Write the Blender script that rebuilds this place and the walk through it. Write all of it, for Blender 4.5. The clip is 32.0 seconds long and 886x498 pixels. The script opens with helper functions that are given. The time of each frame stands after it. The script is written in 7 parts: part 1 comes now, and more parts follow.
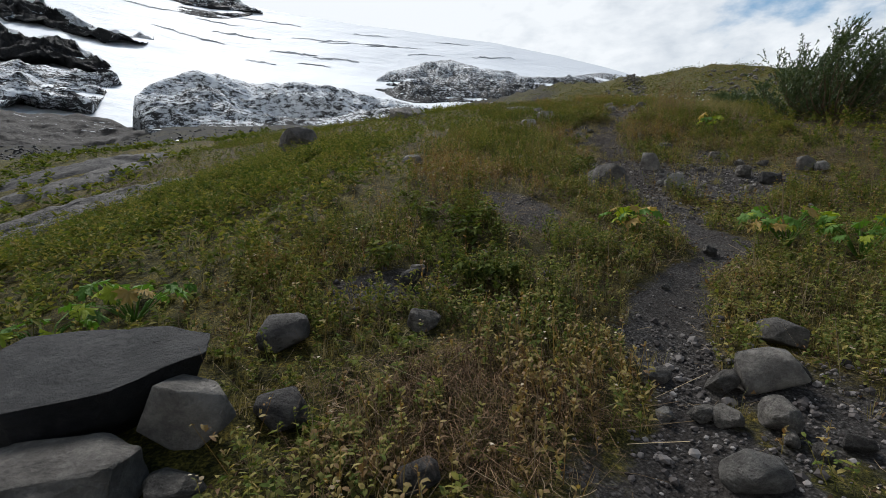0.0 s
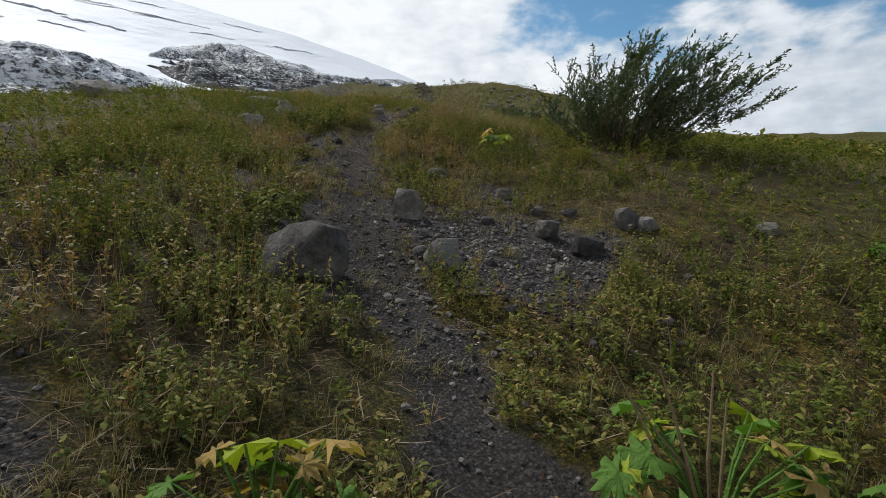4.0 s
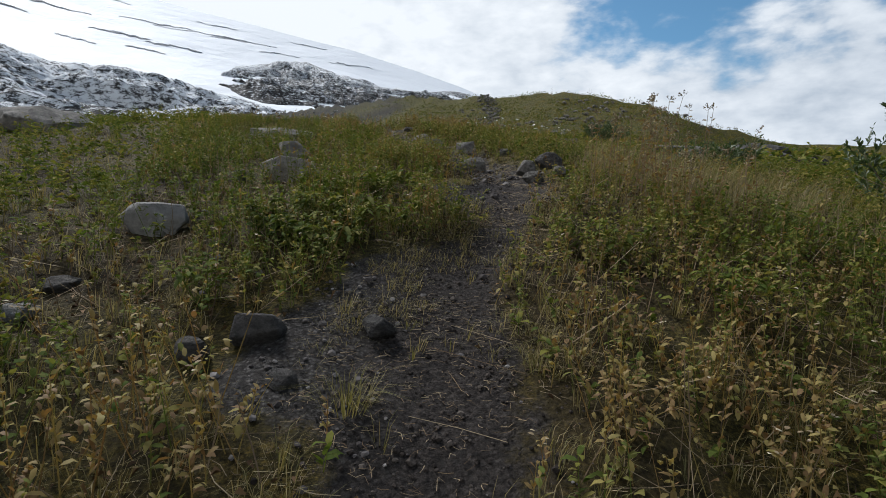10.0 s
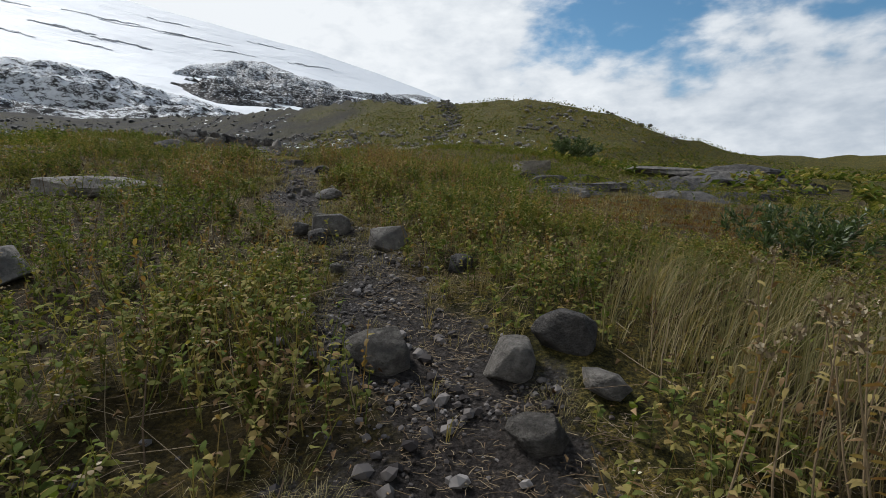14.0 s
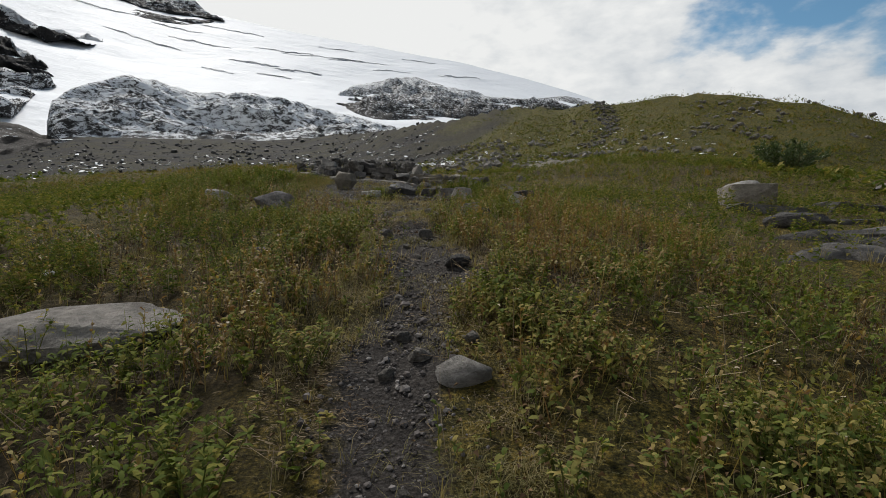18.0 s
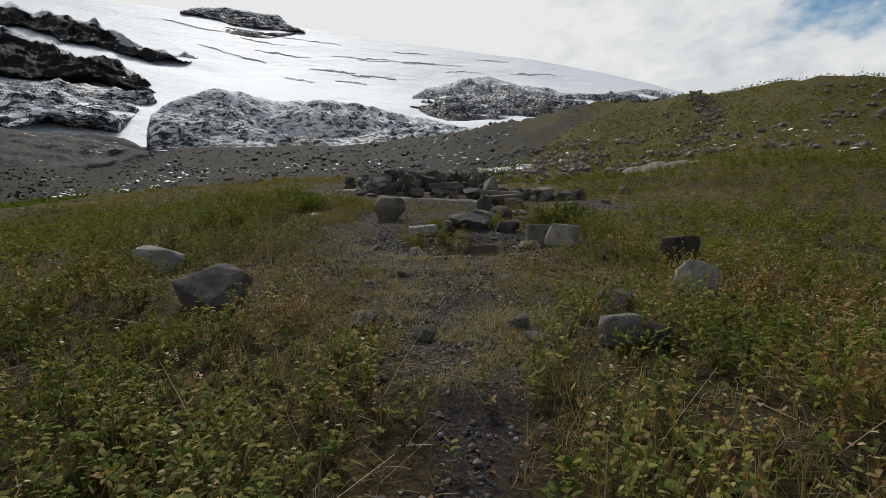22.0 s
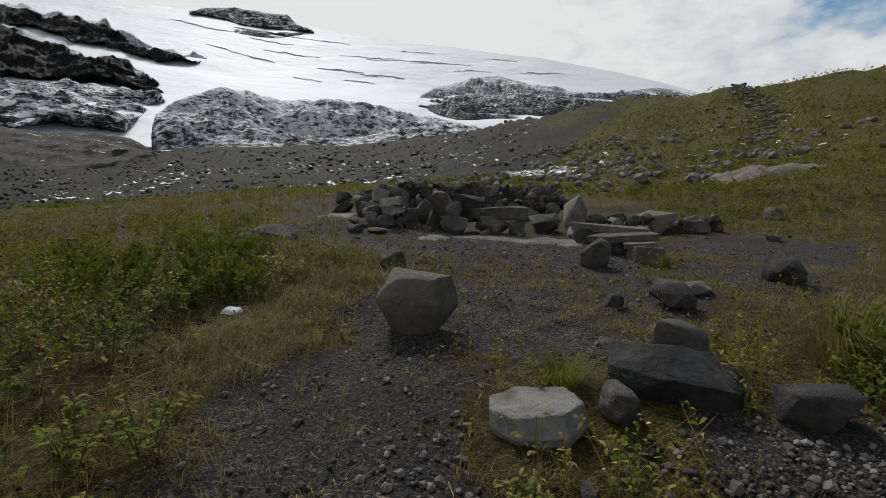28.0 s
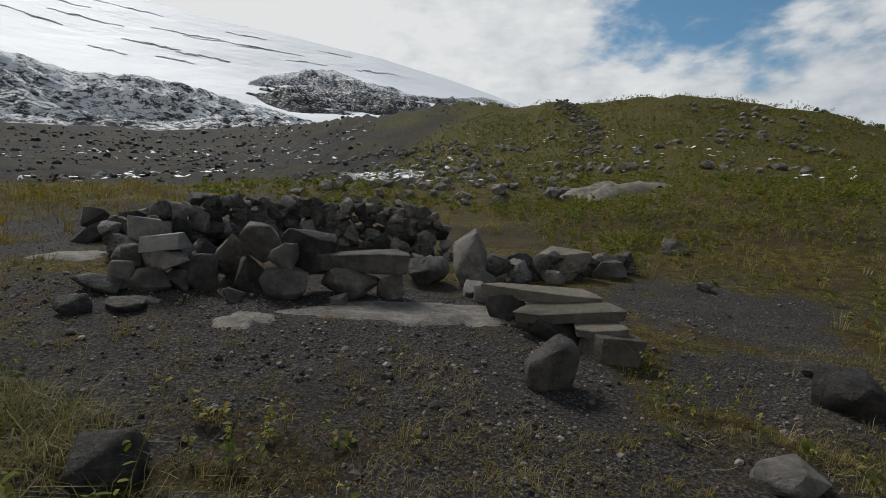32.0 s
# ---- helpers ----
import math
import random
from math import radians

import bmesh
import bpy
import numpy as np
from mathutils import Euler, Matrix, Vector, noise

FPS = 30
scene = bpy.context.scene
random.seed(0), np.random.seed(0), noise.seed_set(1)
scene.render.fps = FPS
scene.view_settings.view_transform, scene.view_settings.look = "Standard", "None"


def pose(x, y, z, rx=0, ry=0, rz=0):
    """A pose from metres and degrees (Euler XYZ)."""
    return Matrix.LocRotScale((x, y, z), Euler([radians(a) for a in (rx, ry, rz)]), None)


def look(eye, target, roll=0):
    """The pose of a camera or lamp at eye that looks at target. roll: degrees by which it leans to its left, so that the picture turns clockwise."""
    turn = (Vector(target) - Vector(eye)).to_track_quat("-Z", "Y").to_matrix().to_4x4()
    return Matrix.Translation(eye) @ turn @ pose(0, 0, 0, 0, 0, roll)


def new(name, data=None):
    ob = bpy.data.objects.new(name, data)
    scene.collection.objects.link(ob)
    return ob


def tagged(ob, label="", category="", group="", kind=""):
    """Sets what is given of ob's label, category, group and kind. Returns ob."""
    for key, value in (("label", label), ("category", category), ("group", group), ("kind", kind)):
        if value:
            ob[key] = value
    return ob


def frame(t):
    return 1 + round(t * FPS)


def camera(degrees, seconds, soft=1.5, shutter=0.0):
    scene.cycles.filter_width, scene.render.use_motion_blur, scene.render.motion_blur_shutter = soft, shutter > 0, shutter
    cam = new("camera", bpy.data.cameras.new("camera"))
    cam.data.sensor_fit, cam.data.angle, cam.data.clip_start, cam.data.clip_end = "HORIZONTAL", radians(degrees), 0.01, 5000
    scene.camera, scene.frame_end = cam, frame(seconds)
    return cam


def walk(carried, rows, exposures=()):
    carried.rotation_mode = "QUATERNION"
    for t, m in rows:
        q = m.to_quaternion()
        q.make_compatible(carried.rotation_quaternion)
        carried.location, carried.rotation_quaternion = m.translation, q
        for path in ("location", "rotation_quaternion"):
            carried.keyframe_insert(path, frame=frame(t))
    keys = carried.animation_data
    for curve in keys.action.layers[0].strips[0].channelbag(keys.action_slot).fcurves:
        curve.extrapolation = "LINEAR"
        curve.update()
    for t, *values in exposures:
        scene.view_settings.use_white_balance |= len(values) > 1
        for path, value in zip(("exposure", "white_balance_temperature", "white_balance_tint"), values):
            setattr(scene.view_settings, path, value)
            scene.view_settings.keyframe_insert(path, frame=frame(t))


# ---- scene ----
def carried_pose(x, y, z, yaw, pitch, roll):
    """Yaw to the left, pitch upwards, roll to the left, in degrees."""
    turn = Matrix.Rotation(radians(yaw), 4, "Z") @ Matrix.Rotation(radians(90 + pitch), 4, "X") @ Matrix.Rotation(radians(roll), 4, "Z")
    return Matrix.Translation((x, y, z)) @ turn


# seconds, eye (x, y, z), yaw, pitch, roll
PATH = [
    (0.0, 0.000, 0.000, 1.600, 4.40, -5.25, -1.33),
    (0.5, 0.272, 0.560, 1.767, 4.17, -5.26, -1.47),
    (1.0, 0.436, 1.114, 1.716, 3.17, -5.27, -1.34),
    (1.5, 0.548, 1.837, 1.908, 1.35, -5.30, -1.20),
    (2.0, 0.785, 2.618, 1.992, -1.24, -5.38, -1.04),
    (2.5, 0.938, 3.280, 2.028, -3.33, -5.41, -0.85),
    (3.0, 1.159, 3.804, 2.199, -7.42, -5.46, -0.48),
    (3.5, 1.586, 4.361, 2.341, -13.83, -5.56, -0.03),
    (5.5, 2.718, 6.952, 2.599, -21.50, -4.96, 1.57),
    (6.0, 2.751, 7.534, 2.903, -21.22, -4.93, 1.39),
    (6.5, 2.928, 8.162, 2.993, -20.92, -4.84, 1.39),
    (7.0, 2.837, 8.850, 3.033, -17.51, -4.78, 1.08),
    (7.5, 2.900, 9.459, 3.356, -15.05, -4.73, 0.82),
    (8.0, 3.026, 10.098, 3.566, -15.06, -4.60, 0.95),
    (8.5, 2.892, 10.678, 3.598, -14.10, -4.47, 0.99),
    (9.0, 2.987, 11.235, 3.767, -13.11, -4.38, 1.00),
    (9.5, 3.012, 11.787, 3.982, -13.30, -4.18, 1.26),
    (10.0, 2.912, 12.278, 4.133, -11.76, -4.31, 0.82),
    (10.5, 3.082, 12.790, 4.261, -11.50, -4.27, 0.69),
    (11.0, 3.121, 13.232, 4.398, -11.55, -4.24, 0.61),
    (11.5, 3.102, 13.696, 4.630, -11.02, -4.11, 0.64),
    (12.0, 3.401, 14.166, 4.781, -11.31, -4.08, 0.63),
    (12.5, 3.520, 14.680, 4.855, -11.87, -4.06, 0.61),
    (13.0, 3.717, 15.167, 5.150, -12.12, -4.02, 0.51),
    (13.5, 4.019, 15.599, 5.340, -14.99, -3.89, 0.98),
    (14.0, 4.219, 16.096, 5.383, -16.00, -3.94, 0.81),
    (14.5, 4.432, 16.432, 5.680, -16.52, -3.79, 1.04),
    (16.5, 4.788, 18.511, 6.335, -13.19, -3.65, 0.91),
    (17.0, 4.808, 18.883, 6.364, -11.65, -3.58, 0.82),
    (17.5, 4.668, 19.447, 6.478, -7.26, -3.60, 0.60),
    (18.0, 4.499, 19.826, 6.496, 0.33, -3.51, 0.14),
    (18.5, 4.435, 20.380, 6.614, 5.33, -3.43, -0.26),
    (19.0, 4.176, 20.894, 6.575, 8.87, -3.42, -0.20),
    (19.5, 4.255, 21.416, 6.817, 10.10, -3.41, -0.53),
    (20.0, 4.346, 22.055, 7.051, 9.56, -3.42, -0.69),
    (20.5, 4.259, 22.739, 7.078, 9.34, -3.45, -0.55),
    (21.0, 4.299, 23.232, 7.116, 9.03, -3.43, -0.43),
    (21.5, 4.332, 23.810, 7.333, 8.70, -3.43, -0.48),
    (22.0, 4.223, 24.441, 7.344, 8.54, -3.45, -0.49),
    (22.5, 4.188, 24.931, 7.406, 8.36, -3.45, -0.50),
    (23.0, 4.142, 25.476, 7.580, 8.11, -3.46, -0.53),
    (23.5, 4.050, 26.051, 7.634, 8.02, -3.49, -0.60),
    (24.0, 4.050, 26.598, 7.676, 7.43, -3.43, -0.42),
    (24.5, 4.055, 27.037, 7.842, 6.78, -3.41, -0.33),
    (26.5, 3.227, 29.576, 8.019, 7.19, -3.51, -0.17),
    (27.0, 3.024, 29.979, 8.150, 7.84, -3.50, -0.25),
    (27.5, 2.774, 30.407, 8.275, 8.01, -3.52, -0.31),
    (28.0, 2.442, 30.717, 8.237, 9.44, -3.49, -0.42),
    (28.5, 2.122, 31.063, 8.329, 11.05, -3.46, -0.53),
    (29.0, 1.888, 31.581, 8.363, 10.98, -3.44, -0.42),
    (29.5, 1.548, 32.033, 8.342, 10.90, -3.48, -0.48),
    (30.0, 1.535, 32.452, 8.450, 9.40, -3.53, -0.32),
    (30.5, 1.617, 32.861, 8.624, 2.53, -3.62, 0.11),
    (31.0, 1.570, 33.368, 8.643, -1.03, -3.66, 0.36),
    (31.5, 1.720, 33.721, 8.742, -4.99, -3.63, 0.65),
    (32.0, 1.964, 34.208, 8.814, -8.98, -3.69, 0.75),
]
cam = camera(82.16, 32.0, 0.8)
walk(cam, [(t, carried_pose(*p)) for t, *p in PATH], [(0.0, 0.10, 6150, 10), (3.0, 0.12, 6150, 10), (6.0, 0.16, 6400, 10), (8.0, 0.15, 6350, 10), (9.5, 0.12, 6050, 10), (13.0, 0.03, 6000, 10), (15.0, 0.04, 6400, 10), (18.0, -0.06, 6500, 10), (25.0, -0.16, 6450, 10), (32.0, -0.22, 6400, 10)])

# ---- sky and sun ----
SUN_AZ, SUN_EL = -28.0, 48.0   # degrees clockwise from +Y, degrees above the horizon


def link(nt, a, b):
    nt.links.new(a, b)


def node(nt, kind, **props):
    n = nt.nodes.new(kind)
    for key, value in props.items():
        if key in n.inputs:
            n.inputs[key].default_value = value
    return n


def ramp(nt, fac, stops):
    n = nt.nodes.new("ShaderNodeValToRGB")
    while len(n.color_ramp.elements) < len(stops):
        n.color_ramp.elements.new(0.5)
    for e, (p, c) in zip(n.color_ramp.elements, stops):
        e.position = p
        e.color = (*c, 1) if len(c) == 3 else c
    link(nt, fac, n.inputs["Fac"])
    return n.outputs["Color"]


def mixc(nt, fac, a, b, blend="MIX"):
    n = nt.nodes.new("ShaderNodeMix")
    n.data_type, n.blend_type = "RGBA", blend
    for sock, v in ((n.inputs[0], fac), (n.inputs[6], a), (n.inputs[7], b)):
        if hasattr(v, "is_output"):
            link(nt, v, sock)
        else:
            sock.default_value = v if isinstance(v, (int, float)) else (*v, 1)
    return n.outputs[2]


def math_node(nt, op, a, b=0.0, c=None, clamp=False):
    n = nt.nodes.new("ShaderNodeMath")
    n.operation, n.use_clamp = op, clamp
    for k, v in enumerate((a, b, c)):
        if v is None:
            continue
        if hasattr(v, "is_output"):
            link(nt, v, n.inputs[k])
        else:
            n.inputs[k].default_value = v
    return n.outputs[0]


def noise_fac(nt, vec, scale, detail=4.0, rough=0.55, distortion=0.0):
    n = node(nt, "ShaderNodeTexNoise", Scale=scale, Detail=detail, Roughness=rough, Distortion=distortion)
    if vec is not None:
        link(nt, vec, n.inputs["Vector"])
    return n.outputs[0]


def mapped(nt, vec, scale=(1, 1, 1), rot=(0, 0, 0)):
    n = nt.nodes.new("ShaderNodeMapping")
    n.inputs["Scale"].default_value, n.inputs["Rotation"].default_value = scale, rot
    link(nt, vec, n.inputs["Vector"])
    return n.outputs[0]


world = bpy.data.worlds.new("sky")
scene.world = world
world.use_nodes = True
nt = world.node_tree
nt.nodes.clear()
coord = nt.nodes.new("ShaderNodeTexCoord").outputs["Generated"]
sky = nt.nodes.new("ShaderNodeTexSky")
sky.sky_type, sky.sun_disc = "NISHITA", False
sky.sun_elevation, sky.sun_rotation = radians(SUN_EL), radians(SUN_AZ)
sky.altitude = 900
blue = nt.nodes.new("ShaderNodeBackground")
blue.inputs["Strength"].default_value = 0.095
link(nt, mixc(nt, 1.0, sky.outputs[0], (0.72, 1.0, 1.0), "MULTIPLY"), blue.inputs["Color"])
# broken cloud: dense and bright over the glacier, torn open higher up and to the right
axes = nt.nodes.new("ShaderNodeSeparateXYZ")
link(nt, coord, axes.inputs[0])
broad = noise_fac(nt, mapped(nt, coord, (1.0, 1.0, 1.7)), 2.6, 3.0, 0.5, 0.0)
puffs = noise_fac(nt, mapped(nt, coord, (1.0, 1.0, 1.8)), 7.0, 5.0, 0.52, 0.15)
fine = noise_fac(nt, mapped(nt, coord, (1.0, 1.0, 2.2)), 15.0, 6.0, 0.55, 0.1)
def step_down(value, lo, hi, most):
    n = nt.nodes.new("ShaderNodeMapRange")
    n.interpolation_type = "SMOOTHSTEP"
    for key, v in (("From Min", lo), ("From Max", hi), ("To Min", most), ("To Max", 0.0)):
        n.inputs[key].default_value = v
    link(nt, value, n.inputs["Value"])
    return n.outputs[0]


cover = math_node(nt, "ADD", step_down(axes.outputs[0], 0.22, 0.46, 0.46), step_down(axes.outputs[2], 0.14, 0.34, 0.34))
cover = math_node(nt, "ADD", cover, step_down(axes.outputs[2], 0.40, 0.85, 0.50))
cover = math_node(nt, "ADD", cover, -0.50)
cover = math_node(nt, "MULTIPLY_ADD", broad, 0.30, cover)
cover = math_node(nt, "MULTIPLY_ADD", puffs, 1.15, cover)
cover = math_node(nt, "MULTIPLY_ADD", fine, 0.45, cover)
opening = nt.nodes.new("ShaderNodeMapRange")
opening.interpolation_type = "SMOOTHSTEP"
opening.inputs["From Min"].default_value, opening.inputs["From Max"].default_value = 0.82, 1.14
link(nt, cover, opening.inputs["Value"])
# thick cloud is white low over the ice, thinner and greyer to the right
shade = math_node(nt, "MULTIPLY_ADD", axes.outputs[0], -0.30, math_node(nt, "MULTIPLY_ADD", axes.outputs[2], -0.10, math_node(nt, "MULTIPLY_ADD", fine, 0.40, math_node(nt, "MULTIPLY_ADD", puffs, 0.40, 0.27))))
cloud = nt.nodes.new("ShaderNodeBackground")
cloud.inputs["Strength"].default_value = 0.94
link(nt, ramp(nt, shade, [(0.36, (0.52, 0.57, 0.62)), (0.50, (0.74, 0.77, 0.79)), (0.64, (0.94, 0.95, 0.94))]), cloud.inputs["Color"])
mixs = nt.nodes.new("ShaderNodeMixShader")
link(nt, opening.outputs[0], mixs.inputs[0])
link(nt, blue.outputs[0], mixs.inputs[1])
link(nt, cloud.outputs[0], mixs.inputs[2])
link(nt, mixs.outputs[0], nt.nodes.new("ShaderNodeOutputWorld").inputs["Surface"])

sun = new("sun", bpy.data.lights.new("sun", "SUN"))
sun.data.energy, sun.data.angle, sun.data.color = 4.5, radians(18), (1.0, 0.96, 0.90)
sa, se = radians(SUN_AZ), radians(SUN_EL)
toward = Vector((math.sin(sa) * math.cos(se), math.cos(sa) * math.cos(se), math.sin(se)))
sun.matrix_world = look(toward * 50, (0, 0, 0))

# ---- materials ----
def material(name, colour, rough=0.9, bump=None, spec=0.12, translucent=None):
    """colour(nt, place) gives a colour socket; bump(nt, place) a height socket and its depth in metres."""
    m = bpy.data.materials.new(name)
    m.use_nodes = True
    t = m.node_tree
    bsdf = t.nodes["Principled BSDF"]
    place = t.nodes.new("ShaderNodeNewGeometry").outputs["Position"]
    c = colour(t, place)
    link(t, c, bsdf.inputs["Base Color"])
    if hasattr(rough, "__call__"):
        link(t, rough(t, place), bsdf.inputs["Roughness"])
    else:
        bsdf.inputs["Roughness"].default_value = rough
    bsdf.inputs["Specular IOR Level"].default_value = spec
    if bump:
        h, depth = bump(t, place)
        b = t.nodes.new("ShaderNodeBump")
        b.inputs["Distance"].default_value = depth
        b.inputs["Strength"].default_value = 1.0
        link(t, h, b.inputs["Height"])
        link(t, b.outputs[0], bsdf.inputs["Normal"])
    if translucent:
        tr = t.nodes.new("ShaderNodeBsdfTranslucent")
        link(t, mixc(t, 1.0, c, translucent, "MULTIPLY"), tr.inputs["Color"])
        mx = t.nodes.new("ShaderNodeMixShader")
        mx.inputs[0].default_value = 0.32
        link(t, bsdf.outputs[0], mx.inputs[1])
        link(t, tr.outputs[0], mx.inputs[2])
        link(t, mx.outputs[0], t.nodes["Material Output"].inputs["Surface"])
    return m


def island(t):
    return t.nodes.new("ShaderNodeNewGeometry").outputs["Random Per Island"]


def each(t):
    return t.nodes.new("ShaderNodeObjectInfo").outputs["Random"]


def leafy(stops, patch=0.5):
    """Leaf colours: one pick a leaf, pulled along by broad patches."""
    def colour(t, p):
        broad = noise_fac(t, p, 0.55, 3.0)
        pick = math_node(t, "MULTIPLY_ADD", broad, patch * 2, island(t))
        pick = math_node(t, "MULTIPLY_ADD", pick, 1 / (1 + patch), -patch * 0.5 / (1 + patch), clamp=True)
        c = ramp(t, pick, stops)
        return mixc(t, noise_fac(t, p, 60.0, 3.0), c, mixc(t, 1.0, c, (0.55, 0.5, 0.45), "MULTIPLY"))
    return colour


GREEN, OLIVE, MUSTARD, RUST, STRAW = (0.100, 0.136, 0.034), (0.184, 0.182, 0.056), (0.315, 0.262, 0.092), (0.225, 0.145, 0.068), (0.480, 0.420, 0.260)
herb_mat = material("herb leaves", leafy([(0.0, (0.045, 0.070, 0.020)), (0.30, GREEN), (0.58, OLIVE), (0.80, MUSTARD), (0.90, RUST), (1.0, (0.13, 0.085, 0.045))]), 0.8, spec=0.04, translucent=(0.9, 1.0, 0.45))
lush_mat = material("lush leaves", leafy([(0.0, (0.045, 0.075, 0.020)), (0.5, (0.122, 0.152, 0.033)), (0.8, (0.210, 0.205, 0.048)), (1.0, MUSTARD)]), 0.8, spec=0.04, translucent=(0.9, 1.0, 0.45))
rusty_mat = material("autumn leaves", leafy([(0.0, OLIVE), (0.3, MUSTARD), (0.7, (0.200, 0.130, 0.060)), (1.0, RUST)]), 0.65, translucent=(1.0, 0.8, 0.4))
grass_mat = material("grass blades", leafy([(0.0, (0.105, 0.120, 0.042)), (0.35, (0.190, 0.176, 0.074)), (0.7, (0.290, 0.238, 0.125)), (1.0, STRAW)]), 0.6, translucent=(1.0, 0.95, 0.5))
straw_mat = material("dead stalks", leafy([(0.0, (0.090, 0.060, 0.036)), (0.5, (0.180, 0.135, 0.080)), (1.0, (0.350, 0.290, 0.190))], 0.2), 0.8)
dead_mat = material("withered leaves", leafy([(0.0, (0.050, 0.030, 0.018)), (0.5, (0.120, 0.075, 0.040)), (0.85, (0.230, 0.150, 0.075)), (1.0, (0.340, 0.260, 0.150))], 0.3), 0.85)
mat_mat = material("matted grass", leafy([(0.0, (0.090, 0.100, 0.026)), (0.5, (0.190, 0.176, 0.072)), (1.0, (0.360, 0.310, 0.175))]), 0.75, translucent=(1.0, 0.95, 0.5))
bog_mat = material("bog grass", leafy([(0.0, (0.035, 0.022, 0.010)), (0.45, (0.110, 0.058, 0.014)), (0.8, (0.190, 0.100, 0.020)), (1.0, (0.220, 0.170, 0.036))], 0.6), 0.75, translucent=(1.0, 0.8, 0.4))
moss_mat = material("yellow moss grass", leafy([(0.0, (0.130, 0.130, 0.026)), (0.5, (0.200, 0.165, 0.034)), (1.0, (0.230, 0.150, 0.036))]), 0.8, translucent=(1.0, 0.95, 0.5))
willow_mat = material("willow leaves", leafy([(0.0, (0.036, 0.060, 0.024)), (0.5, (0.062, 0.098, 0.036)), (1.0, (0.120, 0.145, 0.060))], 0.1), 0.45, spec=0.3, translucent=(0.9, 1.0, 0.5))
bark_mat = material("bark", lambda t, p: ramp(t, noise_fac(t, p, 40.0), [(0.3, (0.05, 0.035, 0.022)), (0.7, (0.14, 0.10, 0.065))]), 0.85)
umbel_mat = material("seed heads", lambda t, p: ramp(t, island(t), [(0.0, (0.10, 0.07, 0.04)), (0.6, (0.20, 0.155, 0.09)), (1.0, (0.38, 0.33, 0.23))]), 0.8)


def stone_colour(dark, mid, light, lichen=0.25):
    def colour(t, p):
        place = t.nodes.new("ShaderNodeTexCoord").outputs["Object"]
        tone = math_node(t, "MULTIPLY_ADD", each(t), 0.45, math_node(t, "MULTIPLY_ADD", noise_fac(t, place, 3.5, 9.0, 0.74), 1.7, -0.54))
        c = ramp(t, tone, [(0.15, dark), (0.5, mid), (0.85, light)])
        spots = ramp(t, noise_fac(t, place, 17.0, 5.0, 0.6), [(0.56, (0, 0, 0)), (0.68, (1, 1, 1))])
        c = mixc(t, math_node(t, "MULTIPLY", spots, lichen), c, (0.20, 0.185, 0.16))
        return mixc(t, math_node(t, "MULTIPLY", noise_fac(t, place, 26.0, 6.0, 0.7), 0.6), c, mixc(t, 1.0, c, (0.35, 0.35, 0.36), "MULTIPLY"))
    return colour


def stone_bump(t, p):
    place = t.nodes.new("ShaderNodeTexCoord").outputs["Object"]
    return math_node(t, "ADD", math_node(t, "MULTIPLY", noise_fac(t, place, 7.0, 9.0, 0.72), 1.0), math_node(t, "MULTIPLY", noise_fac(t, place, 24.0, 6.0, 0.65), 0.22)), 0.09


grey_stone = material("grey lava stone", stone_colour((0.050, 0.046, 0.042), (0.140, 0.128, 0.114), (0.300, 0.275, 0.243)), 0.85, stone_bump)
dark_stone = material("dark lava stone", stone_colour((0.022, 0.021, 0.021), (0.066, 0.061, 0.057), (0.150, 0.138, 0.126), 0.12), 0.75, stone_bump)
pale_stone = material("pale weathered stone", stone_colour((0.110, 0.103, 0.095), (0.215, 0.202, 0.185), (0.360, 0.340, 0.310), 0.3), 0.88, stone_bump)
black_stone = material("black basalt", stone_colour((0.012, 0.012, 0.013), (0.026, 0.026, 0.027), (0.056, 0.055, 0.054), 0.06), 0.7, stone_bump, 0.15)
slate_stone = material("dark layered bedrock", stone_colour((0.034, 0.031, 0.029), (0.082, 0.076, 0.070), (0.165, 0.154, 0.140), 0.2), 0.85, stone_bump)
slab_stone = material("tan broken slab", stone_colour((0.085, 0.076, 0.062), (0.150, 0.132, 0.108), (0.230, 0.205, 0.168), 0.15), 0.85, stone_bump)


def pebble_colour(t, p):
    return ramp(t, island(t), [(0.0, (0.030, 0.026, 0.025)), (0.5, (0.086, 0.076, 0.071)), (0.9, (0.152, 0.137, 0.128)), (1.0, (0.225, 0.208, 0.195))])


earth_mat = material("soil crumbs", lambda t, p: ramp(t, math_node(t, "MULTIPLY_ADD", noise_fac(t, p, 60.0, 3.0), 0.5, math_node(t, "MULTIPLY", island(t), 0.6)), [(0.2, (0.012, 0.010, 0.008)), (0.6, (0.040, 0.032, 0.027)), (0.9, (0.090, 0.076, 0.065))]), 0.95)
pebble_mat = material("gravel pebbles", pebble_colour, 0.85)


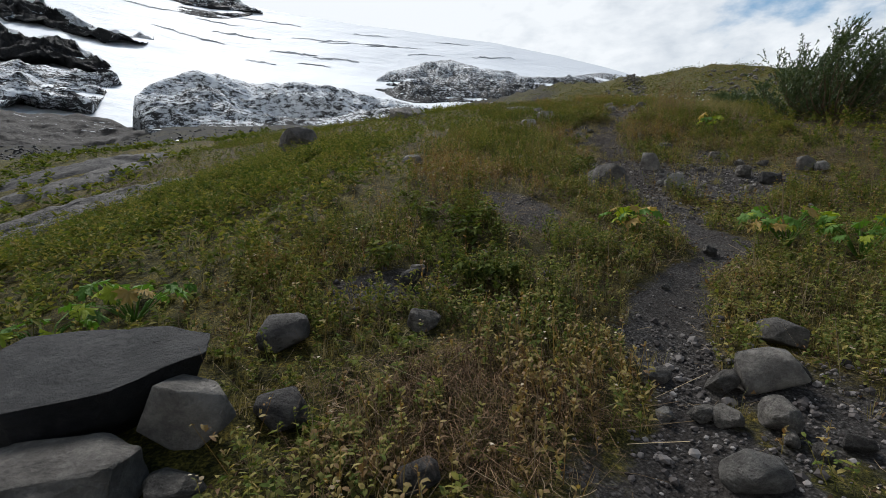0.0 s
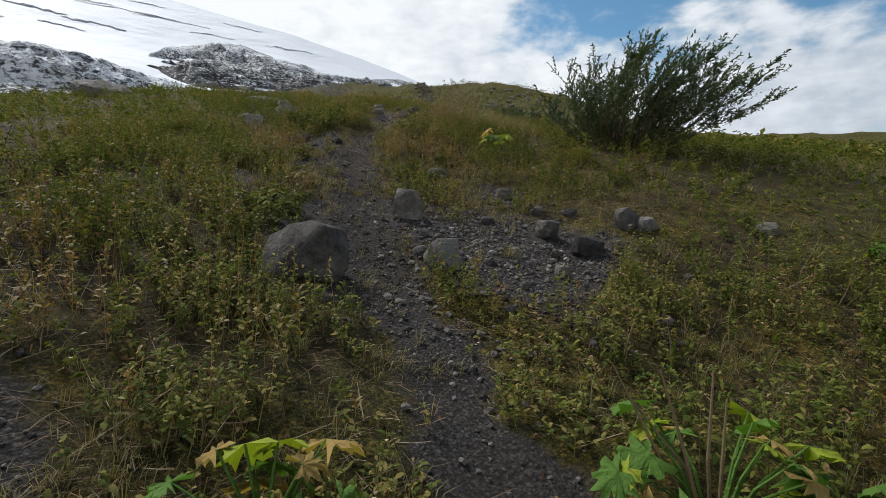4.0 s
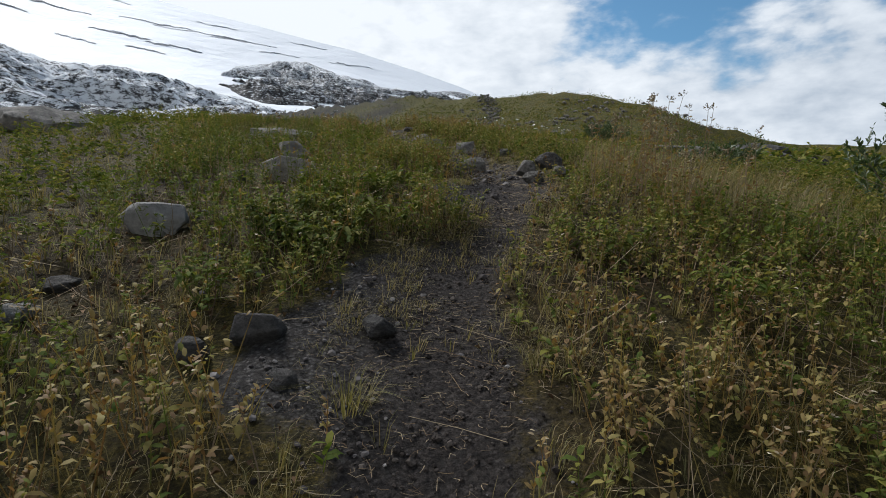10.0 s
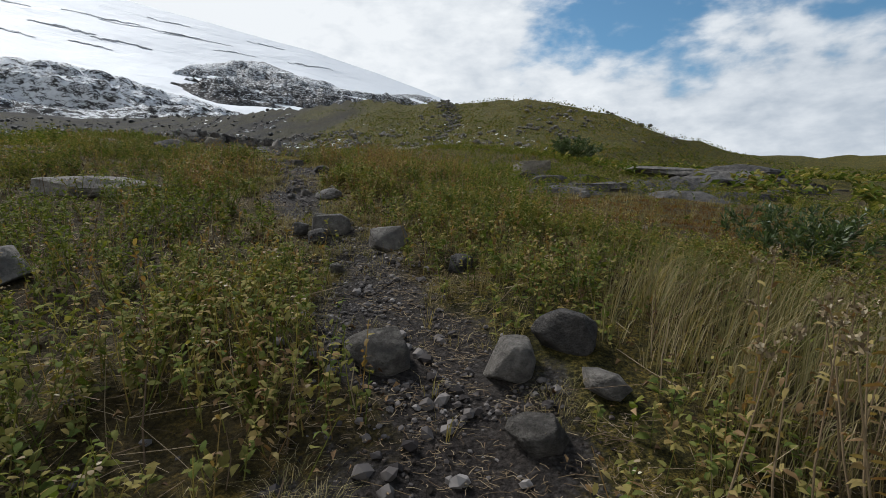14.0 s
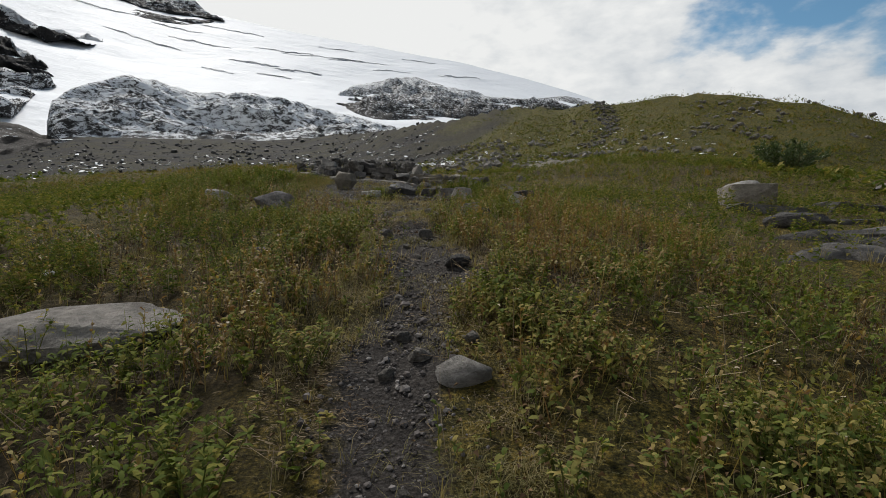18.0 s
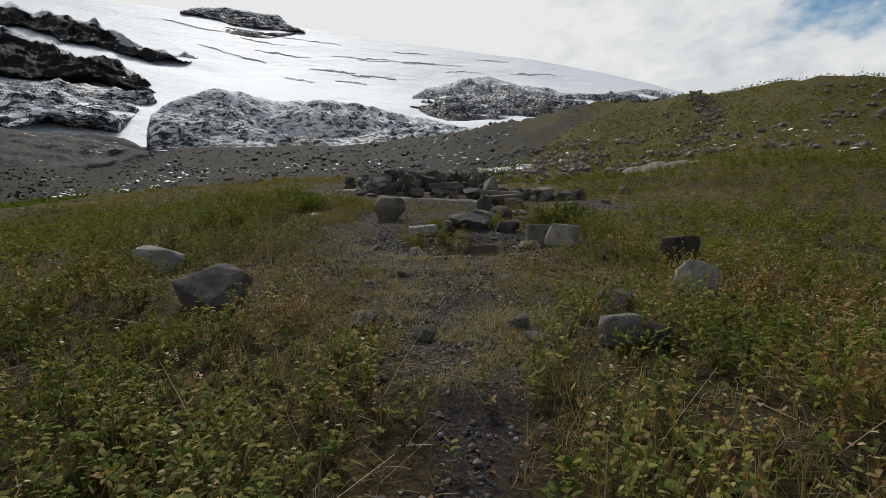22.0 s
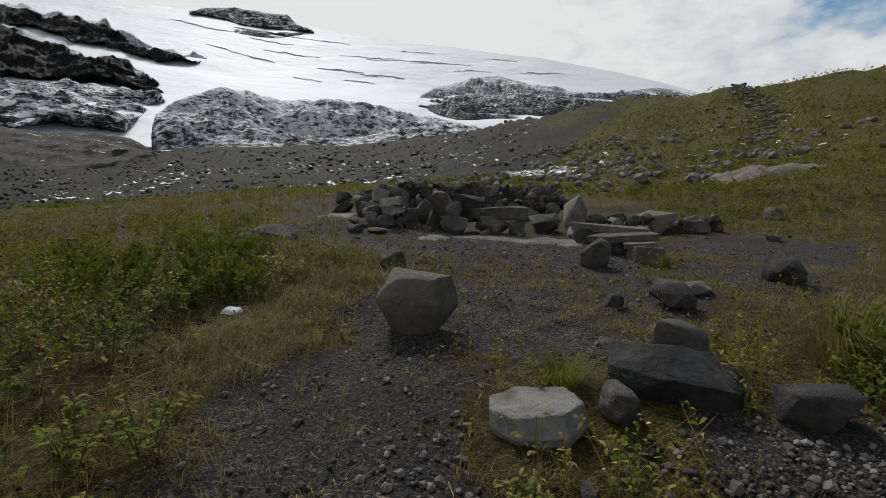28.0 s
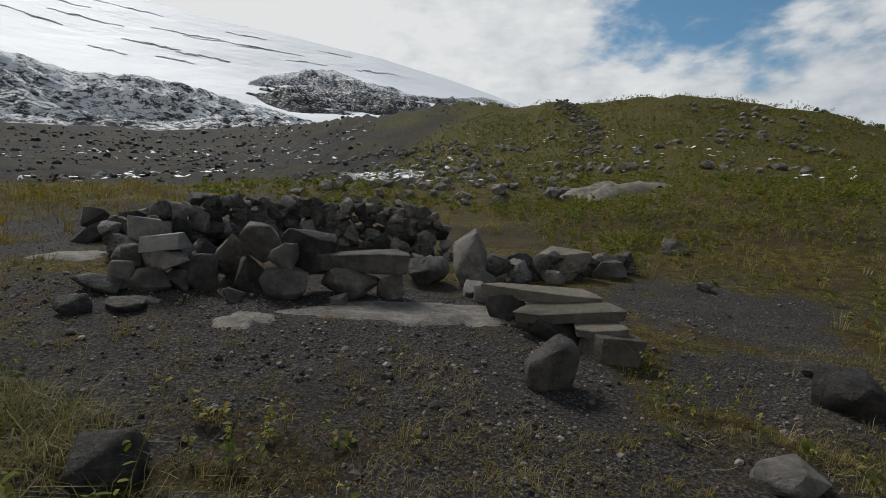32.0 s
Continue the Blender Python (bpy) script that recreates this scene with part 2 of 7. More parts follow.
def ground_colour(t, p):
    """Dark grit where feet have worn it, brown litter and moss elsewhere."""
    a = t.nodes.new("ShaderNodeAttribute")
    a.attribute_name = "grit"
    grain = noise_fac(t, p, 55.0, 6.0, 0.7)
    grit = ramp(t, grain, [(0.30, (0.012, 0.010, 0.009)), (0.50, (0.056, 0.049, 0.043)), (0.68, (0.140, 0.126, 0.114))])
    bits = t.nodes.new("ShaderNodeTexVoronoi")
    bits.inputs["Scale"].default_value = 42.0
    link(t, p, bits.inputs["Vector"])
    grit = mixc(t, 0.55, grit, ramp(t, math_node(t, "ADD", math_node(t, "MULTIPLY", bits.outputs["Distance"], -0.9), math_node(t, "MULTIPLY_ADD", noise_fac(t, p, 31.0, 2.0), 1.1, 0.25)), [(0.15, (0.006, 0.006, 0.006)), (0.45, (0.048, 0.045, 0.043)), (0.75, (0.170, 0.160, 0.153))]))
    earth = ramp(t, noise_fac(t, p, 34.0, 8.0, 0.75), [(0.34, (0.007, 0.006, 0.005)), (0.52, (0.038, 0.031, 0.027)), (0.70, (0.100, 0.085, 0.074))])
    grit = mixc(t, ramp(t, noise_fac(t, p, 1.3, 5.0), [(0.42, (0, 0, 0)), (0.62, (1, 1, 1))]), grit, mixc(t, 0.45, grit, earth))
    trodden = t.nodes.new("ShaderNodeAttribute")
    trodden.attribute_name = "soil"
    grit = mixc(t, math_node(t, "MULTIPLY", trodden.outputs["Fac"], 0.85), grit, earth)
    litter = ramp(t, noise_fac(t, p, 26.0, 7.0, 0.72), [(0.30, (0.012, 0.009, 0.006)), (0.48, (0.040, 0.030, 0.015)), (0.62, (0.085, 0.063, 0.028)), (0.78, (0.200, 0.150, 0.075))])
    turf = ramp(t, noise_fac(t, p, 6.0, 9.0, 0.8), [(0.32, (0.012, 0.013, 0.005)), (0.5, (0.060, 0.056, 0.016)), (0.66, (0.170, 0.140, 0.040))])
    turf = mixc(t, ramp(t, noise_fac(t, p, 0.7, 6.0, 0.65), [(0.42, (0, 0, 0)), (0.60, (1, 1, 1))]), turf, mixc(t, 1.0, turf, (1.18, 1.04, 0.8), "MULTIPLY"))
    turf = mixc(t, 1.0, turf, ramp(t, noise_fac(t, p, 48.0, 5.0, 0.75), [(0.34, (0.25, 0.24, 0.22)), (0.5, (0.85, 0.82, 0.75)), (0.66, (1.8, 1.6, 1.3))]), "MULTIPLY")
    slope = t.nodes.new("ShaderNodeAttribute")
    slope.attribute_name = "green"
    cover = mixc(t, math_node(t, "ADD", ramp(t, noise_fac(t, p, 0.45, 6.0), [(0.4, (0, 0, 0)), (0.6, (1, 1, 1))]), slope.outputs["Fac"], clamp=True), litter, mixc(t, slope.outputs["Fac"], turf, mixc(t, 1.0, turf, (0.74, 0.84, 0.60), "MULTIPLY")))
    edge = math_node(t, "MULTIPLY_ADD", noise_fac(t, p, 7.0, 5.0, 0.7), 0.7, math_node(t, "ADD", a.outputs["Fac"], -0.35))
    c = mixc(t, ramp(t, edge, [(0.36, (0, 0, 0)), (0.6, (1, 1, 1))]), cover, grit)
    scree = t.nodes.new("ShaderNodeAttribute")
    scree.attribute_name = "scree"
    stones = ramp(t, noise_fac(t, p, 1.7, 11.0, 0.82), [(0.42, (0.003, 0.003, 0.003)), (0.54, (0.013, 0.012, 0.012)), (0.70, (0.048, 0.045, 0.043))])
    stones = mixc(t, ramp(t, noise_fac(t, p, 0.13, 7.0, 0.65), [(0.44, (0, 0, 0)), (0.58, (1, 1, 1))]), stones, mixc(t, 0.5, stones, mixc(t, 1.0, turf, (0.5, 0.55, 0.55), "MULTIPLY")))
    return mixc(t, scree.outputs["Fac"], c, stones)


def ground_bump(t, p):
    bits = t.nodes.new("ShaderNodeTexVoronoi")
    bits.inputs["Scale"].default_value = 42.0
    link(t, p, bits.inputs["Vector"])
    lumps = math_node(t, "MULTIPLY", bits.outputs["Distance"], -0.16)
    return math_node(t, "ADD", noise_fac(t, p, 22.0, 8.0, 0.7), lumps), 0.08


ground_mat = material("grit and turf", ground_colour, 0.95, ground_bump)


def rock_face(lo, hi, scale=0.03, run=(1.0, 1.0, 2.2)):
    """Dark mountain rock with snow lying in its ledges."""
    def colour(t, p):
        wide = noise_fac(t, mapped(t, p, run), scale, 10.0, 0.68, 0.6)
        fine_grain = noise_fac(t, p, scale * 9, 8.0, 0.75)
        rock = ramp(t, fine_grain, [(0.3, lo), (0.7, hi)])
        snow = math_node(t, "ADD", math_node(t, "MULTIPLY", wide, 0.55), math_node(t, "MULTIPLY", noise_fac(t, mapped(t, p, (1, 1, 2.6)), scale * 6, 9.0, 0.8), 0.45))
        a = t.nodes.new("ShaderNodeAttribute")
        a.attribute_name = "snow"
        snow = math_node(t, "MULTIPLY_ADD", math_node(t, "ADD", a.outputs["Fac"], -0.5), 0.45, snow)
        snow = math_node(t, "MULTIPLY_ADD", math_node(t, "ADD", noise_fac(t, p, 0.025, 4.0, 0.5), -0.5), 0.14, snow)
        return mixc(t, ramp(t, snow, [(0.498, (0, 0, 0)), (0.522, (1, 1, 1))]), rock, (0.62, 0.635, 0.65))
    return colour


hump_mat = material("snow-dusted rock", rock_face((0.014, 0.014, 0.015), (0.070, 0.067, 0.063), 0.22), 0.9, lambda t, p: (noise_fac(t, p, 0.5, 8.0, 0.7), 0.8))
cliff_mat = material("dark cliff rock", rock_face((0.010, 0.010, 0.011), (0.040, 0.039, 0.038), 0.06), 0.85, lambda t, p: (noise_fac(t, mapped(t, p, (1, 1, 0.5)), 0.12, 10.0, 0.72), 9.0))
slab_mat = material("ice-worn slab rock", rock_face((0.020, 0.019, 0.018), (0.100, 0.090, 0.081), 0.09, (1.0, 1.0, 4.0)), 0.85, lambda t, p: (noise_fac(t, mapped(t, p, (1, 1, 4.0)), 0.3, 10.0, 0.75), 2.0))
ledge_mat = material("snowy ledge rock", rock_face((0.010, 0.010, 0.011), (0.050, 0.048, 0.046), 0.10, (1.0, 1.0, 3.4)), 0.88)


def glacier_colour(t, p):
    n = noise_fac(t, mapped(t, p, (0.7, 2.2, 3.0), (0, 0, 0.35)), 0.010, 10.0, 0.62, 1.2)
    thin = ramp(t, n, [(0.60, (0, 0, 0)), (0.66, (1, 1, 1))])
    c = mixc(t, math_node(t, "MULTIPLY", thin, 0.22), (0.60, 0.62, 0.645), (0.36, 0.39, 0.42))
    return mixc(t, math_node(t, "MULTIPLY", noise_fac(t, p, 0.004, 6.0), 0.35), c, (0.50, 0.525, 0.56))


glacier_mat = material("glacier snow", glacier_colour, 0.7, lambda t, p: (noise_fac(t, mapped(t, p, (1, 1, 2)), 0.02, 8.0, 0.6), 6.0))
snow_mat = material("old snow", lambda t, p: ramp(t, noise_fac(t, p, 12.0), [(0.3, (0.60, 0.61, 0.62)), (0.7, (0.82, 0.83, 0.84))]), 0.6)
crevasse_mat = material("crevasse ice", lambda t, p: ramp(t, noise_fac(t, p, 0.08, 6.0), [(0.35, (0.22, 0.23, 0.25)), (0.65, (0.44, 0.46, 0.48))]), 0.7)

# ---- ground ----
rng = np.random.default_rng(7)


def fade(t):
    t = np.clip(t, 0, 1)
    return t * t * (3 - 2 * t)


def vnoise(x, y, seed=0):
    """Smooth value noise between -1 and 1."""
    xi, yi = np.floor(x).astype(np.int64), np.floor(y).astype(np.int64)
    u, v = fade(x - xi), fade(y - yi)

    def h(a, b):
        n = (a * 374761393 + b * 668265263 + seed * 974634777) & 0xFFFFFFFF
        n = ((n ^ (n >> 13)) * 1274126177) & 0xFFFFFFFF
        return ((n ^ (n >> 16)) & 0xFFFF) / 32767.5 - 1
    return (h(xi, yi) * (1 - u) + h(xi + 1, yi) * u) * (1 - v) + (h(xi, yi + 1) * (1 - u) + h(xi + 1, yi + 1) * u) * v


def fractal(x, y, octaves=4, seed=0, gain=0.5):
    total, amp = 0, 1.0
    for k in range(octaves):
        total, amp, x, y = total + amp * vnoise(x, y, seed + k), amp * gain, x * 2.03, y * 2.03
    return total


GX = np.array([-30, -12, -5, -1, 2, 5, 9, 14, 28.0])
GY = np.array([-8, 0, 4, 8, 12, 17, 22, 26, 28, 30, 32, 34, 36, 38, 40, 44, 48])
LOWER = np.array([
    [-4.59, -2.89, -2.17, -2.02, -1.98, -2.03, -2.11, -2.06, -1.41],
    [-3.58, -1.50, -0.37, -0.21, -0.35, -0.40, -0.40, -0.17, 0.42],
    [-3.04, -0.97, 0.53, 0.67, 0.38, 0.34, 0.55, 0.83, 1.30],
    [-2.35, -0.23, 1.44, 1.99, 1.44, 1.31, 1.62, 1.88, 2.13],
    [-1.55, 0.64, 2.48, 2.93, 2.57, 2.42, 2.82, 2.90, 2.89],
    [-0.35, 1.77, 3.58, 3.94, 4.05, 4.25, 4.12, 4.04, 3.79],
    [1.39, 3.42, 4.82, 5.08, 5.24, 5.45, 5.20, 5.02, 4.66],
    [2.89, 4.77, 5.76, 6.14, 6.20, 6.28, 5.83, 5.64, 5.36],
    [3.62, 5.15, 6.11, 6.52, 6.55, 6.54, 6.09, 5.92, 5.72],
])
UPPER = np.array([
    [4.41, 5.48, 6.38, 6.81, 6.81, 6.72, 6.34, 6.20, 6.10],
    [5.07, 5.86, 6.71, 7.10, 7.01, 6.89, 6.65, 6.52, 6.47],
    [5.67, 6.22, 7.04, 7.36, 7.21, 7.07, 6.95, 6.84, 6.84],
    [6.25, 6.54, 7.35, 7.65, 7.48, 7.29, 7.17, 7.16, 7.23],
    [6.80, 6.84, 7.64, 7.93, 7.75, 7.53, 7.38, 7.49, 7.62],
    [7.30, 7.21, 7.96, 8.17, 7.97, 7.75, 7.65, 7.86, 8.02],
    [8.17, 8.15, 8.62, 8.55, 8.33, 8.18, 8.35, 8.72, 8.82],
    [9.04, 9.09, 9.29, 8.93, 8.67, 8.61, 9.05, 9.59, 9.63],
])
LEVELS = np.concatenate([LOWER, UPPER])


def hermite(knots, values, at):
    """Smooth interpolation of the rows of values along the knots."""
    slope = np.zeros_like(values)
    step = np.diff(knots)[:, None]
    d = np.diff(values, axis=0) / step
    slope[0], slope[-1] = d[0], d[-1]
    slope[1:-1] = (d[:-1] * step[1:] + d[1:] * step[:-1]) / (step[1:] + step[:-1])
    k = np.clip(np.searchsorted(knots, at) - 1, 0, len(knots) - 2)
    h = np.diff(knots)[k]
    u = np.clip((at - knots[k]) / h, 0, 1)[:, None]
    h = h[:, None]
    return ((2 * u**3 - 3 * u**2 + 1) * values[k] + (u**3 - 2 * u**2 + u) * h * slope[k]
            + (-2 * u**3 + 3 * u**2) * values[k + 1] + (u**3 - u**2) * h * slope[k + 1])


RX, RY = np.linspace(-30, 28, 233), np.linspace(-8, 48, 225)
RASTER = hermite(GX, hermite(GY, LEVELS, RY).T.copy(), RX).T   # rows along y


def table(x, y):
    fx, fy = np.clip((x + 30) / 0.25, 0, 231.999), np.clip((y + 8) / 0.25, 0, 223.999)
    i, j = fx.astype(int), fy.astype(int)
    u, v = fx - i, fy - j
    return (RASTER[j, i] * (1 - u) + RASTER[j, i + 1] * u) * (1 - v) + (RASTER[j + 1, i] * (1 - u) + RASTER[j + 1, i + 1] * u) * v


# the slopes further off, as seen from the stone ring: bearing, rise in degrees
VX, VY, VZ = 2.8, 30.0, 8.38
NEAR_AZ, NEAR_EL = [-100, -82, -70, -50, -27, -10, 2, 21, 30, 45, 60, 100], [-9, -6.0, -4.0, 0.0, 2.3, 3.3, 2.9, 2.7, 3.6, 2.0, -1.0, -4]
FAR_AZ = [-100, -50, -43, -40, -37, -31, -25, -18, -11.5, -6.5, -2, 3.4, 8.3, 12.5, 16.2, 18.2, 20, 21.6, 23.1, 25.1, 28.2, 31.1, 35.5, 38.0, 39.7, 43.0, 46.5, 50, 53.5, 60, 100]
FAR_EL = [2, 4.6, 4.9, 6.1, 7.2, 7.55, 7.8, 8.2, 9.0, 9.7, 10.4, 11.2, 12.0, 12.1, 11.9, 12.4, 12.2, 11.8, 12.0, 12.35, 12.4, 12.2, 11.5, 10.6, 10.5, 9.4, 7.9, 6.4, 4.9, 4.2, 3.6]
CREST_AZ, CREST_R = [-100, -20, -11, -6, 0, 8, 20, 35, 48, 60, 100], [240, 240, 210, 125, 98, 82, 75, 68, 60, 100, 140]


def trail_x(y):
    return np.interp(y, [-8, 0, 2.5, 3.4, 4.95, 5.65, 6.8, 8.2, 9.7, 10.7, 12.7, 14, 15.35, 16.3, 17, 18, 19.1, 20.8, 22.6, 25, 27, 29.3, 30.5, 31.7, 33.3, 35.7],
                     [-1.2, 0.4, 1.0, 1.3, 1.92, 2.3, 2.95, 3.25, 2.92, 2.87, 3.1, 3.3, 3.62, 4.15, 4.5, 4.88, 4.8, 4.5, 4.2, 4.2, 4.05, 3.6, 2.9, 2.1, 1.4, 1.5])


def lobe(x, y, cx, cy, rx, ry, turn=0.0):
    c, s = math.cos(turn), math.sin(turn)
    dx, dy = x - cx, y - cy
    return 1 - np.hypot((c * dx + s * dy) / rx, (-s * dx + c * dy) / ry)


def grit(x, y):
    """1 where bare grit shows, 0 under full plant cover."""
    w = 0.30 + 0.10 * vnoise(y * 0.9, y * 0 + 3.3, 5)
    w = w + np.interp(y, [-8, 2, 5, 8, 9.5, 12, 14, 16, 17.5, 20, 24, 27, 29, 31, 36], [0.2, 0.25, 0.16, 0.16, 0.6, 0.58, 0.46, 0.34, 0.22, 0.10, 0.12, 0.24, 0.8, 1.0, 0.9])
    g = 1.15 - np.abs(x - trail_x(y) + 0.22 * vnoise(x * 1.1, y * 1.1, 6)) / w
    g = g * np.interp(y, [17, 20, 27, 29], [1.0, 0.82, 0.82, 1.0])
    g = np.where(y > 36.5, -1, g)
    for lob in ((4.4, 10.1, 2.0, 2.1, 0.3), (2.1, 3.2, 0.9, 0.9, 0.0), (1.2, 1.5, 1.2, 2.0, 0), (1.83, 38.55, 4.32, 3.12, 0.1), (3.35, 32.23, 1.52, 1.6, 0), (2.8, 14.7, 0.75, 0.8, 0), (5.4, 12.2, 0.8, 0.7, 0), (-0.9, 4.6, 0.6, 0.5, 0.4), (0.6, 7.1, 0.75, 0.95, 0.2), (3.9, 33.4, 1.0, 0.8, 0), (2.7, 34.9, 1.2, 1.2, 0), (5.2, 37.7, 1.7, 1.3, 0), (-2.9, 43.6, 2.4, 2.4, 0), (-0.5, 46, 3.2, 2, 0), (3.2, 36.5, 2.6, 1.5, 0), (-1.6, 42.4, 2.6, 2.0, 0.5), (-1.15, 39.1, 1.6, 1.35, 0.2),
                (1.5, 12.2, 0.6, 0.5, 0.0), (4.3, 17.2, 0.8, 1, -0.5), (6.63, 40.07, 3.2, 1.92, 0.3)):
        g = np.maximum(g, 1.4 * lobe(x, y, *lob))
    g = g + 0.34 * fractal(x * 0.9, y * 0.9, 3, 11) + 0.22 * fractal(x * 4.0, y * 4.0, 2, 13)
    return np.clip(g, 0, 1)


def soil(x, y):
    """1 on the dark trodden soil of the steep part of the trail."""
    s = 1.35 - np.abs(x - trail_x(y) + 0.1 * vnoise(x * 2, y * 2, 8)) / 0.50
    return np.clip(s, 0, 1) * np.interp(y, [8.6, 9.6, 18, 20, 27, 29], [0, 1, 1, 0.55, 0.55, 0])


def matted(x, y):
    """1 where short matted grass grows over the gravel below the ring."""
    m = np.maximum(lobe(x, y, 1.9, 29.6, 2.1, 1.5), np.maximum(lobe(x, y, 4.5, 30.0, 1.5, 2.0, 0.3), lobe(x, y, 3.4, 28.4, 1.6, 0.9)))
    m = np.maximum(m, 0.7 * lobe(x, y, 6.5, 10.9, 1.9, 1.6))
    return np.clip(2.2 * m, 0, 1)


def moraine(x, y):
    """Rubble of the valley floor below the snow, left of the green hill."""
    r, az = np.hypot(x - VX, y - VY), np.degrees(np.arctan2(x - VX, y - VY))
    edge = np.interp(az, [-100, -60, -45, -30, -20, -6, 2, 10], [90, 70, 44, 34, 30, 29, 40, 70])
    return fade((r - edge + 4 * fractal(x * 0.1, y * 0.1, 3, 21)) / 8) * fade((8 - az + 5 * fractal(x * 0.07, y * 0.07, 2, 23)) / 6)


def height(x, y):
    x, y = np.asarray(x, float), np.asarray(y, float)
    near = table(x, y)
    r, az = np.hypot(x - VX, y - VY), np.degrees(np.arctan2(x - VX, y - VY))
    az = np.clip(az, -100, 100)
    rc = np.interp(az, CREST_AZ, CREST_R)
    k = np.clip((r - 22) / (rc - 22), 0, 1)
    el = np.interp(az, NEAR_AZ, NEAR_EL) * (1 - k) + np.interp(az, FAR_AZ, FAR_EL) * k
    far = VZ + np.minimum(r, rc) * np.tan(np.radians(el)) - np.maximum(r - rc, 0) * 0.10
    w = fade((r - 15) / 10) * np.where(y > VY, 1, 0) * fade((y - VY) / 8)
    z = near * (1 - w) + far * w
    rough = 0.05 + 0.9 * fade((r - 30) / 60)
    z = z + rough * 0.45 * fractal(x * 0.22, y * 0.22, 4, 31) * (1 - w * 0.2) + 0.16 * w * fractal(x * 0.7, y * 0.7, 4, 35, 0.6)
    g = grit(x, y)
    z = z + 0.05 * fractal(x * 0.9, y * 0.9, 3, 41) * (1 - 0.6 * g) + 0.022 * fractal(x * 3.3, y * 3.3, 3, 43)
    z = z - 0.40 * np.exp(-((x - 3.2) ** 2 / 1.1 + (y - 32.3) ** 2 / 0.7))
    tr = np.clip(1.2 - np.abs(x - trail_x(y)) / 0.55, 0, 1) * (y < 27)
    return z - 0.07 * tr


def spaced(lo, hi, a, b, fine_step, grow):
    """Coordinates from lo to hi, fine between a and b and coarser outwards."""
    out = list(np.arange(a, b, fine_step))
    s, v = fine_step, b
    while v < hi:
        out.append(v)
        s *= grow
        v += s
    out.append(hi)
    s, v = fine_step, a
    while v > lo:
        s *= grow
        v -= s
        out.insert(0, max(v, lo))
    return np.array(out)


def mesh_from(name, verts, faces, mat, smooth=True, attrs=None):
    """A mesh from a vertex array and an array of triangles or quads."""
    me = bpy.data.meshes.new(name)
    n, k = faces.shape
    me.vertices.add(len(verts))
    me.vertices.foreach_set("co", np.ascontiguousarray(verts, np.float32).ravel())
    me.loops.add(n * k)
    me.loops.foreach_set("vertex_index", np.ascontiguousarray(faces, np.int32).ravel())
    me.polygons.add(n)
    me.polygons.foreach_set("loop_start", np.arange(0, n * k, k, dtype=np.int32))
    me.polygons.foreach_set("use_smooth", np.full(n, smooth))
    me.update(calc_edges=True)
    for key, values in (attrs or {}).items():
        me.attributes.new(key, "FLOAT", "POINT").data.foreach_set("value", np.ascontiguousarray(values, np.float32))
    me.materials.append(mat)
    return me


def sheet(nx, ny):
    """Quads of a grid whose rows run along x."""
    i, j = np.meshgrid(np.arange(nx - 1), np.arange(ny - 1))
    a = (j * nx + i).ravel()
    return np.stack([a, a + 1, a + nx + 1, a + nx], 1)


xs, ys = spaced(-230, 180, -5, 11, 0.13, 1.07), spaced(-60, 270, -1, 46, 0.14, 1.05)
gx, gy = np.meshgrid(xs, ys)
gz = height(gx, gy)
g_attr = grit(gx, gy)
ground = new("ground", mesh_from("ground", np.stack([gx, gy, gz], -1).reshape(-1, 3), sheet(len(xs), len(ys)), ground_mat, attrs={"grit": g_attr.ravel(), "scree": moraine(gx, gy).ravel(), "soil": soil(gx, gy).ravel(), "green": (0.85 * fade((np.hypot(gx - VX, gy - VY) - 18) / 12)).ravel()}))
tagged(ground, "sloping mountain ground of dark grit, litter and low turf", "ground", kind="structure")


# ---- mountains, by bearing and rise from the stone ring ----
def glacier_rise(az):
    return np.interp(az, [-95, -60, -42, -34.7, -23.8, -18.2, -8.3, 1.6, 8.6, 13.5, 16.4, 24, 30, 60], [15, 18, 19.6, 19.9, 19.6, 19.1, 18.15, 16.7, 14.95, 13.4, 12.3, 8.5, 3.0, 2.2])


def glacier_far(rise, az):
    """How far off the ice surface reaches a rise, along a bearing."""
    return 300 + 1440 * np.clip((rise - 2.0) / (glacier_rise(az) - 2.0), 0, 1.02) ** (1 / 0.42)


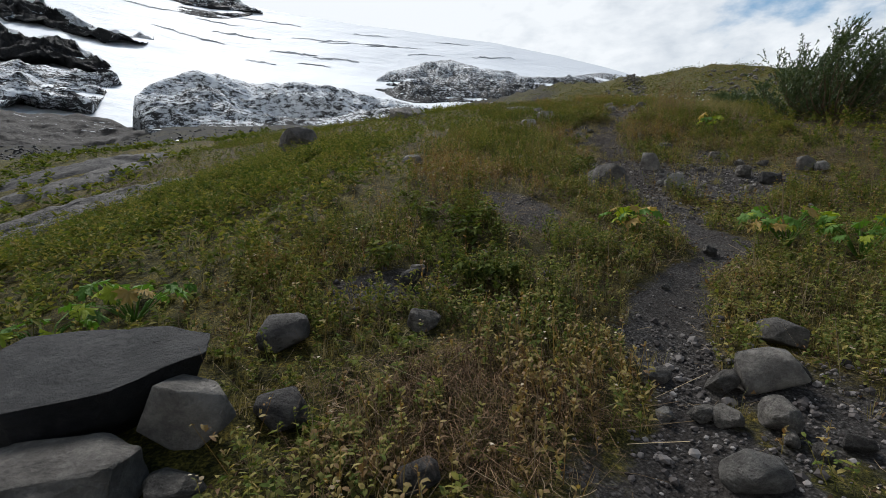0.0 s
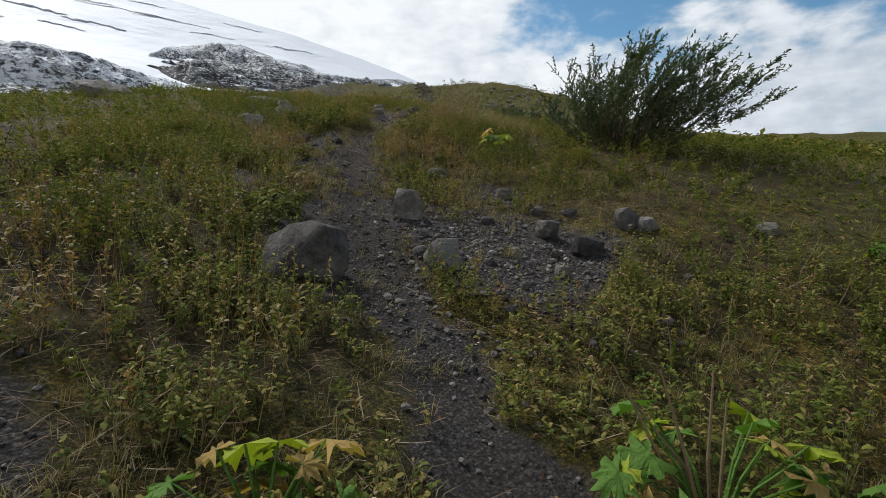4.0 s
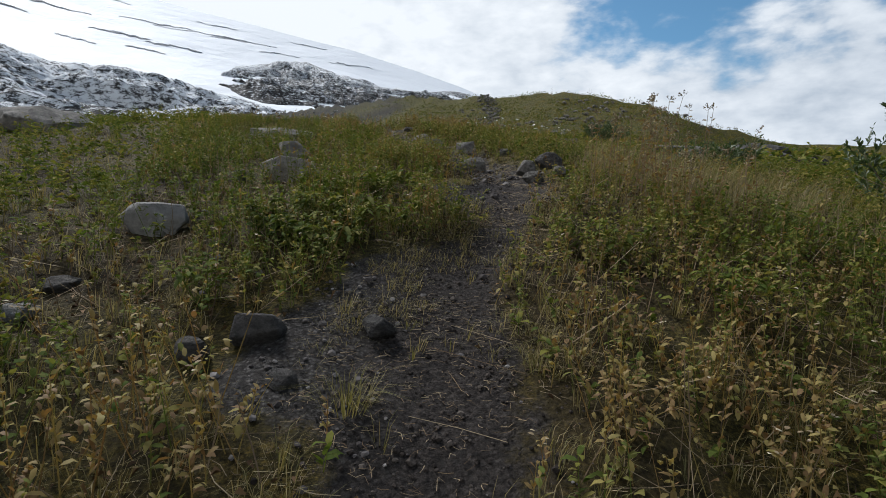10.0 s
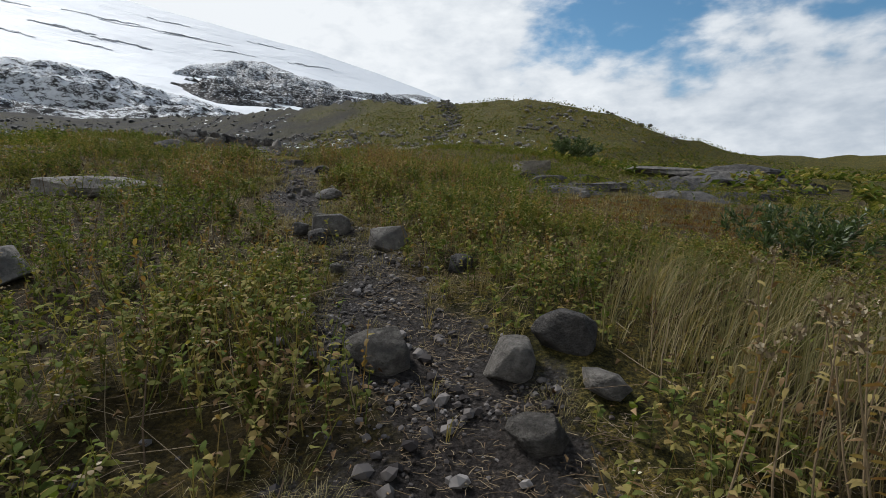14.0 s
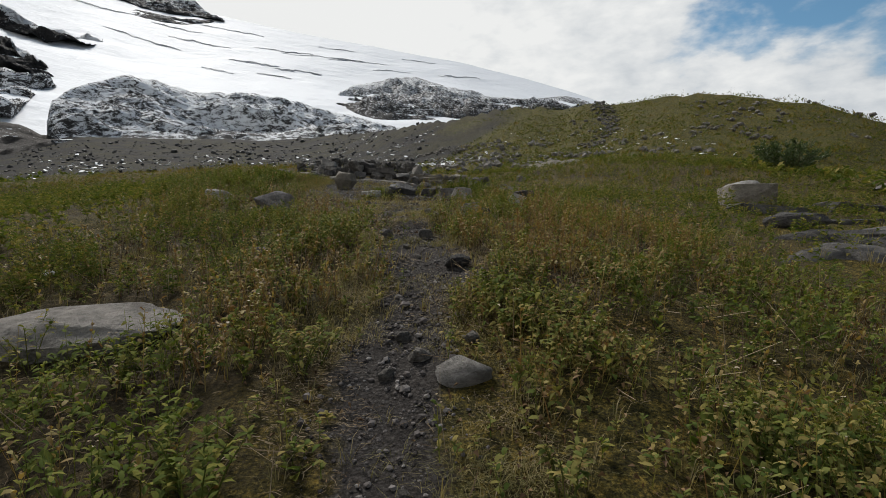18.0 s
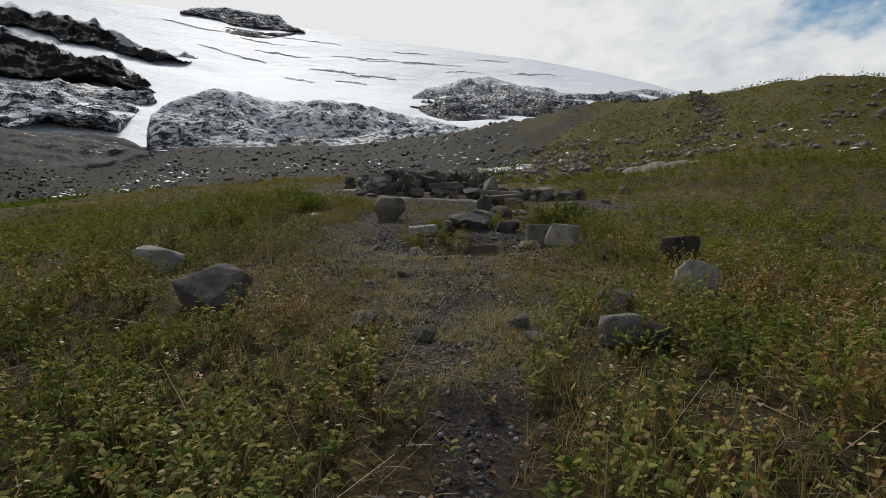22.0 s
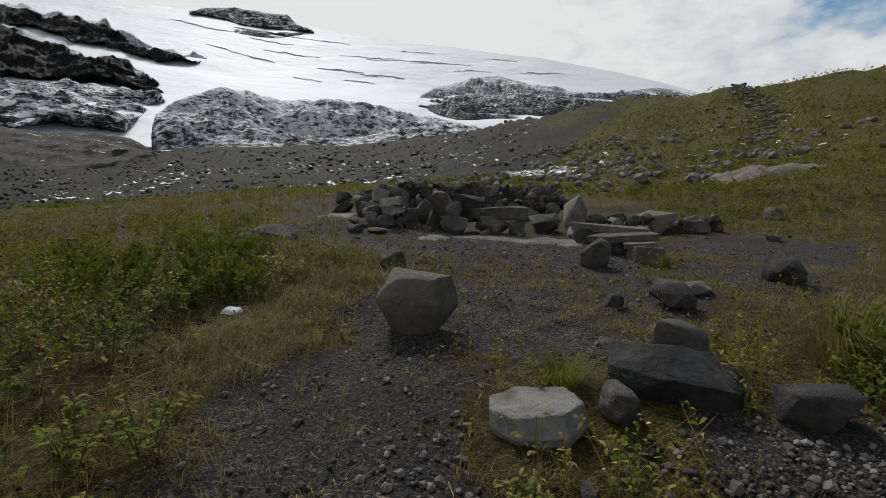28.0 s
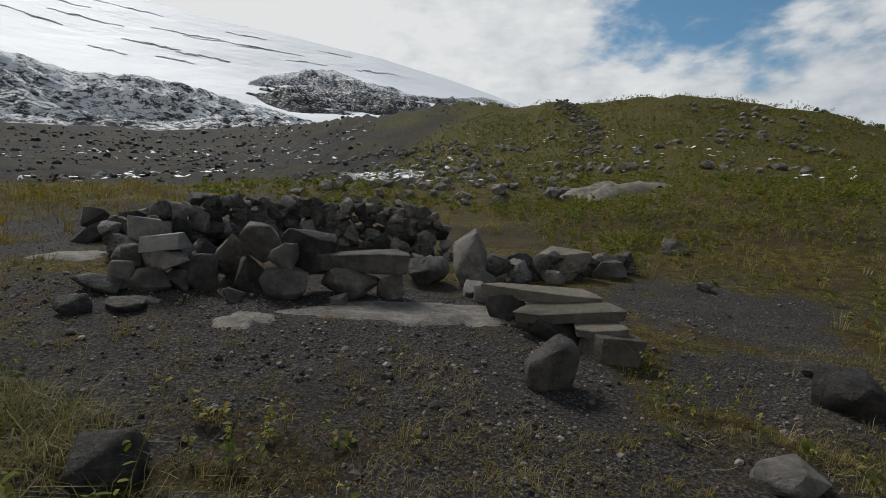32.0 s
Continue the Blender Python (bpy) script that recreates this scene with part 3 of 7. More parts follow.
def ridge(name, label, az_knots, bottom, top, r0, r1, mat, rough=6.0, seed=0, nu=170, nv=46, snow=0.0, snow_low=0.0, proud=None, category="mountain", ledges=0, cap=0.0, jag=0.10):
    """A rock mass whose face climbs from its foot at distance r0 to its crest at r1 and drops away behind."""
    az = np.linspace(az_knots[0], az_knots[-1], nu)
    b, tp = np.interp(az, az_knots, bottom), np.interp(az, az_knots, top)
    tp = tp + jag * fractal(az * 0.9, az * 0 + seed, 4, seed + 3, 0.45) * np.clip((tp - b) * 0.6, 0, 1)
    if jag > 0.1:
        b = b + 0.7 * jag * fractal(az * 0.8, az * 0 + seed, 4, seed + 6, 0.45)
    ra, rb = np.interp(az, az_knots, r0), np.interp(az, az_knots, r1)
    v = np.concatenate([np.linspace(0, 1, nv), [1.06, 1.2, 1.4]])
    U, V = np.meshgrid(az, v)
    e = b + (tp - b) * np.minimum(V, 1) ** 0.85
    r = ra + (rb - ra) * V
    x, y = VX + r * np.sin(np.radians(U)), VY + r * np.cos(np.radians(U))
    if proud is not None:   # an outcrop that lies on the ice
        r = glacier_far(e, U) - proud * np.sin(np.pi * np.clip((U - az[0]) / (az[-1] - az[0]), 0, 1)) ** 0.4 * np.clip(V * 6, 0, 1) * np.clip((1.15 - V) * 3, 0, 1) + np.where(V == 0, 12, 0)
        x, y, rb = VX + r * np.sin(np.radians(U)), VY + r * np.cos(np.radians(U)), r
    z = VZ + np.minimum(r, rb) * np.tan(np.radians(e))
    bumpy = fractal(x * 0.02, y * 0.02 + z * 0.02, 6, seed + 9, 0.6)
    inner = np.clip(np.minimum(V, 1) * 4, 0, 1) * np.clip((1 - V) * 6, 0.12, 1)
    push = rough * bumpy * inner
    x, y = x - push * np.sin(np.radians(U)), y - push * np.cos(np.radians(U))
    z = z + push * 0.45 - np.maximum(V - 1, 0) * (np.interp(az, az_knots, r1) - ra) * 0.9 - (V == 0) * (30 if proud is None else 0)
    lying = np.clip(V, 0, 1)
    if ledges:   # snow keeps to the ledges, the faces between them stay bare
        step = (V * ledges + 0.35 * fractal(U * 0.5, V * 2.0, 4, seed + 5)) % 1.0
        lying = fade((step - 0.76) / 0.10)
    if cap:   # snow lies on the rounded top alone
        lying = fade((V + 0.10 * fractal(U * 0.9, V * 3.0, 4, seed + 5) - cap) / 0.08)
    me = mesh_from(name, np.stack([x, y, z], -1).reshape(-1, 3), sheet(nu, len(v)), mat, attrs={"snow": (snow * lying + snow_low * (1 - lying)).ravel()})
    return tagged(new(name, me), label, category, kind="structure")


gaz, gv = np.linspace(-95, 60, 190), np.linspace(0, 1, 60)
GU, GV = np.meshgrid(gaz, gv)
gr = 300 + GV * 1440
ge = 2.0 + (glacier_rise(GU) - 2.0) * GV ** 0.42
gxx, gyy = VX + gr * np.sin(np.radians(GU)), VY + gr * np.cos(np.radians(GU))
gzz = VZ + gr * np.tan(np.radians(ge)) + 5 * fractal(gxx * 0.006, gyy * 0.006, 4, 77) * np.clip((1 - GV) * 6, 0, 1)
glacier = tagged(new("glacier", mesh_from("glacier", np.stack([gxx, gyy, gzz], -1).reshape(-1, 3), sheet(190, 60), glacier_mat)), "broad white glacier dome with thin crevasses", "glacier", kind="structure")

ridge("rock_hump", "dark rounded rock hump dusted with fresh snow", [-38.9, -38.5, -37.3, -34.7, -32.4, -29.4, -26.6, -23.1, -20.7, -17.1, -13.3, -8.3, -5.5, 0],
      [6.6, 6.6, 6.6, 6.7, 6.8, 6.9, 7.0, 7.2, 7.4, 7.7, 8.0, 8.8, 9.2, 9.0], [7.9, 10.0, 11.2, 12.4, 13.2, 12.9, 12.3, 12.55, 12.8, 12.0, 11.5, 10.6, 9.9, 9.0],
      [225] * 14, [290, 300, 310, 320, 330, 345, 360, 380, 400, 420, 440, 450, 450, 450], hump_mat, 9, 101, 240, 60, 0.57, 0.50)
ridge("rock_hump", "black rock hump streaked with snow below the glacier", [-12.6, -11.8, -10.2, -6.4, -3.3, 0.4, 2.2, 6.3, 8.6, 11, 18],
      [12.2, 11.8, 11.2, 10.0, 10.0, 10.2, 10.4, 11, 11.5, 11.6, 11.0], [12.4, 13.3, 14.15, 14.95, 15.2, 14.2, 13.8, 13.0, 12.8, 12.2, 11.2],
      [540] * 11, [680] * 11, hump_mat, 16, 131, 190, 50, 0.54, 0.38, 60)
ridge("rock_hump", "small dark outcrop with thin snow at the glacier edge", [8.8, 10, 12.5, 14.5, 16.2, 18], [11.8, 11.8, 11.6, 11.4, 11, 10.8], [12.2, 12.75, 13.0, 12.7, 11.95, 11.0],
      [700] * 6, [760] * 6, hump_mat, 6, 151, 80, 24, 0.5, 0.4, 20)
ridge("cliff", "dark stepped cliff band above a snow ramp", [-75, -60, -50, -47.8, -45.7, -43.5, -42.2, -41.1, -40.0, -38.8, -37.8, -36.8, -36.0, -34.9, -33.8],
      [14, 15.2, 15.8, 16.0, 15.95, 15.5, 15.5, 15.55, 15.4, 15.2, 15.1, 15.15, 15.2, 15.25, 15.5], [17.5, 18.6, 17.9, 17.7, 17.45, 17.6, 17.6, 17.05, 16.95, 16.5, 16.1, 16.25, 15.85, 16.2, 15.7],
      [640] * 15, [680] * 15, cliff_mat, 14, 171, 300, 60, 0.66, 0.33, 110, cap=0.72, jag=0.34)
ridge("cliff", "black cliff wall above snowy ledges", [-75, -60, -50, -47.9, -46.7, -45.2, -43.9, -41.6, -40.4, -39.0, -38.2, -37.5], [9, 10.5, 11.6, 11.8, 12.0, 12.15, 12.25, 12.4, 11.9, 12.0, 12.0, 12.2],
      [15, 16.6, 16.0, 15.75, 15.6, 15.05, 14.65, 14.75, 14.4, 13.8, 13.15, 12.4], [440] * 12, [520] * 12, cliff_mat, 14, 191, 300, 60, 0.64, 0.20, 120, cap=0.80, jag=0.30)
ridge("snowy_ledges", "dark rock ledges half covered in snow", [-75, -60, -50, -46, -43, -41, -39.6, -38.4, -37.5], [6, 6.4, 7.6, 8.3, 8.2, 8.2, 9.6, 10.9, 11.2], [10, 11, 11.7, 12.1, 12.35, 12.3, 12.0, 11.8, 11.5],
      [330] * 9, [430] * 9, ledge_mat, 12, 211, 240, 60, 0.53, 0.45, 90, jag=0.25)
ridge("rock_slabs", "smooth grey ice-worn rock slabs", [-75, -60, -50, -47.2, -43, -40.8, -39.3, -37.8, -36.5], [1.5, 1.7, 2.5, 2.7, 3.0, 4.0, 5.0, 5.6, 6.0], [6.6, 7.4, 8.0, 7.75, 7.95, 7.8, 6.95, 6.7, 6.5],
      [205] * 9, [300] * 9, slab_mat, 4, 231, 180, 50, 0.34, 0.22, jag=0.15)
ridge("nunatak", "dark rock peak standing out of the glacier", [-35.2, -34.8, -34.1, -31.9, -30.5, -28.1, -25.9, -25.0, -23.6, -23.2], [19.5, 19.5, 19.55, 19.4, 19.1, 19.0, 19.1, 19.1, 19.1, 19.1], [19.6, 19.75, 20.15, 20.5, 20.6, 20.55, 20.5, 19.85, 19.35, 19.1],
      [1500] * 10, [1560] * 10, cliff_mat, 9, 251, 110, 30, 0.56, 0.36, 60)
ridge("nunatak", "low dark rock rib in the glacier snow", [-31.6, -31, -29, -27, -25, -24.2], [18.3, 18.25, 18.2, 18.25, 18.6, 18.9], [18.6, 18.95, 18.9, 18.75, 19.1, 19.1],
      [1150] * 6, [1180] * 6, cliff_mat, 6, 261, 70, 16, 0.42, 0.38, 15)


# long crevasses on the ice: bearing, rise, length and slant in degrees
CREVASSES = [(-13.5, 16.6, 4.5, -0.35), (-17.5, 16.9, 3.2, -0.2), (-9.5, 16.4, 3.5, -0.2), (-20.5, 15.6, 2.6, -0.35), (-25.5, 16.9, 3.0, -0.4), (-27.5, 17.9, 2.4, -0.3), (-6.0, 15.7, 2.2, -0.1), (-16.0, 15.2, 2.6, -0.35), (-30.5, 16.6, 3.4, -0.9),
             (-22.5, 18.3, 3.2, -0.25), (-12.0, 17.6, 2.0, -0.2), (-3.0, 16.7, 2.0, -0.25), (1.5, 15.2, 2.5, -0.45), (-34.0, 18.6, 3.0, -0.5), (-18.5, 14.7, 1.8, -0.2), (-24.0, 14.6, 1.6, -0.2)]
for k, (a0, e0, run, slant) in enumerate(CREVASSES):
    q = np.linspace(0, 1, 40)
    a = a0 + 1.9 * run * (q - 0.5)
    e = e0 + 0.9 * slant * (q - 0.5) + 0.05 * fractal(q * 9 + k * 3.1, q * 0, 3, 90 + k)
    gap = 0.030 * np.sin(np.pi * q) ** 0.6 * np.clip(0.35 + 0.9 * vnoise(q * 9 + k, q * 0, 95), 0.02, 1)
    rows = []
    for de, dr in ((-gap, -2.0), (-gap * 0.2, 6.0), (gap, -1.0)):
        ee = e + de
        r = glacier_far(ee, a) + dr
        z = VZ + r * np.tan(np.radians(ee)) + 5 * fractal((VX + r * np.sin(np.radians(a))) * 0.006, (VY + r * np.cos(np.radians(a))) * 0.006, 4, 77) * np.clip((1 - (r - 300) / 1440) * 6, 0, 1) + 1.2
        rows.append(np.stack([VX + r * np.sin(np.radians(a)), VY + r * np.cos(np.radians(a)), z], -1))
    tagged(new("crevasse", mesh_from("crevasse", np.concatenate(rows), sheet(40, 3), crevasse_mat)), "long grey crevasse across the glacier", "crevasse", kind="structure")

# ---- single rocks: x, y, width, height ----
DARK_A = [(-0.33, 2.33, 0.22, 0.19), (-1.18, 2.79, 0.36, 0.43), (2.09, 2.90, 0.16, 0.10), (-1.46, 3.58, 0.38, 0.23), (2.24, 3.70, 0.20, 0.18), (-0.65, 4.63, 0.25, 0.23), (2.80, 6.46, 0.22, 0.17), (2.19, 8.82, 0.11, 0.09), (1.99, 9.37, 0.18, 0.10), (3.60, 9.52, 0.12, 0.07), (5.34, 9.94, 0.42, 0.21), (4.54, 10.95, 0.17, 0.12), (4.55, 13.07, 0.37, 0.15), (2.66, 14.58, 0.14, 0.06), (2.53, 14.96, 0.27, 0.16), (3.13, 14.98, 0.21, 0.11), (5.58, 18.45, 0.32, 0.20), (-6.30, 17.60, 1.45, 0.85), (5.40, 19.72, 0.23, 0.12), (4.38, 20.74, 0.22, 0.19), (4.61, 24.69, 0.25, 0.12), (3.76, 26.09, 0.20, 0.15), (5.10, 27.82, 0.22, 0.15)]
DARK_B = [(1.56, 28.58, 0.66, 0.35), (6.21, 31.21, 0.46, 0.35), (5.41, 31.36, 0.26, 0.20), (2.76, 32.10, 0.16, 0.10), (4.02, 33.75, 0.42, 0.20), (4.60, 33.90, 0.19, 0.14), (3.50, 34.53, 0.38, 0.25), (3.25, 35.72, 0.24, 0.27), (0.87, 36.54, 0.32, 0.22), (5.46, 37.32, 0.45, 0.29), (5.80, 37.95, 0.19, 0.11), (-0.33, 38.65, 0.27, 0.13), (16.38, 32.59, 0.91, 0.25), (19.81, 33.18, 2.94, 0.43), (25.09, 35.85, 3.81, 0.71), (12.65, 28.99, 1.60, 0.29), (11.73, 30.32, 1.31, 0.38)]
GREY_A = [(-2.01, 2.10, 0.79, 0.32), (-1.50, 2.23, 0.33, 0.11), (-1.59, 2.55, 0.42, 0.34), (1.87, 2.85, 0.13, 0.09), (1.76, 2.95, 0.13, 0.08), (1.79, 3.12, 0.28, 0.17), (1.50, 3.14, 0.19, 0.12), (1.36, 3.21, 0.16, 0.09), (1.65, 3.55, 0.23, 0.23), (1.95, 3.57, 0.42, 0.25), (1.24, 3.63, 0.20, 0.10), (-0.47, 3.91, 0.27, 0.20), (2.42, 4.31, 0.37, 0.19), (-0.62, 4.83, 0.18, 0.15), (0.64, 5.10, 0.11, 0.09), (1.84, 5.24, 0.10, 0.07), (2.24, 5.48, 0.07, 0.10), (5.17, 8.45, 0.11, 0.09), (3.83, 8.74, 0.10, 0.07), (2.35, 8.81, 0.11, 0.10), (6.04, 9.15, 0.09, 0.07), (2.27, 9.36, 0.74, 0.46), (4.71, 9.38, 0.22, 0.20), (-1.27, 9.57, 0.45, 0.18)]
GREY_B = [(4.08, 9.77, 0.12, 0.10), (7.87, 9.78, 0.28, 0.15), (4.92, 9.92, 0.14, 0.09), (5.13, 10.48, 0.35, 0.21), (6.36, 10.58, 0.37, 0.26), (3.56, 11.18, 0.40, 0.34), (3.39, 11.03, 0.11, 0.06), (5.84, 11.14, 0.22, 0.11), (5.41, 11.22, 0.28, 0.14), (4.46, 11.30, 0.11, 0.07), (5.26, 12.05, 0.25, 0.18), (3.37, 13.26, 0.09, 0.07), (3.48, 13.46, 0.07, 0.06), (3.03, 13.47, 0.07, 0.05), (4.99, 13.57, 0.12, 0.07), (3.08, 13.62, 0.13, 0.06), (2.24, 14.86, 0.23, 0.11), (1.28, 15.74, 0.27, 0.09), (3.53, 17.05, 0.06, 0.05), (2.86, 17.23, 0.13, 0.08), (5.13, 17.87, 0.25, 0.13), (5.56, 18.06, 0.24, 0.11), (5.21, 18.36, 0.29, 0.21)]
GREY_C = [(4.62, 18.61, 0.34, 0.29), (1.76, 18.70, 0.24, 0.27), (2.34, 18.80, 0.70, 0.29), (4.52, 20.10, 0.16, 0.07), (2.30, 20.12, 0.42, 0.23), (5.01, 20.51, 0.37, 0.18), (4.53, 21.03, 0.38, 0.18), (4.45, 21.61, 0.13, 0.09), (4.33, 21.82, 0.08, 0.05), (4.15, 22.77, 0.10, 0.09), (4.33, 22.99, 0.16, 0.08), (4.67, 23.15, 0.15, 0.07), (4.21, 23.28, 0.11, 0.11), (1.81, 23.58, 1.37, 0.24), (4.21, 25.23, 0.07, 0.05), (2.50, 25.32, 0.24, 0.17), (4.05, 25.61, 0.09, 0.05), (4.28, 25.67, 0.08, 0.04), (-3.66, 25.84, 1.81, 0.63), (4.25, 26.10, 0.18, 0.16), (4.33, 27.78, 0.13, 0.14), (3.57, 27.88, 0.17, 0.11), (4.22, 28.06, 0.17, 0.13), (3.06, 28.11, 0.22, 0.14)]
GREY_D = [(5.00, 28.56, 0.29, 0.17), (4.93, 29.04, 0.13, 0.12), (3.04, 29.53, 0.14, 0.07), (1.68, 31.48, 0.07, 0.05), (2.19, 31.51, 0.19, 0.18), (2.78, 31.70, 0.29, 0.19), (2.61, 31.82, 0.16, 0.14), (2.62, 32.13, 0.34, 0.30), (4.86, 32.32, 0.55, 0.32), (2.33, 32.49, 0.12, 0.10), (4.42, 32.57, 0.42, 0.14), (4.56, 32.77, 0.49, 0.30), (2.94, 32.89, 0.09, 0.07), (2.73, 33.03, 0.12, 0.10), (2.95, 33.63, 0.30, 0.23), (3.84, 35.99, 0.46, 0.25), (4.21, 36.50, 0.39, 0.12), (1.09, 36.84, 0.06, 0.03), (21.15, 36.94, 4.79, 0.43)]
GREY_E = [(2.13, 37.67, 0.09, 0.04), (3.32, 37.67, 0.41, 0.35), (-0.02, 38.86, 0.36, 0.10), (-6.70, 39.84, 0.70, 0.16), (6.89, 40.91, 0.25, 0.13), (7.91, 43.25, 0.44, 0.27)]
PALE_A = [(1.37, 2.61, 0.32, 0.22), (1.14, 3.19, 0.14, 0.08), (4.19, 9.17, 0.12, 0.09), (3.55, 9.70, 0.37, 0.29), (3.45, 10.11, 0.18, 0.09), (3.74, 10.45, 0.11, 0.07), (6.57, 10.46, 0.29, 0.18), (3.59, 10.52, 0.12, 0.08), (1.26, 15.30, 0.24, 0.10), (1.53, 16.62, 0.46, 0.22), (4.23, 20.99, 0.20, 0.13), (8.74, 21.95, 0.12, 0.06), (4.61, 22.71, 0.32, 0.13), (10.56, 26.49, 0.30, 0.14), (4.88, 27.83, 0.31, 0.18), (5.84, 29.35, 0.37, 0.33), (14.87, 29.61, 0.35, 0.20), (0.02, 29.87, 0.53, 0.25), (6.06, 31.44, 0.12, 0.09), (1.28, 31.67, 0.11, 0.07), (2.10, 32.49, 0.09, 0.06), (14.04, 36.31, 1.26, 0.50)]
TAN_A = [(3.50, 32.58, 0.90, 0.28), (13.00, 34.29, 1.40, 0.52), (1.54, 34.70, 0.66, 0.45)]
SNOW_A = [(0.46, 24.98, 0.12, 0.07), (-0.08, 34.71, 0.14, 0.09)]
GREY_LISTS = (GREY_A, GREY_B, GREY_C, GREY_D, GREY_E,)
DARK_LISTS = (DARK_A, DARK_B,)
PALE_LISTS = (PALE_A,)


def part(name, bm, mat, parent, label=""):
    """Links a bmesh as one mesh object under a thing or a part."""
    me = bpy.data.meshes.new(name)
    bm.to_mesh(me)
    bm.free()
    me.materials.append(mat)
    ob = new(name, me)
    ob.parent = parent
    return tagged(ob, label)


def rock_mesh(seed, size, blocky=0.5, detail=0, mat=grey_stone, worn=0.05, corners=18, shape=()):
    """A broken stone: the hull of scattered points, with worn edges and, close by, an uneven skin. It stands on z = 0."""
    r = random.Random(seed)
    bm = bmesh.new()
    for place in shape:
        bm.verts.new(place)
    if shape:
        corners = 0
    if blocky < 0:   # a flat-topped boulder that narrows to its foot
        for z, wide, count in ((1.0, 0.80, 5), (0.15, 1.08, 6), (-1.0, 0.50, 4)):
            turn = r.random()
            for k in range(count):
                a = (k + turn) * 6.2832 / count + r.uniform(-0.25, 0.25)
                bm.verts.new((math.cos(a) * wide * r.uniform(0.82, 1.08), math.sin(a) * wide * r.uniform(0.82, 1.08), z + r.uniform(-0.16, 0.16)))
        corners = 0
    if blocky > 0.8:   # a quarried-looking block
        for x in (-1, 1):
            for y in (-1, 1):
                for z in (-1, 1):
                    bm.verts.new((x * r.uniform(0.55, 1.05), y * r.uniform(0.45, 1.05), z * r.uniform(0.72, 1.02)))
        corners = 6
    for _ in range(corners if blocky < 0.7 else min(corners, 14)):
        v = Vector((r.gauss(0, 1), r.gauss(0, 1), r.gauss(0, 1))).normalized()
        p = 1.0 / max(abs(v.x), abs(v.y), abs(v.z))
        v = v * ((1 - blocky) + blocky * p) * r.uniform(0.86, 1.06)
        bm.verts.new(v)
    bmesh.ops.convex_hull(bm, input=bm.verts)
    loose = [v for v in bm.verts if not v.link_faces]
    bmesh.ops.delete(bm, geom=loose, context="VERTS")
    bmesh.ops.dissolve_limit(bm, angle_limit=radians(14), verts=bm.verts, edges=bm.edges)
    if worn:
        bmesh.ops.bevel(bm, geom=list(bm.edges), offset=worn * 1.1, segments=2 if detail > 1 else 1, profile=0.6, affect="EDGES", clamp_overlap=True)
    bmesh.ops.triangulate(bm, faces=bm.faces)
    for _ in range(detail):
        bmesh.ops.subdivide_edges(bm, edges=bm.edges, cuts=1, use_grid_fill=True)
        for v in bm.verts:
            n = noise.fractal(v.co * 1.9 + Vector((seed * 7.1, 0, 0)), 0.7, 2.1, 5)
            v.co += v.co.normalized() * n * 0.034
    lo = [min(v.co[k] for v in bm.verts) for k in range(3)]
    hi = [max(v.co[k] for v in bm.verts) for k in range(3)]
    for v in bm.verts:
        v.co = Vector(((v.co[k] - lo[k]) / (hi[k] - lo[k]) - (0 if k == 2 else 0.5)) * size[k] for k in range(3))
    bmesh.ops.recalc_face_normals(bm, faces=bm.faces)
    me = bpy.data.meshes.new("rock")
    bm.to_mesh(me)
    bm.free()
    me.materials.append(mat)
    me.polygons.foreach_set("use_smooth", [bool(detail)] * len(me.polygons))
    if detail:
        me.set_sharp_from_angle(angle=radians(30))
    return me


def zat(x, y):
    return float(height(np.array([x]), np.array([y]))[0])


def level_under(x, y, w):
    """The lowest ground under a thing of width w."""
    a = np.array([-0.35, 0.35, -0.35, 0.35, 0]) * w
    b = np.array([-0.35, -0.35, 0.35, 0.35, 0]) * w
    return float(height(x + a, y + b).min())


STONE_WORDS = {"grey": ("grey", grey_stone, "lava"), "dark": ("dark grey", dark_stone, "basalt"), "pale": ("pale grey", pale_stone, "weathered"), "tan": ("tan-grey", slab_stone, "angular")}
small_pool = {}


def place_rocks(kind, rows, seed):
    colour, mat, sort = STONE_WORDS[kind]
    for k, (x, y, w, h) in enumerate(rows):
        r = random.Random(seed * 1000 + k)
        big = w > 0.36 and y < 48
        name = "boulder" if w > 0.6 else "rock" if w > 0.22 else "stone"
        flat = h / w < 0.45
        if big:
            me = rock_mesh(seed * 1000 + k, (w, w * r.uniform(0.65, 0.9), h * 1.25), (0.85 if flat else -1 if w > 0.6 else 0.6) if kind == "tan" else 0.3 if flat else r.uniform(0.45, 0.75), 2 if w > 0.6 else 1, mat, 0.045, 34 if flat else 24)
            scale = (1, 1, 1)
        else:
            key = (kind, r.randrange(5))
            if key not in small_pool:
                small_pool[key] = rock_mesh(hash_seed(kind) + key[1], (1, 0.8, 1), r.uniform(0.15, 0.55), 1, mat, 0.06, 22)
            me, scale = small_pool[key], (w, w * r.uniform(0.85, 1.1), min(h * 1.25, 0.75 * w))
        ob = new(name, me)
        ob.location = (x, y, level_under(x, y, w * 0.8) - 0.10 * h)
        ob.rotation_euler = (r.uniform(-0.10, 0.10), r.uniform(-0.10, 0.10), r.uniform(-0.35, 0.35) if big else r.uniform(0, 6.28))
        ob.scale = scale
        where = "in the turf" if grit(np.array([x]), np.array([y]))[0] < 0.4 else "on the gravel"
        shape = "flat" if flat else "rounded" if kind == "dark" else "broken"
        tagged(ob, f"{shape} {colour} {sort} {name} half sunk {where}", "boulder" if name == "boulder" else "rock", group="rocks along the trail" if w < 0.6 else "")


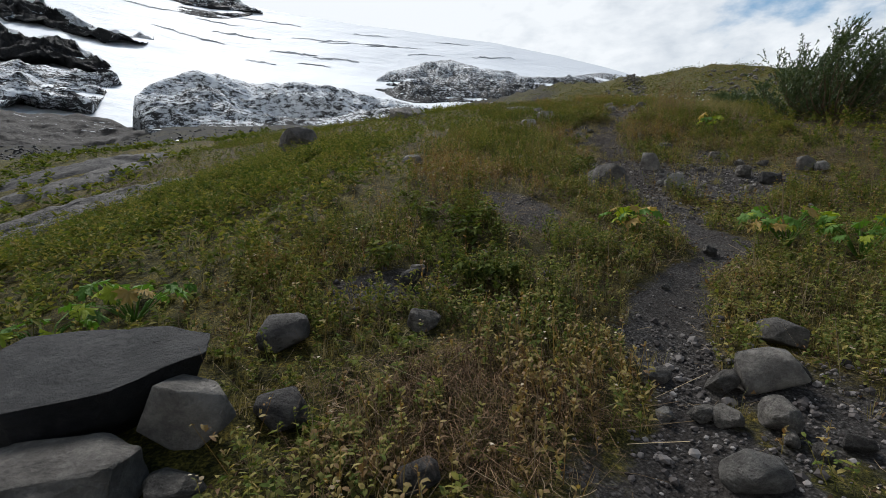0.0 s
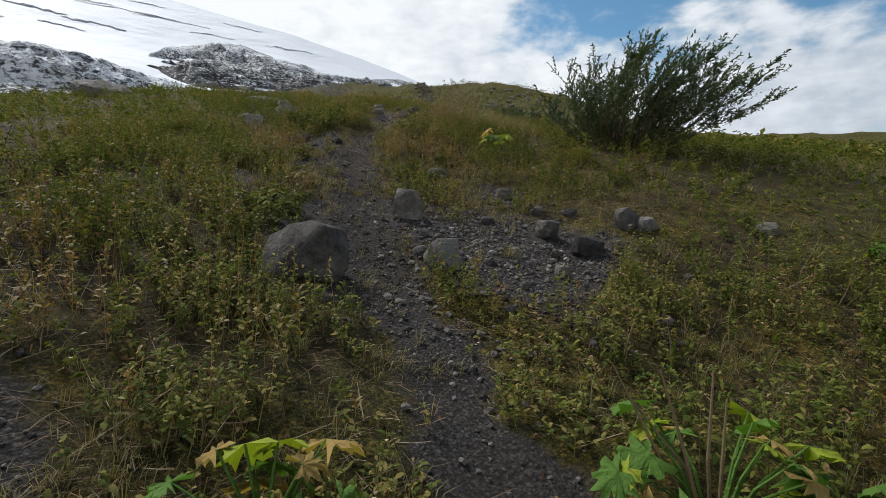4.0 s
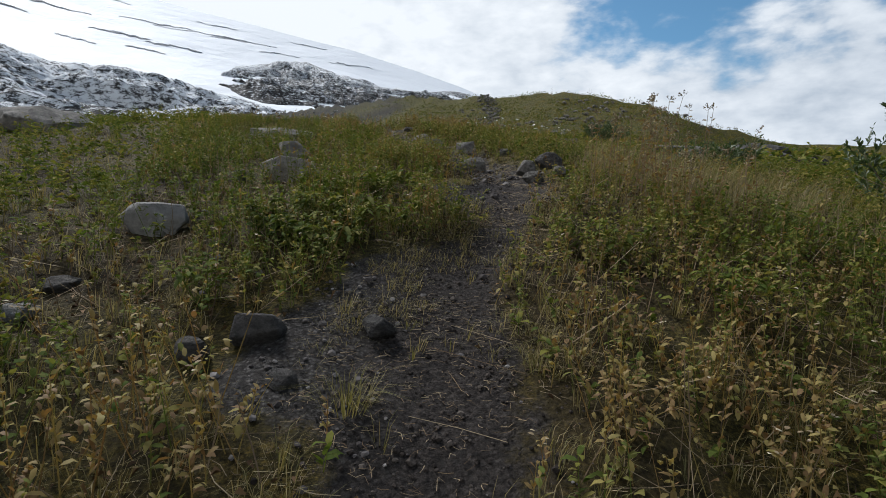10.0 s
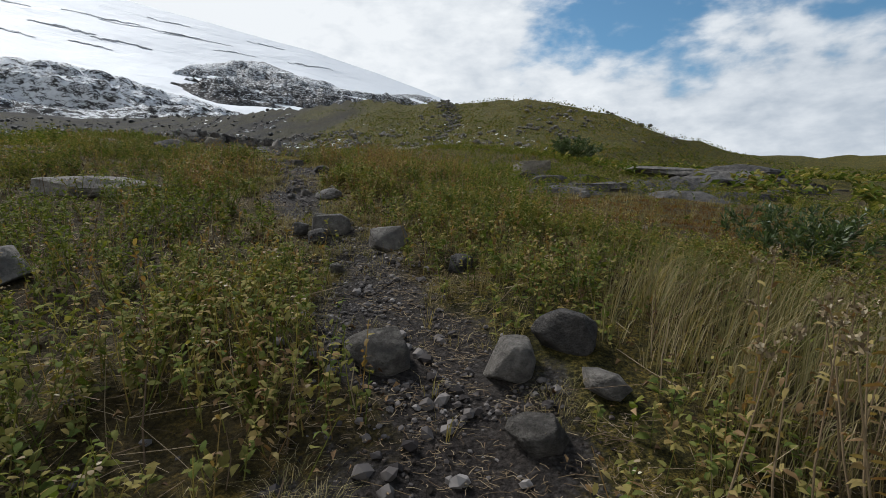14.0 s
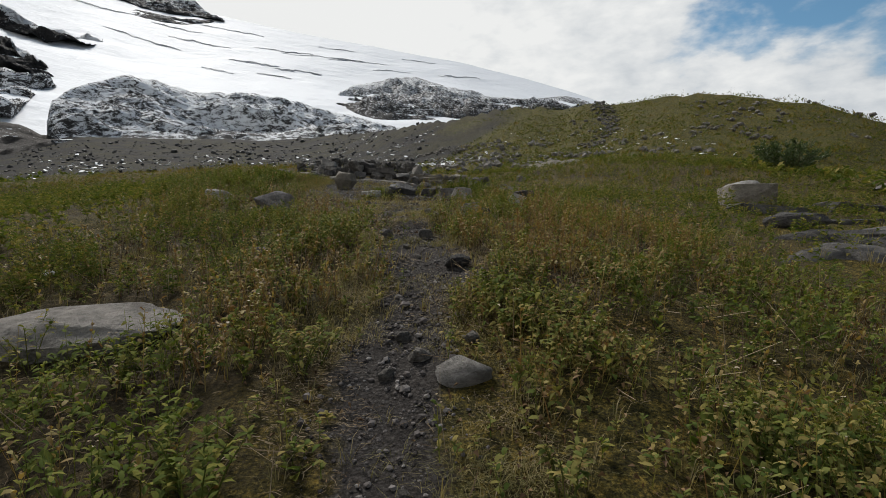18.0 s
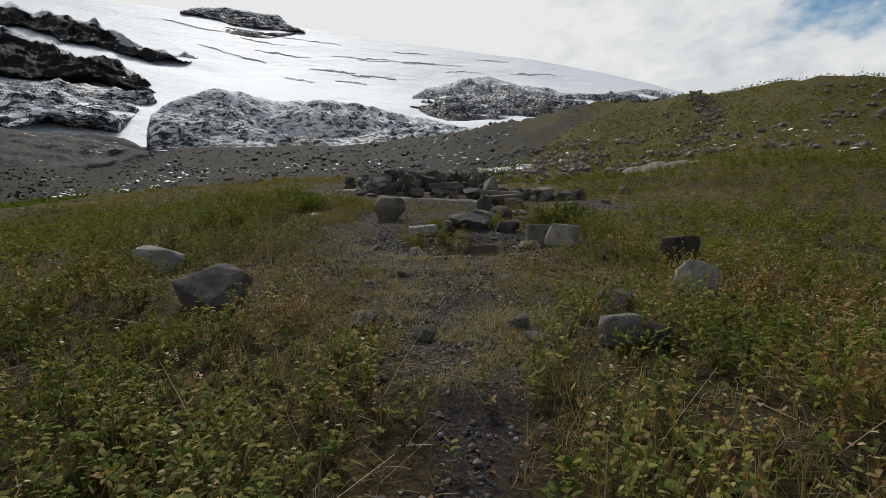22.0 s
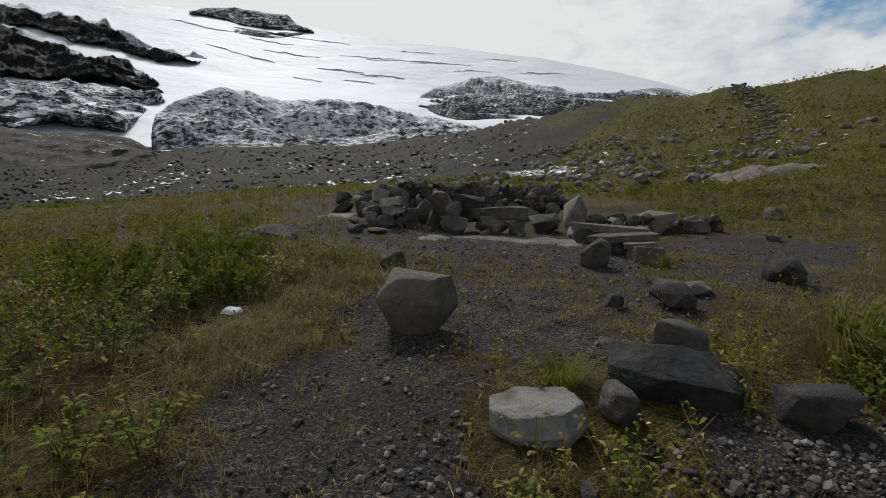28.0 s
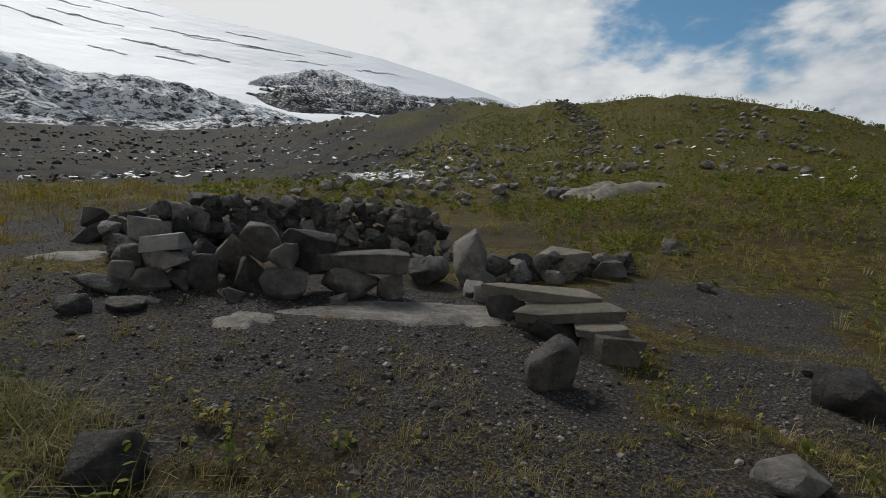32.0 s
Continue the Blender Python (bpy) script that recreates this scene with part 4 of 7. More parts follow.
def hash_seed(word):
    return sum(ord(c) * (3 + k) for k, c in enumerate(word)) * 17


for n, rows in enumerate(GREY_LISTS):
    place_rocks("grey", rows, 20 + n)
for n, rows in enumerate(DARK_LISTS):
    place_rocks("dark", rows, 40 + n)
for n, rows in enumerate(PALE_LISTS):
    place_rocks("pale", rows, 60 + n)
place_rocks("tan", TAN_A, 80)

# the leaning slab at the start of the path, undercut in front
SLAB = [(-0.95, -0.45, 0.50), (-0.1, -0.5, 0.58), (0.35, -0.30, 0.64), (0.64, 0.08, 0.70), (0.52, 0.36, 0.75), (-0.2, 0.58, 0.74), (-0.95, 0.5, 0.68), (-0.95, -0.42, 0.26), (-0.1, -0.42, 0.34), (0.32, -0.2, 0.44), (0.54, 0.12, 0.52),
        (-0.95, -0.05, 0.0), (-0.2, -0.05, 0.0), (0.12, 0.2, 0.05), (-0.2, 0.5, 0.0), (-0.95, 0.5, 0.0)]
ob = new("boulder", rock_mesh(41, (1.55, 1.08, 0.72), 0.5, 2, black_stone, 0.012, shape=SLAB))
ob.location = (-2.37, 2.70, level_under(-2.3, 2.7, 1.0) - 0.16)
tagged(ob, "large dark basalt slab leaning over smaller stones", "boulder")

# three boulders at the edge of the gravel below the ring
FLAT_TOP = [(-1.0, -0.35, 0.82), (-0.45, -0.8, 0.80), (0.5, -0.75, 0.92), (0.95, -0.1, 0.98), (0.6, 0.7, 1.0), (-0.5, 0.75, 0.95), (-1.0, 0.2, 0.9), (-0.95, -0.5, 0.45), (-0.35, -1.0, 0.40), (0.6, -0.95, 0.5), (1.05, -0.2, 0.55), (-0.6, -0.6, 0.0), (0.6, -0.6, 0.0), (0.7, 0.6, 0.0), (-0.6, 0.6, 0.0)]
LONG_BACK = [(-1.0, -0.5, 0.75), (-0.9, 0.3, 0.95), (-0.4, -0.2, 1.0), (0.3, 0.1, 0.92), (0.8, 0.3, 0.7), (1.0, -0.1, 0.4), (0.7, -0.8, 0.5), (-0.2, -0.95, 0.65), (-1.0, -0.75, 0.4), (-0.8, -0.5, 0.0), (0.7, -0.6, 0.0), (0.85, 0.6, 0.0), (-0.8, 0.6, 0.0)]
for x, y, size, mat, shape, words in ((-1.2, 37.66, (0.64, 0.46, 0.36), grey_stone, LONG_BACK, "grey layered boulder at the edge of the turf"), (2.50, 33.53, (0.55, 0.44, 0.27), pale_stone, FLAT_TOP, "pale grey flat-topped boulder beside a grass tussock"), (3.33, 33.95, (0.82, 0.50, 0.42), black_stone, LONG_BACK, "long black rounded boulder lying on the gravel")):
    ob = new("boulder", rock_mesh(71, size, 0.5, 2, mat, 0.03, shape=shape))
    ob.location = (x, y, level_under(x, y, size[0]) - 0.05)
    tagged(ob, words, "boulder")

# bits of old snow left beside the trail
for k, (x, y, w, h) in enumerate(SNOW_A):
    ob = new("snow_patch", rock_mesh(900 + k, (w * 1.3, w, h), 0.3, 1, snow_mat, 0.08))
    ob.location = (x, y, level_under(x, y, w) - 0.02)
    tagged(ob, "small lump of old white snow on the turf", "snow")


def flag(seed):
    """Corners of a broken flagstone that narrows to one end."""
    r = random.Random(seed)
    rim = [(-1.0, -0.15), (-0.55, -0.62), (0.2, -0.95), (0.9, -0.85), (1.0, 0.1), (0.75, 0.9), (0.0, 0.8), (-0.7, 0.45)]
    rim = [(x * r.uniform(0.9, 1.05), y * r.uniform(0.85, 1.1)) for x, y in rim]
    return [(x, y, 1 + r.uniform(-0.12, 0.08)) for x, y in rim] + [(x * 0.93, y * 0.9, r.uniform(-0.1, 0.15)) for x, y in rim]


# ---- the ring of piled stones ----
ring = tagged(new("stone_ring"), "low ring wall of piled dark lava stones on gravel", "stone wall")
ring.location = (1.43, 40.87, zat(1.43, 40.87))
ring_meshes = [rock_mesh(300 + k, (1, 0.8, 0.9), 0.35 + 0.07 * (k % 7), 1, (dark_stone, grey_stone, dark_stone, grey_stone)[k % 4], 0.05) for k in range(18)]
ring_meshes += [rock_mesh(340 + k, (1, 0.8, 0.9), 0.6, 1, pale_stone, 0.05) for k in range(2)]


def wall_run(points, tall, thick, courses, size, seed, parent=ring):
    """Stones piled in courses along a bent line."""
    r = random.Random(seed)
    for (x0, y0, h0), (x1, y1, h1) in zip(points, points[1:]):
        run = math.hypot(x1 - x0, y1 - y0)
        nx, ny = -(y1 - y0) / run, (x1 - x0) / run
        for c in range(courses):
            s = r.uniform(0, size * 0.4)
            while s < run:
                k = s / run
                top = h0 + (h1 - h0) * k
                w = size * r.uniform(0.75, 1.45) * (1 - 0.05 * c)
                level = c * size * 0.50
                if level < top * tall:
                    off = r.uniform(-0.5, 0.5) * thick * (1 - 0.22 * c)
                    x, y = x0 + (x1 - x0) * k + nx * off, y0 + (y1 - y0) * k + ny * off
                    ob = new("stone", ring_meshes[r.randrange(20)])
                    ob.parent = parent
                    ob.matrix_parent_inverse = Matrix.Translation(-ring.location)
                    ob.location = (x, y, zat(x, y) - 0.05 + level)
                    ob.rotation_euler = (r.uniform(-0.35, 0.35), r.uniform(-0.35, 0.35), r.uniform(0, 6.28))
                    ob.scale = (w, w * r.uniform(0.8, 1.1), w * r.uniform(0.62, 1.0))
                s += w * 0.60


wall_run([(-0.55, 40.1, 0.35), (-0.89, 40.79, 0.45), (-0.25, 42.07, 0.85), (0.95, 43.03, 1.15), (2.47, 43.03, 1.1), (3.43, 42.55, 0.7)], 0.76, 0.36, 5, 0.3, 6)
wall_run([(-0.49, 40.15, 0.6), (0.55, 40.63, 0.6)], 0.48, 0.56, 3, 0.29, 7)
wall_run([(3.35, 40.55, 0.5), (4.23, 41.19, 0.55), (5.19, 41.67, 0.5), (6.31, 41.99, 0.35)], 0.56, 0.4, 2, 0.29, 8)
wall_run([(2.63, 42.07, 0.3), (3.75, 41.75, 0.35), (4.71, 42.23, 0.35)], 0.48, 0.64, 1, 0.22, 9)


def set_stone(x, y, z, size, turn, mat, seed, parent=ring, name="stone", tilt=(0, 0), blocky=0.75, label="", shape=()):
    ob = new(name, rock_mesh(seed, size, 0.5 if shape else blocky, 1, mat, 0.04, shape=shape))
    ob.location = (x, y, zat(x, y) + z)
    ob.rotation_euler = (radians(tilt[0]), radians(tilt[1]), radians(turn))
    if parent:
        ob.parent = parent
        ob.matrix_parent_inverse = Matrix.Translation(-ring.location)
    return tagged(ob, label)


set_stone(0.80, 39.68, -0.08, (0.36, 0.27, 0.43), 30, grey_stone, 441, tilt=(0, 10), blocky=0.70)
set_stone(-0.44, 39.26, -0.07, (0.44, 0.33, 0.23), 10, dark_stone, 430, tilt=(0, 4), blocky=0.40)
set_stone(-0.35, 38.75, -0.05, (0.24, 0.18, 0.16), 0, grey_stone, 431, tilt=(0, 0), blocky=0.40)
set_stone(-0.30, 39.41, -0.06, (0.26, 0.20, 0.31), 25, grey_stone, 432, tilt=(0, 0), blocky=0.50)
set_stone(-0.00, 39.34, -0.06, (0.36, 0.27, 0.29), 5, dark_stone, 433, tilt=(0, 0), blocky=0.35)
set_stone(0.10, 39.41, 0.15, (0.43, 0.33, 0.25), 8, grey_stone, 434, tilt=(0, 6), blocky=0.50)
set_stone(0.10, 39.44, 0.36, (0.41, 0.31, 0.16), 5, pale_stone, 435, tilt=(0, -6), blocky=0.85, label="pale flat stone")
set_stone(-0.22, 39.69, 0.41, (0.30, 0.22, 0.25), 20, pale_stone, 436, tilt=(4, 8), blocky=0.90, label="pale square stone")
set_stone(0.18, 39.44, -0.05, (0.23, 0.18, 0.24), 12, dark_stone, 437, tilt=(0, 0), blocky=0.50)
set_stone(0.38, 39.49, -0.06, (0.29, 0.22, 0.43), 15, grey_stone, 438, tilt=(0, 6), blocky=0.30, label="egg-shaped grey stone")
set_stone(0.29, 40.00, 0.04, (0.28, 0.21, 0.39), 0, dark_stone, 439, tilt=(0, 0), blocky=0.35)
set_stone(0.55, 39.97, -0.03, (0.35, 0.27, 0.53), 12, grey_stone, 440, tilt=(0, 4), blocky=0.75, label="upright grey stone")
set_stone(0.82, 39.78, 0.31, (0.49, 0.36, 0.38), 15, grey_stone, 442, tilt=(0, 34), blocky=0.80, label="leaning pointed grey stone")
set_stone(1.18, 39.49, -0.06, (0.49, 0.37, 0.36), 6, dark_stone, 443, tilt=(0, 0), blocky=0.40, label="large rounded dark stone")
set_stone(1.18, 39.56, 0.24, (0.32, 0.24, 0.31), 20, grey_stone, 444, tilt=(0, 0), blocky=0.60)
set_stone(1.40, 39.85, 0.16, (0.61, 0.45, 0.50), 10, dark_stone, 445, tilt=(0, 4), blocky=0.60)
set_stone(1.82, 39.67, -0.05, (0.63, 0.45, 0.37), 6, grey_stone, 446, tilt=(0, 8), blocky=0.75, label="wedge-shaped stone")
set_stone(2.26, 39.74, -0.06, (0.28, 0.21, 0.32), 10, grey_stone, 447, tilt=(0, 0), blocky=0.70)
set_stone(1.98, 39.71, 0.26, (0.98, 0.45, 0.24), 4, dark_stone, 448, tilt=(3, 0), label="long flat-topped dark slab", shape=flag(448))
set_stone(2.74, 40.57, -0.07, (0.59, 0.44, 0.41), 10, dark_stone, 449, tilt=(0, 0), blocky=0.60)
set_stone(0.77, 39.18, -0.03, (0.21, 0.18, 0.17), 0, grey_stone, 450, tilt=(0, 0), blocky=0.50)
set_stone(1.73, 39.31, -0.04, (0.20, 0.18, 0.15), 0, grey_stone, 451, tilt=(0, 0), blocky=0.50)
set_stone(-1.88, 42.24, -0.06, (0.59, 0.44, 0.35), 0, dark_stone, 452, tilt=(0, 0), blocky=0.40)
set_stone(-1.83, 42.25, 0.19, (0.40, 0.30, 0.31), 15, dark_stone, 453, tilt=(0, 0), blocky=0.60)
set_stone(-1.45, 42.35, 0.23, (0.59, 0.45, 0.22), 5, pale_stone, 454, tilt=(0, -5), blocky=0.70)
set_stone(3.28, 40.59, -0.09, (0.46, 0.35, 0.82), 15, grey_stone, 455, tilt=(0, 5), blocky=0.55, label="upright grey boulder")
set_stone(4.92, 41.75, -0.06, (0.80, 0.45, 0.58), -15, slab_stone, 456, tilt=(8, 16), blocky=0.80, label="tan wedge of broken stone")
set_stone(5.77, 41.58, -0.06, (0.56, 0.42, 0.33), 0, dark_stone, 457, tilt=(0, 0), blocky=0.40)
set_stone(3.98, 41.55, -0.09, (0.45, 0.34, 0.22), 5, grey_stone, 458, tilt=(0, -8), blocky=0.70)

# the bench of two slabs on stones beside the ring
bench = tagged(new("slab_bench"), "two tan stone slabs propped on dark stones", "stone bench")
bench.location = (4.15, 39.19, zat(4.15, 39.19))


def bench_stone(name, x, y, z, size, turn, mat, seed, tilt=(0, 0), blocky=0.85, label=""):
    ob = set_stone(x, y, z, size, turn, mat, seed, None, name, tilt, blocky, label, flag(seed) if name == "slab" else ())
    ob.parent = bench
    ob.matrix_parent_inverse = Matrix.Translation(-bench.location)
    return ob


bench_stone("stone", 3.37, 39.06, -0.05, (0.39, 0.29, 0.31), 5, dark_stone, 461, tilt=(0, 0), blocky=0.50)
bench_stone("stone", 3.71, 38.65, -0.09, (0.47, 0.35, 0.29), 8, dark_stone, 462, tilt=(0, 0), blocky=0.45)
bench_stone("stone", 3.34, 39.82, -0.06, (0.25, 0.18, 0.26), 0, grey_stone, 463, tilt=(0, 0), blocky=0.40)
bench_stone("stone", 3.27, 40.06, -0.05, (0.26, 0.20, 0.23), 0, pale_stone, 464, tilt=(0, 0), blocky=0.80)
bench_stone("stone", 4.09, 38.25, -0.08, (0.50, 0.38, 0.30), 6, slab_stone, 465, tilt=(0, 2), blocky=0.85, label="pale blocky stone")
bench_stone("stone", 4.14, 38.58, 0.00, (0.38, 0.29, 0.14), 6, grey_stone, 467, tilt=(0, 2), blocky=0.85)
bench_stone("slab", 3.71, 39.07, 0.22, (1.20, 0.50, 0.13), -8, slab_stone, 471, tilt=(2, 5), blocky=0.95, label="flat tan slab")
bench_stone("slab", 3.84, 38.70, 0.16, (1.00, 0.50, 0.12), -4, slab_stone, 472, tilt=(6, -3), blocky=0.95, label="flat pointed tan slab")
bench_stone("slab", 4.03, 38.41, 0.13, (0.45, 0.46, 0.10), 6, slab_stone, 473, tilt=(2, -3), blocky=0.95)


def bedrock(x, y, rx, ry, turn, rise, seed, label, mat=None):
    """A low ice-worn swell of rock that shows through the ground."""
    n, m = 72, 10
    a = np.linspace(0, 2 * np.pi, n, endpoint=False)
    out = 1 + np.clip(0.40 * fractal(np.cos(a) * 1.3 + seed, np.sin(a) * 1.3, 3, seed), -0.4, 0.45) + 0.06 * fractal(np.cos(a) * 5, np.sin(a) * 5, 2, seed + 1)
    k = np.linspace(0, 1, m)[:, None]
    px, py = k * out * np.cos(a) * rx, k * out * np.sin(a) * ry
    c, s = math.cos(turn), math.sin(turn)
    X, Y = x + c * px - s * py, y + s * px + c * py
    Z = height(X, Y) + rise * (1 - k**2.2) - 0.03 * k**6 + 0.25 * rise * fractal(X * 2.2, Y * 2.2, 4, seed)
    i, j = np.meshgrid(np.arange(n), np.arange(m - 1))
    a0 = (j * n + i).ravel()
    b0 = (j * n + (i + 1) % n).ravel()
    ob = new("bedrock", mesh_from("bedrock", np.stack([X, Y, Z], -1).reshape(-1, 3), np.stack([a0, b0, b0 + n, a0 + n], 1), mat or slab_stone))
    return tagged(ob, label, "bedrock")


worn = "smooth pale bedrock showing through the dark gravel"
bedrock(2.55, 39.15, 1.30, 0.45, 0.10, 0.035, 3, worn, grey_stone)
bedrock(0.96, 38.65, 0.26, 0.24, 0.4, 0.035, 4, worn, grey_stone)
bedrock(-0.05, 39.02, 0.30, 0.10, 0.0, 0.035, 5, worn, grey_stone)
bedrock(-1.35, 40.7, 0.5, 0.18, 0.2, 0.05, 6, worn, grey_stone)
bedrock(11.50, 53.00, 2.08, 1.20, 0.25, 0.45, 7, "bare grey rock slab on the grassy slope")
for k, (x, y, rx, ry, up) in enumerate([(10.6, 27.4, 1.2, 0.6, 0.14), (12.4, 28.8, 1.9, 0.8, 0.2), (14.6, 27.6, 1.7, 0.6, 0.16), (15.8, 30.4, 2.6, 1.0, 0.25), (19.0, 32.6, 3.4, 1.1, 0.3), (18.2, 29.4, 2.2, 0.7, 0.2), (23.0, 34.6, 3.6, 1.2, 0.35)]):
    bedrock(x, y, rx, ry, 0.25, up, 60 + k, "dark layered bedrock shelf beside the bog", slate_stone)
slab_rng = random.Random(77)
for k in range(34):
    u = slab_rng.random()
    x = 11.5 + 17 * u + slab_rng.gauss(0, 0.8)
    y = 29.2 + 5.5 * u + slab_rng.choice((-1.4, 0.0, 1.5, 3.0)) + slab_rng.gauss(0, 0.25)
    w = slab_rng.uniform(0.8, 2.6) * (0.8 + 0.6 * u)
    ob = new("bedrock_slab", rock_mesh(950 + k, (w, w * slab_rng.uniform(0.35, 0.6), slab_rng.uniform(0.18, 0.36)), 0.85, 1, slate_stone, 0.02))
    ob.location = (x, y, level_under(x, y, w) - 0.08)
    ob.rotation_euler = (slab_rng.gauss(0, 0.05), slab_rng.gauss(0, 0.05), 0.2 + slab_rng.gauss(0, 0.2))
    tagged(ob, "flat layered grey bedrock slab beside the bog", "bedrock", group="bedrock steps beside the bog")
for k, (x, y, rx, ry) in enumerate([(-12.5, 15.5, 3.2, 1.1), (-15.0, 18.5, 4.0, 1.5), (-10.5, 12.0, 2.4, 0.9), (-19.0, 23.0, 4.0, 1.3), (-21.0, 27.0, 5.0, 1.6)]):
    bedrock(x, y, rx, ry, 0.6, 0.35, 40 + k, "wet dark bedrock in the stream bed", dark_stone)

# ---- plants ----
SPOTS = np.array([row[:3] for rows in (*GREY_LISTS, *DARK_LISTS, *PALE_LISTS, TAN_A) for row in rows] + [(-2.3, 2.7, 1.35), (2.47, 33.52, 0.56), (3.16, 33.90, 0.9)])


def clear_of_rocks(x, y, reach=0.13):
    keep = np.ones(len(x), bool)
    for rx, ry, rw in SPOTS:
        keep &= ~((np.abs(x - rx) < 0.5 * rw + 0.03) & (y - ry > -0.42 * rw - min(reach, rw)) & (y - ry < 0.42 * rw))
    return keep


def scatter(n, x0, x1, y0, y1, chance, along_trail=False, reach=0.13):
    """n tries over a strip, of which chance(x, y) keeps some. With along_trail x is counted from the trail."""
    x, y = rng.uniform(x0, x1, n), rng.uniform(y0, y1, n)
    if along_trail:
        x = x + trail_x(y)
    keep = rng.random(n) < chance(x, y)
    x, y = x[keep], y[keep]
    keep = clear_of_rocks(x, y, reach)
    x, y = x[keep], y[keep]
    return np.stack([x, y, height(x, y)], -1)


def cover(x, y):
    free = 1 - 0.85 * lobes(x, y, (-3.2, 3.9, 0.9, 0.7), (3.75, 6.55, 0.6, 0.6), (4.3, 6.1, 0.6, 0.6), (1.95, 6.75, 0.42, 0.42), (6.05, 14.2, 0.4, 0.4), (2.3, 34.1, 1.1, 0.9))
    return np.clip(1.15 - 1.9 * grit(x, y), 0, 1) * (1 - moraine(x, y)) * free * (1 - 0.93 * matted(x, y))


def leaves(base, way, side, length, width, droop=0.2, fold=0.25, plain_fold=False):
    """Leaves with a folded, bent blade. All arrays run over the leaves."""
    up = np.array([0, 0, 1.0])
    tip = base + way * length[:, None] - up * (droop * length)[:, None]
    if plain_fold:
        mid = base + way * (length * 0.48)[:, None] + up * (fold * width)[:, None]
        a, b = mid + side * (width / 2)[:, None], mid - side * (width / 2)[:, None]
        v = np.stack([base, a, tip, b], 1).reshape(-1, 3)
        k = np.arange(len(base))[:, None] * 4
        return v, np.concatenate([k + np.array([[0, 2, 1]]), k + np.array([[0, 3, 2]])])
    sag = up * (droop * length * 0.3)[:, None]
    rim = []
    for s, w, sign in ((0.28, 0.86, 1), (0.68, 0.80, 1), (0.68, 0.80, -1), (0.28, 0.86, -1)):
        rim.append(base + way * (length * s)[:, None] - sag * s + (side * sign + up * fold)  * (width * w / 2)[:, None])
    v = np.stack([base, rim[0], rim[1], tip, rim[2], rim[3]], 1).reshape(-1, 3)
    k = np.arange(len(base))[:, None] * 6
    f = np.concatenate([k + np.array([[0, 5, 1]]), k + np.array([[1, 4, 2]]), k + np.array([[1, 5, 4]]), k + np.array([[2, 4, 3]])])
    return v, f


def broad_leaves(base, way, side, length, width, droop):
    """Larger leaves: a rounded blade in three spans, folded along the rib and bent down."""
    up = np.array([0, 0, 1.0])
    rows = [base[:, None, :]]
    for s, w in ((0.22, 0.80), (0.55, 1.0), (0.82, 0.55)):
        mid = base + way * (length * s)[:, None] - up * (droop * length * s * s)[:, None]
        lift = up * (0.16 * width * w)[:, None]
        rows.append(np.stack([mid + side * (width * w / 2)[:, None] + lift, mid, mid - side * (width * w / 2)[:, None] + lift], 1))
    rows.append((base + way * length[:, None] - up * (droop * length)[:, None])[:, None, :])
    v = np.concatenate(rows, 1).reshape(-1, 3)
    one = [(0, 2, 1), (0, 3, 2), (1, 2, 5), (1, 5, 4), (2, 3, 6), (2, 6, 5), (4, 5, 8), (4, 8, 7), (5, 6, 9), (5, 9, 8), (7, 8, 10), (8, 9, 10)]
    f = (np.arange(len(base))[:, None, None] * 11 + np.array(one)[None]).reshape(-1, 3)
    return v, f


def stems(base, top, width):
    """Thin upright strips, two crossed for each stem."""
    out = []
    for side in (np.array([1.0, 0, 0]), np.array([0, 1.0, 0])):
        s = side * width / 2
        out.append(np.stack([base - s, base + s, top + s * 0.4, top - s * 0.4], 1))
    v = np.concatenate(out).reshape(-1, 3)
    k = np.arange(len(base) * 2)[:, None] * 4
    return v, np.concatenate([k + np.array([[0, 1, 2]]), k + np.array([[0, 2, 3]])])


